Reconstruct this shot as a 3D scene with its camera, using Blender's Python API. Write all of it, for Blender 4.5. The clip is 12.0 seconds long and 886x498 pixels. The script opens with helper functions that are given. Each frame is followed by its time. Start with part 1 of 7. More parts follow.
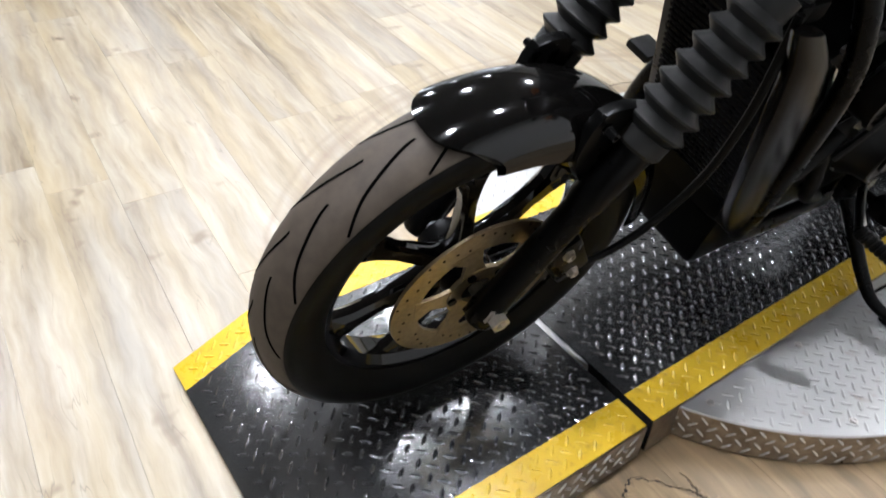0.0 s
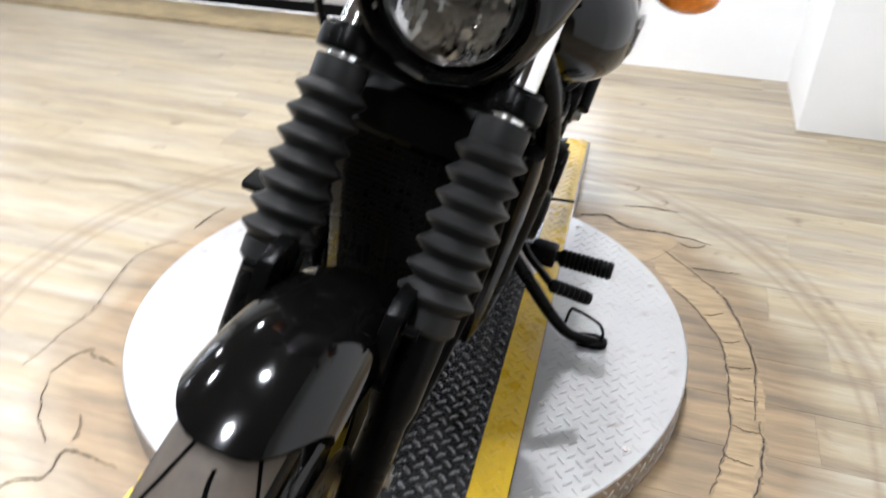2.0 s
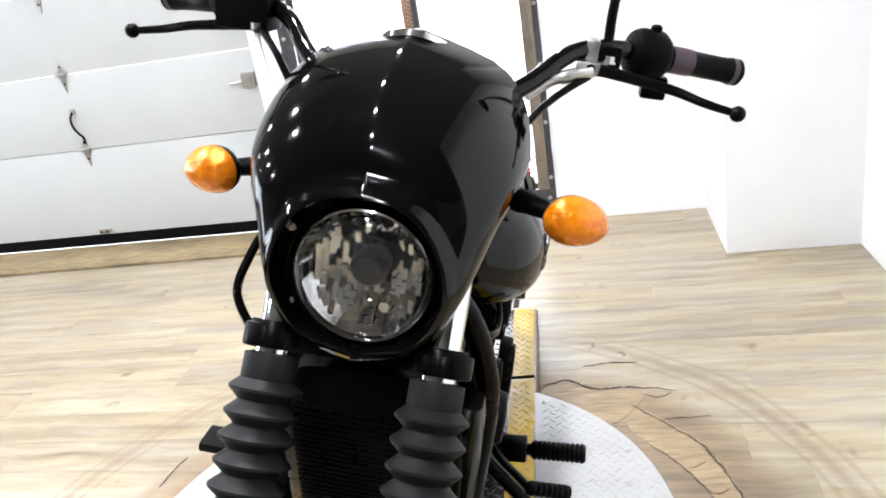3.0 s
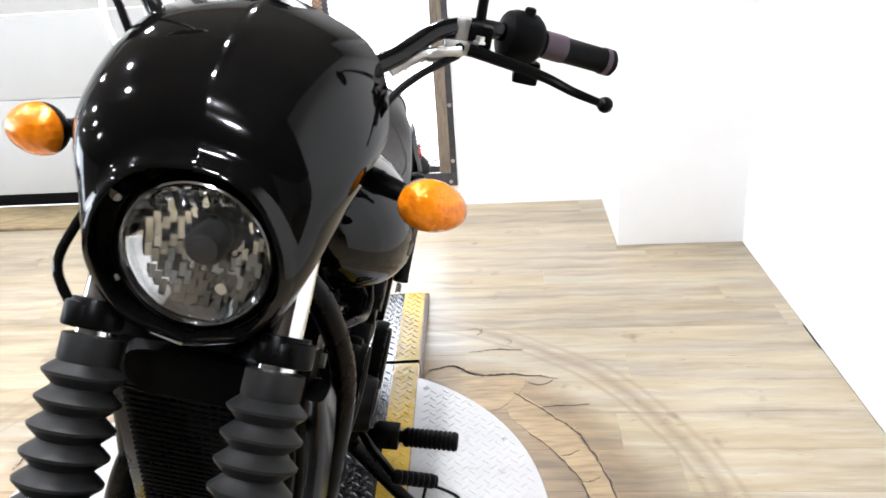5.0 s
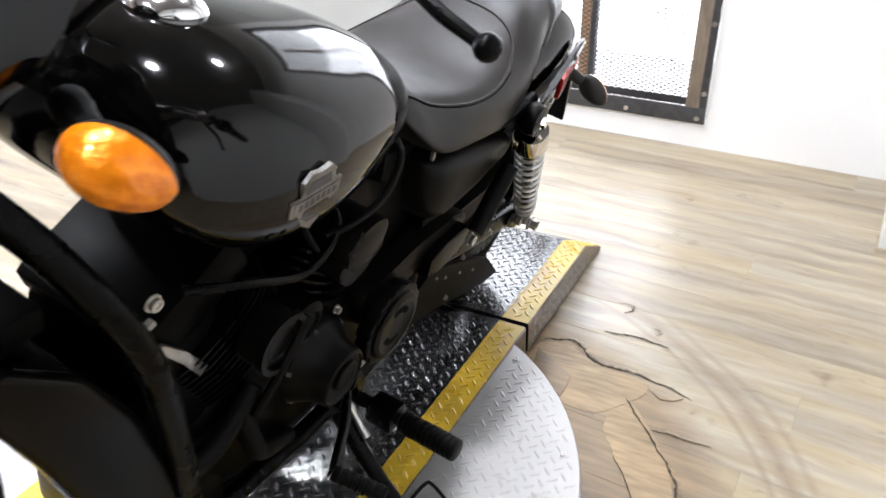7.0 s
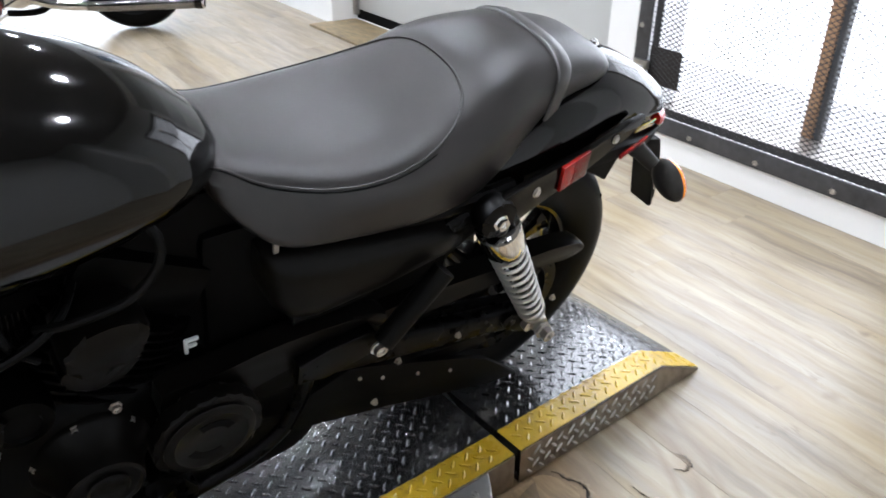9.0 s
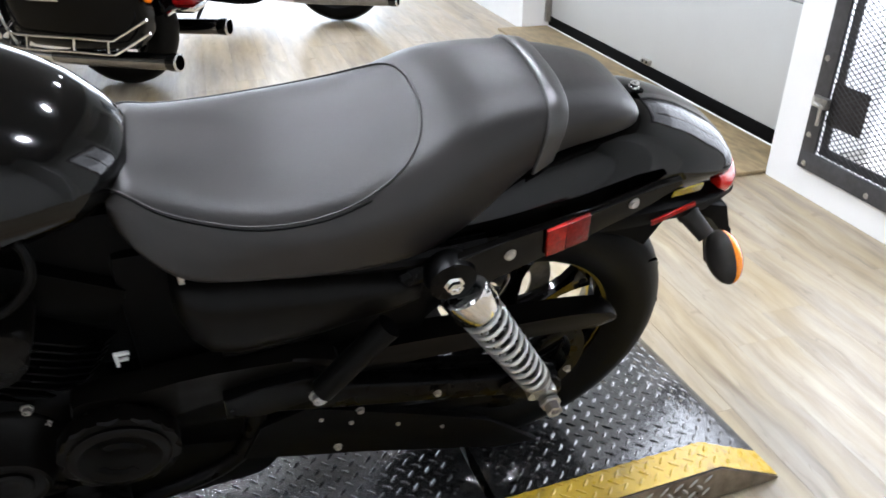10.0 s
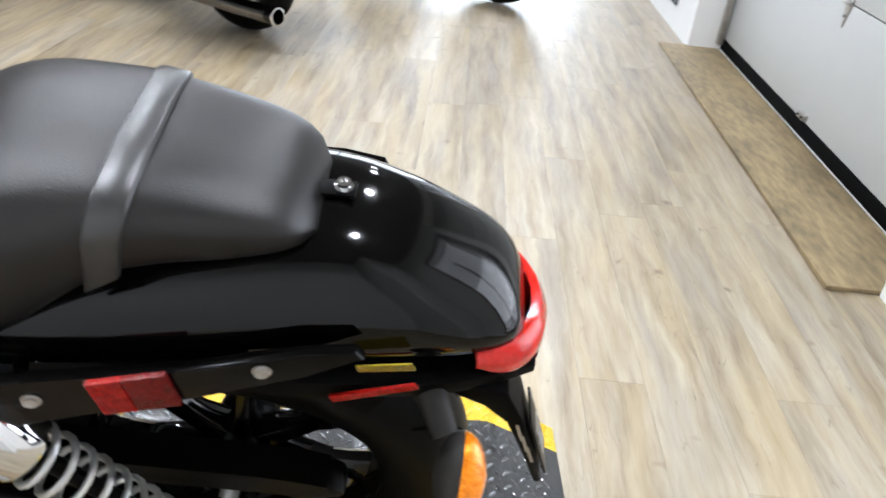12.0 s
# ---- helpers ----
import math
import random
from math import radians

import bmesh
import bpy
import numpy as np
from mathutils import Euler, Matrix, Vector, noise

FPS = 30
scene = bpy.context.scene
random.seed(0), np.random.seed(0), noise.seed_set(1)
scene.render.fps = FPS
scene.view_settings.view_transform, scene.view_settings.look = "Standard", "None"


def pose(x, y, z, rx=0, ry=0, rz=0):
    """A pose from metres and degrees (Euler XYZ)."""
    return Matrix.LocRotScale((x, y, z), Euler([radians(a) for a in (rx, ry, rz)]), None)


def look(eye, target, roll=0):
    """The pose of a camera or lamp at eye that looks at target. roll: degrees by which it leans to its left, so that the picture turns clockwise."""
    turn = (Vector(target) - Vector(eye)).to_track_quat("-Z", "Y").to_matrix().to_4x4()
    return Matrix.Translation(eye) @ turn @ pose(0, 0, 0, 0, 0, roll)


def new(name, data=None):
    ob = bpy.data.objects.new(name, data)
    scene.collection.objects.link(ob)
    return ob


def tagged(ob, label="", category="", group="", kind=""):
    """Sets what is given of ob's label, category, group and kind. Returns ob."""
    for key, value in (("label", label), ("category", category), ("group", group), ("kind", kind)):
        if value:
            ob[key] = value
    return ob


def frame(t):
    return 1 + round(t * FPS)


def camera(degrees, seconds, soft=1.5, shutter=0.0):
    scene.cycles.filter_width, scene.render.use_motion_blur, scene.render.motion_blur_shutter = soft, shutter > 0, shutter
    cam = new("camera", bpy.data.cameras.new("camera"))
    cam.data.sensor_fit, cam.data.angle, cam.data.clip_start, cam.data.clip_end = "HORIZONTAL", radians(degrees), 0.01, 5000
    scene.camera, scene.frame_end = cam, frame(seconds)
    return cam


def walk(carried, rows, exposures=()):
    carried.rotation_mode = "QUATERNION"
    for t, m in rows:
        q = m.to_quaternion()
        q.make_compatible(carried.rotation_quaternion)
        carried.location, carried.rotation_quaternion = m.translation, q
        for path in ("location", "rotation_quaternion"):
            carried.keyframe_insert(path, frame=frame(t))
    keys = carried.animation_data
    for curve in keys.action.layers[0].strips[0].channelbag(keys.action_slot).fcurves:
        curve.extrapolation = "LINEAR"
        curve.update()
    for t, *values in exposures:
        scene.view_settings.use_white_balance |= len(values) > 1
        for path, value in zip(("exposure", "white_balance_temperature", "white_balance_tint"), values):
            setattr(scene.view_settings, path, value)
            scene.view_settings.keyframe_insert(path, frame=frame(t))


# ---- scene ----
cam = camera(61.0, 12.0, soft=1.6, shutter=0.4)
PATH = [
    (0, (1.378, 0.738, 1.104), (0.453, -0.5, -0.165), 2.9),
    (0.5, (1.399, 0.649, 1.078), (0.417, -0.457, -0.268), 2.7),
    (1, (1.335, 0.472, 1.081), (0.287, -0.525, -0.3), 2.4),
    (1.5, (1.31, 0.411, 1.083), (-0.027, -0.325, -0.21), 5.8),
    (2, (1.317, 0.399, 1.124), (-0.32, -0.002, 0.047), 1.1),
    (2.5, (1.3, 0.417, 1.178), (-0.446, 0.009, 0.292), -5.3),
    (3, (1.278, 0.432, 1.23), (-0.565, 0.114, 0.519), -9.2),
    (5, (1.232, 0.491, 1.209), (-0.607, 0.402, 0.427), -4.1),
    (5.5, (1.133, 0.59, 1.183), (-0.644, 0.279, 0.32), -1.7),
    (6, (1.042, 0.724, 1.179), (-0.62, 0.051, 0.294), -1.9),
    (6.5, (0.958, 0.79, 1.161), (-0.672, 0.081, 0.244), -3.6),
    (7, (0.78, 0.841, 1.128), (-0.751, 0.009, 0.147), -1.3),
    (9, (0.158, 1.06, 1.125), (-0.913, -0.317, 0.146), 0.1),
    (9.5, (-0.03, 1.062, 1.129), (-0.854, -0.48, 0.157), -1.1),
    (10, (-0.201, 1.103, 1.13), (-0.794, -0.539, 0.154), -0.2),
    (10.5, (-0.34, 1.017, 1.108), (-0.877, -0.643, 0.13), 1.9),
    (11, (-0.529, 0.867, 1.113), (-1.119, -0.758, 0.108), 3.2),
    (11.5, (-0.701, 0.829, 1.106), (-1.055, -0.864, 0.102), 2.2),
    (12, (-0.857, 0.823, 1.122), (-0.96, -0.88, 0.078), 6.0),
]
EXPO = [(0.0, 0.20, 6050, 12), (2.0, 0.36, 6100, 12), (3.0, 0.5, 6100, 12), (5.5, 0.58, 6150, 13), (7.0, 0.38, 6150, 13), (9.0, 0.07, 5950, 12), (10.5, 0.16, 5950, 12), (12.0, 0.09, 5950, 11)]
walk(cam, [(t, look(eye, target, roll)) for t, eye, target, roll in PATH], EXPO)

# ---- world and lamps ----
ROOM = pose(0, 0, 0, 0, 0, -3.2)          # the building stands a little askew to the platform
world = bpy.data.worlds.new("daylight")
scene.world = world
world.use_nodes = True
wn = world.node_tree.nodes
sky = wn.new("ShaderNodeTexSky")
sky.sky_type, sky.sun_disc = "NISHITA", False
sky.sun_elevation, sky.sun_rotation = radians(40), radians(90)
world.node_tree.links.new(sky.outputs[0], wn["Background"].inputs[0])
wn["Background"].inputs[1].default_value = 0.1

CEIL = 2.6
LAMPS = [(u, v) for u in (-1.3, 0.05, 0.9, 1.9, 2.75) for v in (0.2, -1.2, -2.9, -4.6) if not (v < -1 and u > 2.5) and not (v < -4 and u > 0.5) and (u, v) != (1.9, -1.2)]
for u, v in LAMPS:
    ld = bpy.data.lights.new("downlight", "AREA")
    ld.shape, ld.size, ld.energy, ld.color = "DISK", 0.13, 17.5, (0.985, 0.993, 1.0)
    ld.spread = radians(150)
    new("downlight_lamp", ld).matrix_world = ROOM @ pose(u, v, CEIL - 0.03)
# daylight through the gate and under the roller door
for v, w, e in ((-0.29, 1.12, 34.0), (-4.6, 1.3, 34.0)):
    ld = bpy.data.lights.new("door_daylight", "AREA")
    ld.shape, ld.size, ld.size_y, ld.energy, ld.color = "RECTANGLE", w, 1.95, e, (0.95, 0.975, 1.0)
    new("door_daylight", ld).matrix_world = ROOM @ pose(-2.42, v, 1.12, 0, -90, 0)

# ---- materials ----
def material(name, base, rough=0.5, metal=0.0, var=0.12, scale=30.0, bump=0.0, bscale=200.0, coat=0.0, rvar=0.1, stretch=(1, 1, 1), spec=0.5):
    """Principled surface with colour and gloss that vary at two scales, and a fine relief."""
    m = bpy.data.materials.new(name)
    m.use_nodes = True
    nt = m.node_tree
    n, l = nt.nodes, nt.links
    b = n["Principled BSDF"]
    b.inputs["Roughness"].default_value, b.inputs["Metallic"].default_value = rough, metal
    b.inputs["Coat Weight"].default_value, b.inputs["Coat Roughness"].default_value = coat, 0.04
    b.inputs["Specular IOR Level"].default_value = spec
    tc, mp = n.new("ShaderNodeTexCoord"), n.new("ShaderNodeMapping")
    mp.inputs["Scale"].default_value = stretch
    l.new(tc.outputs["Object"], mp.inputs[0])
    big, small = n.new("ShaderNodeTexNoise"), n.new("ShaderNodeTexNoise")
    big.inputs["Scale"].default_value, small.inputs["Scale"].default_value = scale * 0.15, scale
    big.inputs["Detail"].default_value = small.inputs["Detail"].default_value = 5
    for t in (big, small):
        l.new(mp.outputs[0], t.inputs["Vector"])
    add = n.new("ShaderNodeMath")
    l.new(big.outputs[0], add.inputs[0]), l.new(small.outputs[0], add.inputs[1])
    ramp = n.new("ShaderNodeValToRGB")
    c = Vector(base)
    ramp.color_ramp.elements[0].position, ramp.color_ramp.elements[1].position = 0.35, 0.65
    ramp.color_ramp.elements[0].color = (*(c * (1 - var)), 1)
    ramp.color_ramp.elements[1].color = (*[min(1, v * (1 + var)) for v in c], 1)
    half = n.new("ShaderNodeMath")
    half.operation = "MULTIPLY"
    half.inputs[1].default_value = 0.5
    l.new(add.outputs[0], half.inputs[0]), l.new(half.outputs[0], ramp.inputs[0])
    l.new(ramp.outputs[0], b.inputs["Base Color"])
    rr = n.new("ShaderNodeMapRange")
    rr.inputs["From Min"].default_value, rr.inputs["From Max"].default_value = 0.3, 0.7
    rr.inputs["To Min"].default_value, rr.inputs["To Max"].default_value = max(0.01, rough * (1 - rvar)), min(1, rough * (1 + rvar))
    l.new(half.outputs[0], rr.inputs[0]), l.new(rr.outputs[0], b.inputs["Roughness"])
    if bump:
        nz, bp = n.new("ShaderNodeTexNoise"), n.new("ShaderNodeBump")
        nz.inputs["Scale"].default_value, nz.inputs["Detail"].default_value = bscale, 4
        bp.inputs["Strength"].default_value, bp.inputs["Distance"].default_value = bump, 0.004
        l.new(mp.outputs[0], nz.inputs["Vector"]), l.new(nz.outputs[0], bp.inputs["Height"]), l.new(bp.outputs[0], b.inputs["Normal"])
    return m


def glow(name, color, strength):
    m = bpy.data.materials.new(name)
    m.use_nodes = True
    nt = m.node_tree
    e = nt.nodes.new("ShaderNodeEmission")
    e.inputs[0].default_value, e.inputs[1].default_value = (*color, 1), strength
    nt.links.new(e.outputs[0], nt.nodes["Material Output"].inputs[0])
    return m


def glass(name, color, rough=0.02, ior=1.45):
    m = material(name, color, rough, 0, 0.02, 40)
    b = m.node_tree.nodes["Principled BSDF"]
    b.inputs["Transmission Weight"].default_value, b.inputs["IOR"].default_value = 1.0, ior
    return m


GLOSS = material("gloss_black_paint", (0.0015, 0.0014, 0.0013), 0.075, 0, 0.3, 60, 0.0, 900, 0.0, 0.3, spec=0.31)
BLACK = material("satin_black_metal", (0.0013, 0.0013, 0.0013), 0.28, 0.0, 0.3, 60, 0.015, 700, spec=0.075)
ENGINE = material("black_engine_casting", (0.0012, 0.0012, 0.0011), 0.34, 0.0, 0.35, 90, 0.02, 500, spec=0.04)
PLASTIC = material("grained_black_plastic", (0.0016, 0.0016, 0.0016), 0.46, 0, 0.25, 60, 0.03, 1200, spec=0.045)
COVER = material("dusty_satin_black_cover", (0.0028, 0.0025, 0.0021), 0.36, 0, 0.35, 40, 0.03, 900, spec=0.10)
RUBBER = material("dusty_black_rubber", (0.0032, 0.0032, 0.003), 0.42, 0, 0.3, 50, 0.03, 900, spec=0.065)
SHROUD = material("semi_gloss_black_plastic", (0.0022, 0.002, 0.0018), 0.24, 0, 0.25, 40, 0.02, 900, spec=0.075)
BOOT = material("ribbed_rubber_boot", (0.0085, 0.0085, 0.0082), 0.45, 0, 0.3, 50, 0.04, 700, spec=0.15)
TYRE = material("worn_tyre_rubber", (0.052, 0.041, 0.031), 0.6, 0, 0.3, 45, 0.08, 800, spec=0.25)
GROOVE = material("tyre_groove_rubber", (0.002, 0.002, 0.002), 0.9, 0, 0.2, 60, spec=0.0)
VINYL = material("black_seat_vinyl", (0.0095, 0.0078, 0.0070), 0.38, 0, 0.5, 18, 0.14, 700, 0.0, 0.2, spec=0.42)
STRAP = material("worn_grey_vinyl", (0.022, 0.021, 0.020), 0.34, 0, 0.4, 60, 0.08, 600, spec=0.75)
SPRING = material("pale_silver_spring", (0.66, 0.66, 0.65), 0.30, 0.75, 0.1, 80, 0.02, 400)
CHROME = material("chrome", (0.82, 0.82, 0.82), 0.08, 1.0, 0.06, 40, 0.0, 100, 0, 0.4)
STEEL = material("brushed_steel", (0.55, 0.54, 0.52), 0.3, 1.0, 0.15, 90, 0.05, 600)
DULL = material("dull_zinc_steel", (0.5, 0.48, 0.45), 0.42, 1.0, 0.25, 120, 0.1, 500)
ROTOR = material("brake_rotor_steel", (0.36, 0.29, 0.18), 0.38, 1.0, 0.25, 120, 0.05, 500)
REAR_ROTOR = material("dark_rotor_steel", (0.30, 0.29, 0.28), 0.4, 1.0, 0.25, 120, 0.05, 500)
RED = material("red_lens", (0.52, 0.012, 0.006), 0.10, 0, 0.2, 120, 0.1, 300)
REFLECT = material("red_reflector", (0.26, 0.005, 0.003), 0.25, 0, 0.45, 160, 0.4, 300, spec=0.2)
DARK_REFLECT = material("dark_red_reflector", (0.13, 0.003, 0.003), 0.2, 0, 0.4, 160, 0.3, 300, spec=0.2)
BAG = material("black_bag_lacquer", (0.0014, 0.0014, 0.0014), 0.12, 0, 0.3, 50, 0.0, 900, spec=0.10)
SMOKED = material("dark_chrome", (0.24, 0.235, 0.23), 0.14, 1.0, 0.2, 30, 0.0, 100)
RAIL = material("gloss_black_rail", (0.0015, 0.0014, 0.0013), 0.10, 0, 0.3, 60, spec=0.14)
STEM = material("faded_rubber_stem", (0.020, 0.018, 0.016), 0.5, 0, 0.3, 60, 0.04, 700, spec=0.2)
PACKER = material("grey_weathered_timber", (0.17, 0.135, 0.10), 0.7, 0, 0.4, 22, 0.15, 140, 0, 0.1, (5, 5, 0.8))
AMBER_REFLECT = material("amber_reflector", (0.30, 0.23, 0.012), 0.2, 0, 0.2, 300, 0.5, 700, 0.6)
AMBER = material("amber_lens", (0.86, 0.22, 0.002), 0.2, 0.35, 0.35, 90, 0.8, 90, 0.5, spec=0.3)
LENS = glass("headlamp_lens", (0.97, 0.98, 0.98), 0.01)
MIRROR = material("headlamp_reflector", (0.62, 0.62, 0.62), 0.03, 1.0, 0.04, 60)
BADGE = material("pewter_badge", (0.22, 0.21, 0.195), 0.42, 1.0, 0.3, 260, 0.5, 320)
PURPLE = material("purple_grey_band", (0.034, 0.018, 0.028), 0.4, 0, 0.2, 80)
WHITE = material("white_wall_paint", (0.80, 0.80, 0.79), 0.6, 0, 0.025, 6, 0.06, 160)
CEILW = material("white_ceiling_paint", (0.80, 0.80, 0.79), 0.8, 0, 0.03, 5, 0.05, 120)
CEILD = material("brown_grey_ceiling_paint", (0.15, 0.142, 0.134), 0.8, 0, 0.03, 5, 0.05, 120)
DOORW = material("white_steel_door", (0.50, 0.51, 0.50), 0.42, 0, 0.03, 4, 0.12, 60)
GATE = material("dark_gate_steel", (0.055, 0.055, 0.058), 0.5, 0.3, 0.3, 40, 0.15, 200)
RUSTY = material("rusty_mesh_plate", (0.035, 0.030, 0.028), 0.7, 0.2, 0.5, 60, 0.3, 300)
SEALR = material("black_door_seal", (0.004, 0.004, 0.004), 0.8, 0, 0.3, 60, spec=0.05)
TIMBER = material("bare_pine_timber", (0.42, 0.24, 0.13), 0.6, 0, 0.25, 20, 0.2, 120, 0, 0.1, (6, 6, 1))
PLY = material("weathered_plywood", (0.225, 0.168, 0.088), 0.55, 0, 0.5, 16, 0.1, 120, 0, 0.1, (2.6, 0.8, 1))
BOARD = material("bare_brown_board", (0.295, 0.212, 0.122), 0.5, 0, 0.4, 16, 0.08, 60, 0, 0.2, (5, 0.7, 1), 0.4)
TEAR = material("torn_floor_edge", (0.035, 0.028, 0.022), 0.8, 0, 0.3, 60)
OUTSIDE = glow("overcast_daylight", (0.97, 0.985, 1.0), 4.0)
STREET = glow("bright_street_daylight", (0.90, 0.96, 1.0), 7.5)
LIT = glow("lit_diffuser", (1.0, 0.97, 0.93), 25.0)


def mixed(nt, fac, a, b):
    mx = nt.nodes.new("ShaderNodeMix")
    mx.data_type = "RGBA"
    for s, v in ((0, fac), (6, a), (7, b)):
        if isinstance(v, (int, float)):
            mx.inputs[s].default_value = v
        elif isinstance(v, tuple):
            mx.inputs[s].default_value = (*v, 1)
        else:
            nt.links.new(v, mx.inputs[s])
    return mx.outputs[2]


def calc(nt, op, a, b=None, clamp=False):
    nd = nt.nodes.new("ShaderNodeMath")
    nd.operation, nd.use_clamp = op, clamp
    for s, v in ((0, a), (1, b)):
        if v is None:
            continue
        if isinstance(v, (int, float)):
            nd.inputs[s].default_value = v
        else:
            nt.links.new(v, nd.inputs[s])
    return nd.outputs[0]


def noise_tex(nt, vec, scale, detail=5.0, rough=0.55):
    nd = nt.nodes.new("ShaderNodeTexNoise")
    nd.inputs["Scale"].default_value, nd.inputs["Detail"].default_value, nd.inputs["Roughness"].default_value = scale, detail, rough
    nt.links.new(vec, nd.inputs["Vector"])
    return nd.outputs[0]


def tread_plate(name, half, painted, lugs=False):
    """Checker plate: glossy black and yellow paint, or bare steel; high spots a little worn."""
    m = material(name, (0.03, 0.03, 0.031), 0.2, 0.0, 0.3, 40, 0.05, 400, 0.0)
    nt = m.node_tree
    b = nt.nodes["Principled BSDF"]
    geo = nt.nodes.new("ShaderNodeTexCoord")
    sep = nt.nodes.new("ShaderNodeSeparateXYZ")
    nt.links.new(geo.outputs["Object"], sep.inputs[0])
    n1, n2, n3 = noise_tex(nt, geo.outputs["Object"], 9.0), noise_tex(nt, geo.outputs["Object"], 85.0), noise_tex(nt, geo.outputs["Object"], 26.0)
    spots = calc(nt, "MULTIPLY", calc(nt, "SUBTRACT", n3, 0.60, True), 7.0, True)
    if painted:
        edge = calc(nt, "ABSOLUTE", sep.outputs[1])
        upward = nt.nodes.new("ShaderNodeSeparateXYZ")
        nt.links.new(geo.outputs["Normal"], upward.inputs[0])
        edge = calc(nt, "GREATER_THAN", calc(nt, "ADD", edge, calc(nt, "MULTIPLY", calc(nt, "SUBTRACT", n2, 0.5), 0.004)), half)
        edge = calc(nt, "MULTIPLY", edge, calc(nt, "GREATER_THAN", upward.outputs[2], 0.4))
        black = mixed(nt, n1, (0.11, 0.11, 0.111), (0.15, 0.15, 0.152))
        black = mixed(nt, spots, black, (0.065, 0.063, 0.06))
        yellow = mixed(nt, n1, (0.54, 0.34, 0.018), (0.62, 0.42, 0.03))
        yellow = mixed(nt, calc(nt, "MULTIPLY", calc(nt, "SUBTRACT", n2, 0.56, True), 4.0, True), yellow, (0.42, 0.26, 0.03))
        yellow = mixed(nt, calc(nt, "MULTIPLY", spots, 0.45), yellow, (0.10, 0.07, 0.03))
        col = mixed(nt, edge, black, yellow)
        if lugs:    # bare metal shows on worn high spots
            worn = calc(nt, "MULTIPLY", calc(nt, "SUBTRACT", n2, 0.52, True), 1.6, True)
            worn = calc(nt, "MULTIPLY", worn, calc(nt, "SUBTRACT", 1.0, calc(nt, "MULTIPLY", edge, 0.85)))
            col = mixed(nt, worn, col, (0.26, 0.26, 0.265))
        nt.links.new(calc(nt, "MULTIPLY", calc(nt, "SUBTRACT", 1.0, edge), 0.85), b.inputs["Metallic"])
        rough = calc(nt, "ADD", calc(nt, "ADD", calc(nt, "MULTIPLY", n1, 0.05), calc(nt, "MULTIPLY", n3, 0.06)), calc(nt, "MULTIPLY", edge, 0.10))
        nt.links.new(calc(nt, "ADD", rough, 0.125), b.inputs["Roughness"])
        b.inputs["Coat Roughness"].default_value = 0.10
        nt.links.new(calc(nt, "MULTIPLY", calc(nt, "SUBTRACT", 1.0, edge), 0.25), b.inputs["Coat Weight"])
        b.inputs["Specular IOR Level"].default_value = 0.5
    else:
        col = mixed(nt, n1, (0.37, 0.365, 0.355), (0.47, 0.465, 0.455))
        col = mixed(nt, calc(nt, "MULTIPLY", spots, 0.5), col, (0.26, 0.21, 0.16))
        b.inputs["Metallic"].default_value = 0.75
        nt.links.new(calc(nt, "ADD", calc(nt, "MULTIPLY", n1, 0.18), 0.40), b.inputs["Roughness"])
    nt.links.new(col, b.inputs["Base Color"])
    return m


PLAT_Z = 0.086
TREAD = tread_plate("painted_tread_plate", 0.243, True)
TREAD_LUG = tread_plate("worn_painted_lugs", 0.243, True, True)
BARE = tread_plate("bare_tread_plate", 0.3, False)
SIDE = material("dull_brown_steel", (0.30, 0.26, 0.215), 0.30, 1.0, 0.35, 45, 0.06, 300)


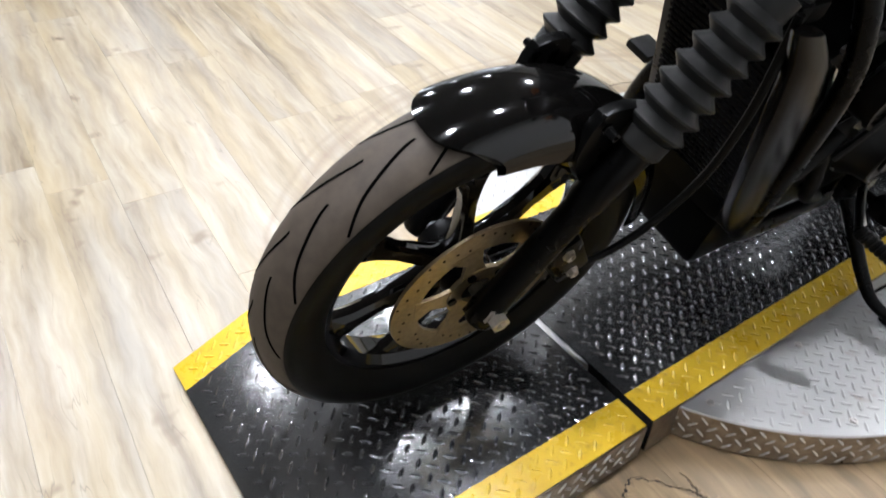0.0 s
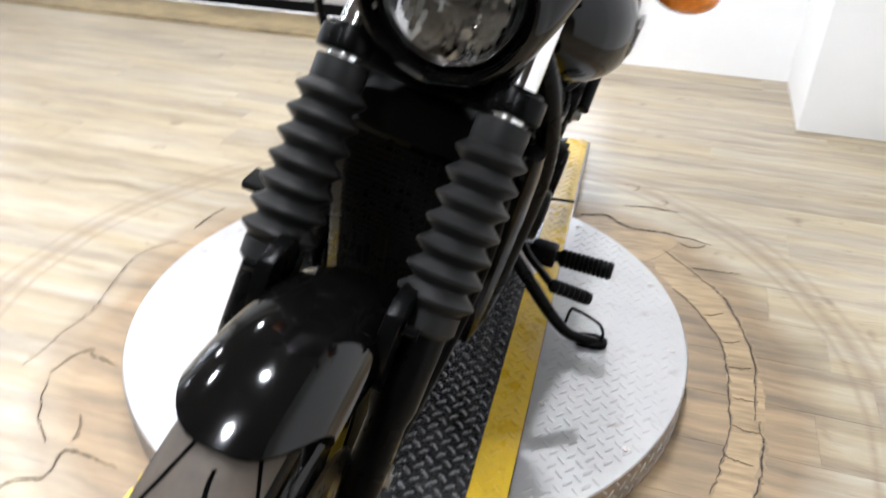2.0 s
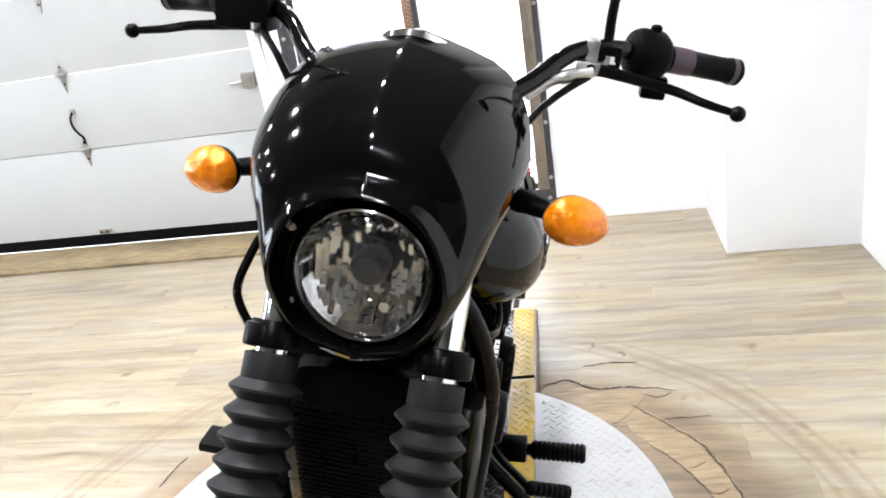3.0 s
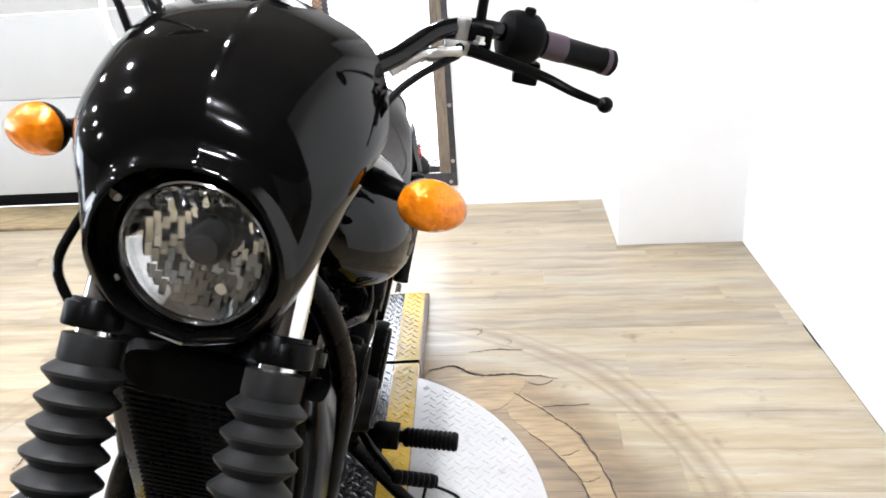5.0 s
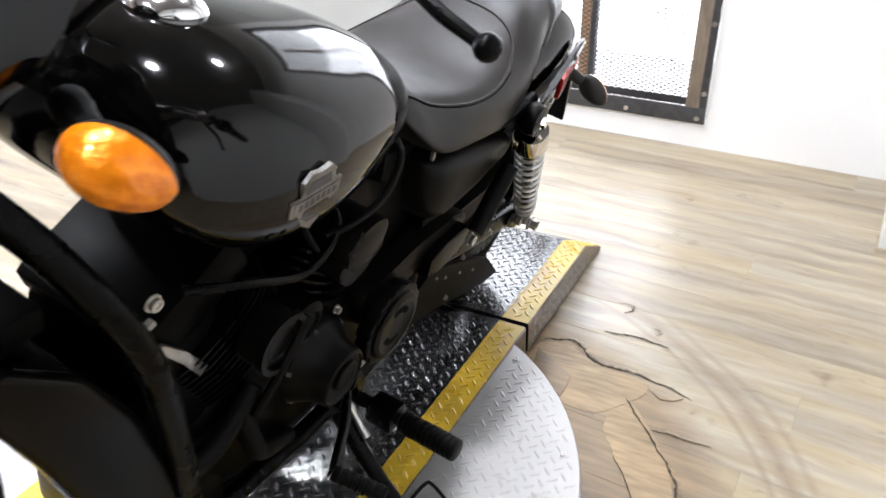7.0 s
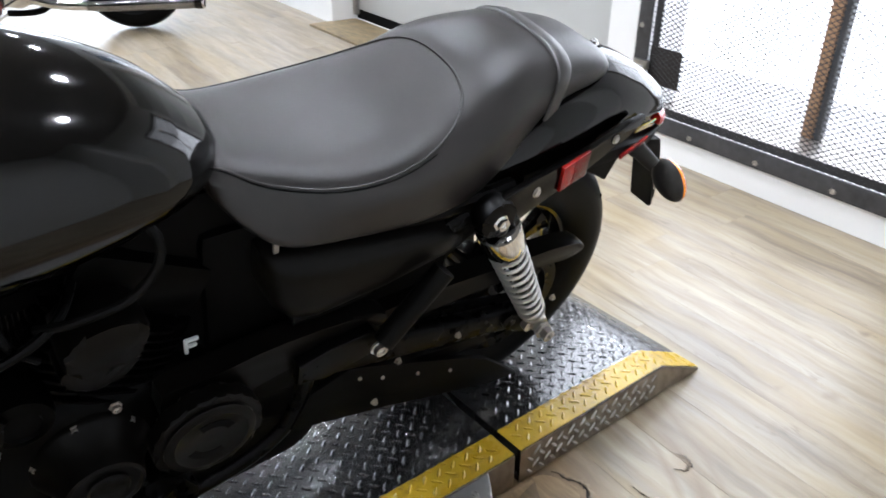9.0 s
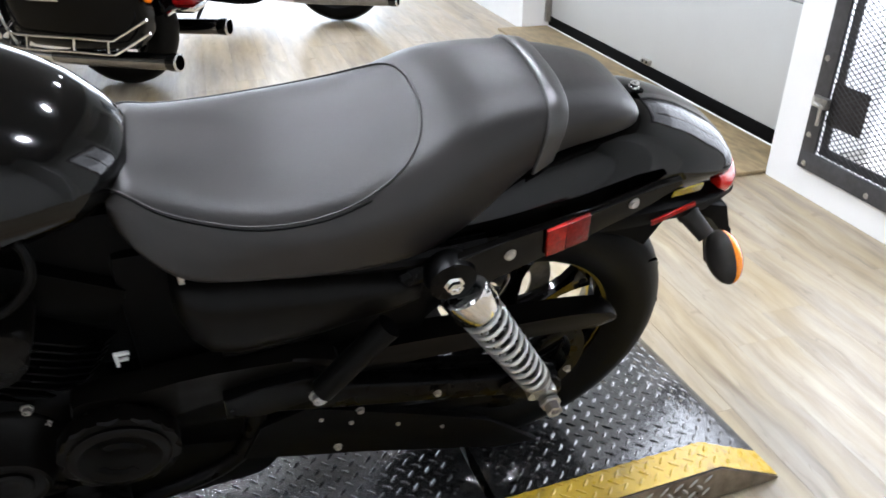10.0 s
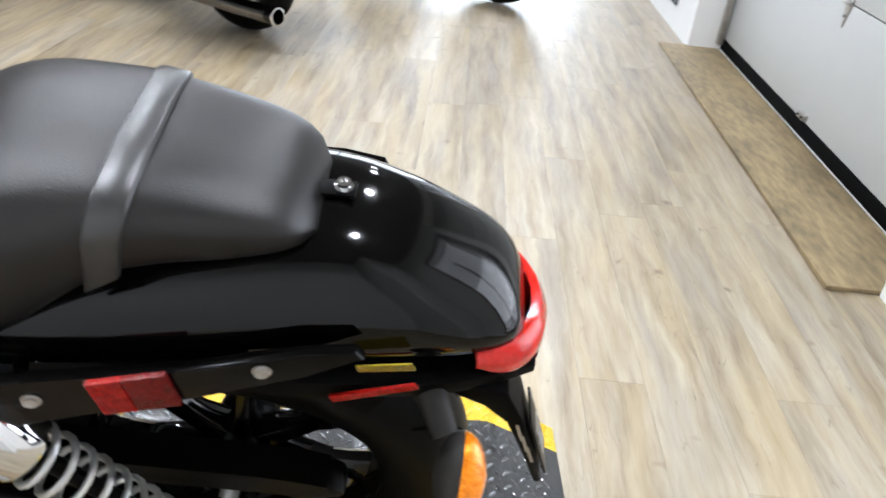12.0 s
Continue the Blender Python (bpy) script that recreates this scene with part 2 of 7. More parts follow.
def plank_floor():
    """Weathered oak-look vinyl planks: long pale grain, each board a shade of its own, scuffs round the turntable."""
    m = material("weathered_oak_planks", (0.4, 0.33, 0.24), 0.3, 0, 0.1, 20, 0.05, 300, 0.0)
    nt = m.node_tree
    b = nt.nodes["Principled BSDF"]
    g = nt.nodes.new("ShaderNodeNewGeometry")
    oi = nt.nodes.new("ShaderNodeObjectInfo")
    rot = nt.nodes.new("ShaderNodeMapping")
    rot.inputs["Rotation"].default_value = (0, 0, radians(3.2))
    nt.links.new(g.outputs["Position"], rot.inputs[0])
    shift = nt.nodes.new("ShaderNodeVectorMath")
    shift.operation = "ADD"
    cmb = nt.nodes.new("ShaderNodeCombineXYZ")
    seed = calc(nt, "ADD", calc(nt, "MULTIPLY", oi.outputs["Random"], 37.0), calc(nt, "MULTIPLY", g.outputs["Random Per Island"], 53.0))
    nt.links.new(seed, cmb.inputs[2])
    nt.links.new(rot.outputs[0], shift.inputs[0]), nt.links.new(cmb.outputs[0], shift.inputs[1])
    st = nt.nodes.new("ShaderNodeMapping")
    st.inputs["Scale"].default_value = (10.5, 1.0, 1.0)
    sway = nt.nodes.new("ShaderNodeTexNoise")
    sway.inputs["Scale"].default_value, sway.inputs["Detail"].default_value = 5.0, 3
    nt.links.new(shift.outputs[0], sway.inputs["Vector"])
    bent = nt.nodes.new("ShaderNodeVectorMath")
    bent.operation = "MULTIPLY_ADD"
    bent.inputs[1].default_value = (0.045, 0.045, 0.0)
    nt.links.new(sway.outputs[1], bent.inputs[0]), nt.links.new(shift.outputs[0], bent.inputs[2])
    nt.links.new(bent.outputs[0], st.inputs[0])
    fine = nt.nodes.new("ShaderNodeMapping")
    fine.inputs["Scale"].default_value = (34.0, 3.4, 1.0)
    nt.links.new(bent.outputs[0], fine.inputs[0])
    grain, hair = noise_tex(nt, st.outputs[0], 2.2, 6, 0.62), noise_tex(nt, fine.outputs[0], 2.0, 4, 0.6)
    blot = noise_tex(nt, rot.outputs[0], 2.5, 4)
    hue = noise_tex(nt, st.outputs[0], 1.5, 3, 0.5)
    vein, knot = noise_tex(nt, st.outputs[0], 3.1, 2, 0.45), noise_tex(nt, bent.outputs[0], 11.0, 2, 0.5)
    rp = nt.nodes.new("ShaderNodeValToRGB")
    e = rp.color_ramp.elements
    e[0].position, e[0].color = 0.30, (0.125, 0.092, 0.054, 1)
    e[1].position, e[1].color = 0.70, (0.40, 0.352, 0.268, 1)
    for p, c in ((0.42, (0.222, 0.175, 0.112, 1)), (0.54, (0.305, 0.253, 0.175, 1))):
        k = e.new(p)
        k.color = c
    mixin = calc(nt, "ADD", calc(nt, "MULTIPLY", grain, 0.84), calc(nt, "MULTIPLY", hair, 0.16))
    tone = calc(nt, "MULTIPLY", calc(nt, "SUBTRACT", calc(nt, "FRACT", calc(nt, "MULTIPLY", seed, 0.731)), 0.5), 0.11)
    nt.links.new(calc(nt, "ADD", mixin, tone), rp.inputs[0])
    # scuff ring that turning tyres have left round the disc
    sep = nt.nodes.new("ShaderNodeSeparateXYZ")
    nt.links.new(g.outputs["Position"], sep.inputs[0])
    r2 = calc(nt, "SQRT", calc(nt, "ADD", calc(nt, "MULTIPLY", sep.outputs[0], sep.outputs[0]), calc(nt, "MULTIPLY", sep.outputs[1], sep.outputs[1])))
    wob = calc(nt, "MULTIPLY", calc(nt, "SUBTRACT", blot, 0.5), 0.05)
    rr = calc(nt, "ADD", r2, wob)
    # grey washed and honey yellow stretches, thin dark veins and a few knots
    yel = calc(nt, "MULTIPLY", calc(nt, "SUBTRACT", hue, 0.46, True), 4.5, True)
    col = mixed(nt, calc(nt, "MULTIPLY", yel, 0.45), rp.outputs[0], (0.37, 0.285, 0.145))
    gry = calc(nt, "MULTIPLY", calc(nt, "SUBTRACT", 0.46, hue, True), 5.0, True)
    col = mixed(nt, calc(nt, "MULTIPLY", gry, 0.6), col, (0.245, 0.222, 0.19))
    line = calc(nt, "SUBTRACT", 1.0, calc(nt, "MULTIPLY", calc(nt, "ABSOLUTE", calc(nt, "SUBTRACT", vein, 0.5)), 95.0), True)
    line = calc(nt, "MULTIPLY", line, calc(nt, "MULTIPLY", calc(nt, "SUBTRACT", knot, 0.48, True), 5.0, True))
    col = mixed(nt, calc(nt, "MULTIPLY", line, 0.65), col, (0.10, 0.072, 0.042))
    col = mixed(nt, calc(nt, "MULTIPLY", calc(nt, "SUBTRACT", knot, 0.69, True), 9.0, True), col, (0.15, 0.105, 0.06))
    for centre, width, depth in ((0.79, 0.04, 0.5), (1.032, 0.028, 0.75), (0.99, 0.012, 0.6), (1.075, 0.014, 0.5)):
        d = calc(nt, "ABSOLUTE", calc(nt, "SUBTRACT", rr, centre))
        band = calc(nt, "SUBTRACT", 1.0, calc(nt, "DIVIDE", d, width), True)
        band = calc(nt, "MULTIPLY", band, calc(nt, "MULTIPLY", hair, depth * 1.6), True)
        col = mixed(nt, band, col, (0.17, 0.115, 0.07))
    # bare, browner boards right beside the disc, reaching further out towards +y
    reach = calc(nt, "ADD", calc(nt, "MULTIPLY", calc(nt, "MULTIPLY", sep.outputs[1], 1.6, True), 0.12), 0.81)
    near = calc(nt, "MULTIPLY", calc(nt, "SUBTRACT", reach, calc(nt, "ADD", rr, calc(nt, "MULTIPLY", calc(nt, "SUBTRACT", blot, 0.5), 0.12)), True), 11.0, True)
    col = mixed(nt, calc(nt, "MULTIPLY", near, calc(nt, "ADD", blot, 0.52), True), col, mixed(nt, calc(nt, "MULTIPLY", calc(nt, "SUBTRACT", mixin, 0.33, True), 3.0, True), (0.095, 0.060, 0.027), (0.30, 0.20, 0.098)))
    nt.links.new(col, b.inputs["Base Color"])
    rg = calc(nt, "ADD", calc(nt, "MULTIPLY", grain, 0.16), 0.28)
    nt.links.new(calc(nt, "ADD", rg, calc(nt, "MULTIPLY", near, 0.22)), b.inputs["Roughness"])
    b.inputs["Specular IOR Level"].default_value = 1.0
    return m


FLOOR = plank_floor()

# ---- mesh tools ----
def link_mesh(name, bm, mat, angle=35.0):
    me = bpy.data.meshes.new(name)
    bmesh.ops.recalc_face_normals(bm, faces=bm.faces)
    bm.to_mesh(me)
    bm.free()
    for p in me.polygons:
        p.use_smooth = True
    me.set_sharp_from_angle(angle=radians(angle))
    for m in (mat if isinstance(mat, (list, tuple)) else [mat]):
        me.materials.append(m)
    return new(name, me)


def thing(name, bm, mat, label, category, m=None, group="", kind="", angle=35.0):
    ob = link_mesh(name, bm, mat, angle)
    if m is not None:
        ob.matrix_world = m
    return tagged(ob, label, category, group, kind)


def holder(name, label, category, m=None, group="", kind=""):
    ob = new(name)
    ob.empty_display_size = 0.1
    if m is not None:
        ob.matrix_world = m
    return tagged(ob, label, category, group, kind)


def part(name, bm, mat, parent, label="", m=None, angle=35.0):
    """One mesh under a thing or a part; m is its pose in the parent's frame."""
    ob = link_mesh(name, bm, mat, angle)
    ob.parent = parent
    if m is not None:
        ob.matrix_basis = m
    return tagged(ob, label)


def box(x0, x1, y0, y1, z0, z1, bevel=0.0, bm=None, m=None):
    bm = bm or bmesh.new()
    t = Matrix.Translation(((x0 + x1) / 2, (y0 + y1) / 2, (z0 + z1) / 2)) @ Matrix.Diagonal((abs(x1 - x0), abs(y1 - y0), abs(z1 - z0), 1))
    made = bmesh.ops.create_cube(bm, size=1.0, matrix=(m @ t) if m is not None else t)
    if bevel:
        es = list({e for v in made["verts"] for e in v.link_edges})
        bmesh.ops.bevel(bm, geom=es, offset=bevel, segments=2, profile=0.6, affect="EDGES")
    return bm


def spline(pts, n=8, closed=False):
    """Points along a smooth curve through pts."""
    p = [Vector(q) for q in pts]
    out, k = [], len(p)
    for i in range(k if closed else k - 1):
        a, b, c, d = (p[(i + j) % k] if closed else p[min(max(i + j, 0), k - 1)] for j in (-1, 0, 1, 2))
        for s in range(n):
            t = s / n
            out.append(0.5 * ((2 * b) + (c - a) * t + (2 * a - 5 * b + 4 * c - d) * t * t + (3 * b - a - 3 * c + d) * t**3))
    if not closed:
        out.append(p[-1])
    return out


def curve1(keys, x):
    """Smooth value at x through (x, value) keys in rising order."""
    if x <= keys[0][0]:
        return keys[0][1]
    for (x0, v0), (x1, v1) in zip(keys, keys[1:]):
        if x <= x1:
            i = keys.index((x0, v0))
            pm = keys[max(i - 1, 0)]
            pn = keys[min(i + 2, len(keys) - 1)]
            h = x1 - x0
            m0 = (v1 - pm[1]) / (x1 - pm[0]) * h
            m1 = (pn[1] - v0) / (pn[0] - x0) * h
            t = (x - x0) / h
            return (2 * t**3 - 3 * t * t + 1) * v0 + (t**3 - 2 * t * t + t) * m0 + (-2 * t**3 + 3 * t * t) * v1 + (t**3 - t * t) * m1
    return keys[-1][1]


def loft(rings, closed=True, cap=True, bm=None):
    bm = bm or bmesh.new()
    vs = [[bm.verts.new(p) for p in r] for r in rings]
    k = len(rings[0])
    for a, b in zip(vs, vs[1:]):
        for i in range(k if closed else k - 1):
            j = (i + 1) % k
            bm.faces.new((a[i], a[j], b[j], b[i]))
    if cap and closed:
        bm.faces.new(vs[0]), bm.faces.new(vs[-1][::-1])
    return bm


def tube(pts, r, seg=10, n=8, smooth=True, bm=None, taper=None):
    """A round bar along pts; r may be one radius or one at each end."""
    p = spline(pts, n) if smooth and len(pts) > 2 else [Vector(q) for q in pts]
    r0, r1 = r if isinstance(r, tuple) else (r, r)
    rings, side = [], None
    for i, q in enumerate(p):
        d = (p[min(i + 1, len(p) - 1)] - p[max(i - 1, 0)]).normalized()
        if side is None:
            side = d.cross(Vector((0, 0, 1)) if abs(d.z) < 0.9 else Vector((1, 0, 0))).normalized()
        side = (side - d * side.dot(d)).normalized()
        up = d.cross(side)
        rad = r0 + (r1 - r0) * i / max(1, len(p) - 1)
        rings.append([q + (side * math.cos(a) + up * math.sin(a)) * rad for a in (2 * math.pi * s / seg for s in range(seg))])
    return loft(rings, bm=bm)


def frame_to(a, b):
    """The pose at a whose z points to b."""
    d = Vector(b) - Vector(a)
    return Matrix.Translation(a) @ d.to_track_quat("Z", "Y").to_matrix().to_4x4()


def lathe(profile, seg=24, m=None, bm=None, cap=True):
    """A body turned about z from (radius, z) pairs."""
    rings = []
    for r, z in profile:
        ring = [Vector((r * math.cos(2 * math.pi * s / seg), r * math.sin(2 * math.pi * s / seg), z)) for s in range(seg)]
        rings.append([m @ q for q in ring] if m is not None else ring)
    return loft(rings, cap=cap, bm=bm)


def ringbody(profile, seg=64, m=None, bm=None):
    """A closed profile of (radius, z) swept round z."""
    bm = bm or bmesh.new()
    vs = []
    for s in range(seg):
        a = 2 * math.pi * s / seg
        ring = [Vector((r * math.cos(a), r * math.sin(a), z)) for r, z in profile]
        vs.append([bm.verts.new(m @ q if m is not None else q) for q in ring])
    k = len(profile)
    for s in range(seg):
        a, b = vs[s], vs[(s + 1) % seg]
        for i in range(k):
            bm.faces.new((a[i], a[(i + 1) % k], b[(i + 1) % k], b[i]))
    return bm


def slab(outline, t0, t1, m=None, bevel=0.0, bm=None):
    """A plate with the given outline in its xy plane, from z = t0 to t1."""
    bm = bm or bmesh.new()
    lo = [bm.verts.new((x, y, t0)) for x, y in outline]
    hi = [bm.verts.new((x, y, t1)) for x, y in outline]
    k = len(outline)
    fs = [bm.faces.new(lo[::-1]), bm.faces.new(hi)]
    for i in range(k):
        fs.append(bm.faces.new((lo[i], lo[(i + 1) % k], hi[(i + 1) % k], hi[i])))
    if bevel:
        es = [e for e in fs[1].edges] + [e for e in fs[0].edges]
        bmesh.ops.bevel(bm, geom=es, offset=bevel, segments=2, profile=0.6, affect="EDGES")
    if m is not None:
        bmesh.ops.transform(bm, matrix=m, verts=bm.verts)
    return bm


def side_plate(outline, y0, y1, bevel=0.0):
    """A plate cut in the side view: outline of (x, z), thickness from y0 to y1."""
    turn = Matrix(((1, 0, 0, 0), (0, 0, 1, 0), (0, 1, 0, 0), (0, 0, 0, 1)))
    return slab(outline, y0, y1, turn, bevel)


def rounded(pts, n=5):
    return [(p.x, p.y) for p in spline([(x, y, 0) for x, y in pts], n, True)]


def bolt(r, h, m, bm=None, hexa=True):
    bm = lathe([(r * 1.35, 0), (r * 1.35, h * 0.25), (r, h * 0.3), (r, h), (r * 0.6, h), (r * 0.5, h * 0.7)], 6 if hexa else 14, m, bm)
    return bm


def oval(w, h0, h1, zc, n=28, e0=2.3, e1=2.6):
    """A section in (y, z): half-width w, height h1 above and h0 below zc."""
    out = []
    for i in range(n):
        a = 2 * math.pi * i / n
        c, s = math.cos(a), math.sin(a)
        e = e1 if s >= 0 else e0
        y = math.copysign(abs(c) ** (2 / e), c) * w
        z = math.copysign(abs(s) ** (2 / e), s) * (h1 if s >= 0 else h0)
        out.append((y, zc + z))
    return out

# ---- the building ----
def blocks(name, boxes, mat, label, category, bevel=0.0):
    bm = bmesh.new()
    for b in boxes:
        box(*b, bevel=bevel, bm=bm)
    return thing(name, bm, mat, label, category, ROOM, kind="structure")


GV0, GV1, GZ0, GZ1 = -0.89, 0.30, 0.10, 2.16     # the gate's opening
DV0, DV1 = -3.47, -1.045                          # the roller door's opening
HV0, HV1 = -5.2, -3.86                            # the further gate
E_ = CEIL
blocks("wall_rear", [(-2.32, -2.16, DV1, GV0, 0, E_), (-2.32, -2.16, GV0, GV1, 0, GZ0), (-2.32, -2.16, GV0, GV1, GZ1, E_),
                     (-2.32, -2.16, GV1, 0.965, 0, E_), (-2.36, -2.16, DV0, DV1, 2.5, E_)], WHITE,
       "white painted wall with a mesh gate opening", "wall")
blocks("wall_rear_far", [(-2.36, -2.16, HV1, DV0, 0, E_), (-2.36, -2.16, HV0, HV1, 0, 0.14), (-2.36, -2.16, HV0, HV1, 2.2, E_), (-2.36, -2.16, -7.4, HV0, 0, E_)],
       WHITE, "white painted wall beyond the roller door", "wall")
blocks("wall_door_return", [(-2.50, -2.32, DV1, DV1 + 0.10, 0, E_), (-2.50, -2.36, DV0 - 0.12, DV0, 0, E_)], WHITE, "white reveal beside the roller door", "wall")
blocks("column", [(-2.32, -1.61, 0.965, 1.60, 0, E_)], WHITE, "square white painted wall column", "column", 0.004)
SU, SV = 1.60, 5.2                               # beyond the short wall the room widens
blocks("wall_left", [(-1.61, SU, 1.449, 1.60, 0, E_), (SU - 0.15, SU, 1.60, SV, 0, E_)], WHITE, "plain white wall", "wall")
blocks("wall_left_far", [(SU - 0.15, 8.15, SV, SV + 0.15, 0, E_)], WHITE, "plain white side wall", "wall")
blocks("wall_front", [(8.0, 8.15, -7.4, SV, 0, E_)], WHITE, "plain white end wall", "wall")
WU0, WU1, WZ0, WZ1 = -2.1, 1.1, 0.45, 2.3        # the shop window in the far wall
blocks("wall_far", [(-2.36, WU0, -7.55, -7.4, 0, E_), (WU1, 8.15, -7.55, -7.4, 0, E_), (WU0, WU1, -7.55, -7.4, 0, WZ0), (WU0, WU1, -7.55, -7.4, WZ1, E_)], WHITE, "white far wall with a wide window opening", "wall")
blocks("ceiling", [(-2.6, 8.15, -7.55, 1.6, E_, E_ + 0.1), (SU - 0.15, 8.15, 1.6, SV + 0.15, E_, E_ + 0.1)], CEILD, "flat brown-grey ceiling with round recessed lights", "ceiling")
blocks("floor", [(-2.36, 8.15, -7.55, 1.6, -0.06, -0.004), (SU - 0.15, 8.15, 1.6, SV + 0.15, -0.06, -0.004)], SEALR, "concrete subfloor under vinyl planks", "floor")


def roller_door():
    """Sectional overhead door, panel by panel."""
    d = holder("roller_door", "closed white sectional overhead door", "door", ROOM, kind="structure")
    joints = (0.078, 0.568, 0.970, 1.372, 1.774, 2.176, 2.495)
    for z0, z1 in zip(joints, joints[1:]):
        part("panel", box(-2.39, -2.343, DV0 + 0.005, DV1 - 0.005, z0, z1 - 0.004, 0.004), DOORW, d)
    part("bottom_seal", box(-2.385, -2.338, DV0 + 0.01, DV1 - 0.01, 0.0185, 0.077, 0.006), SEALR, d, "black rubber bottom seal")
    for v in (DV0 + 0.04, DV1 - 0.03):
        t = part("track", box(-2.335, -2.30, v - 0.012, v + 0.012, 0.05, 2.6, 0.003), DULL, d, "galvanised guide track")
    br = part("bottom_bracket", box(-2.343, -2.322, -2.27, -2.20, 0.088, 0.112, 0.003), DULL, d)
    for v in (-2.255, -2.215):
        part("bracket_screw", bolt(0.005, 0.004, ROOM_FACE(v, 0.1, -2.322), hexa=False), SEALR, br)
    for z, v in ((0.568, -2.195), (0.970, -2.195), (1.372, -2.195)):
        leaf = part("hinge", slab(rounded([(-0.036, 0.012), (-0.016, 0.020), (0.0, 0.062), (0.016, 0.020), (0.036, 0.012), (0.020, -0.012), (0.004, -0.085), (-0.004, -0.085), (-0.020, -0.012)], 2), 0, 0.005, ROOM_FACE(v, z), 0.001), DULL, d, "galvanised steel hinge")
        part("hinge_knuckle", box(-2.338, -2.322, v - 0.034, v + 0.034, z - 0.008, z + 0.008, 0.005), DULL, leaf)
        for dz in (0.04, -0.05):
            part("hinge_screw", bolt(0.0045, 0.004, ROOM_FACE(v, z + dz, -2.338)), SEALR, leaf)
    rope = part("pull_rope", tube([(-2.332, -2.200, 0.775), (-2.318, -2.212, 0.745), (-2.312, -2.208, 0.70), (-2.315, -2.188, 0.66), (-2.330, -2.180, 0.635), (-2.332, -2.180, 0.60)], 0.006, 8), BLACK, d, "black pull cord")
    part("rope_anchor", box(-2.343, -2.328, -2.214, -2.188, 0.765, 0.790, 0.004), DULL, rope)
    lk = part("lock_case", box(-2.343, -2.318, -1.205, -1.135, 0.785, 0.855, 0.004), DULL, d, "galvanised slide lock")
    part("lock_bar", tube([(-2.328, -1.205, 0.815), (-2.328, -1.275, 0.812)], 0.0055, 8, smooth=False), DULL, lk)
    return d


def ROOM_FACE(v, z, u=-2.343):
    """A pose on a wall that faces +u: x along v, y up, z out of the wall."""
    return Matrix(((0, 0, 1, u), (1, 0, 0, v), (0, 1, 0, z), (0, 0, 0, 1)))


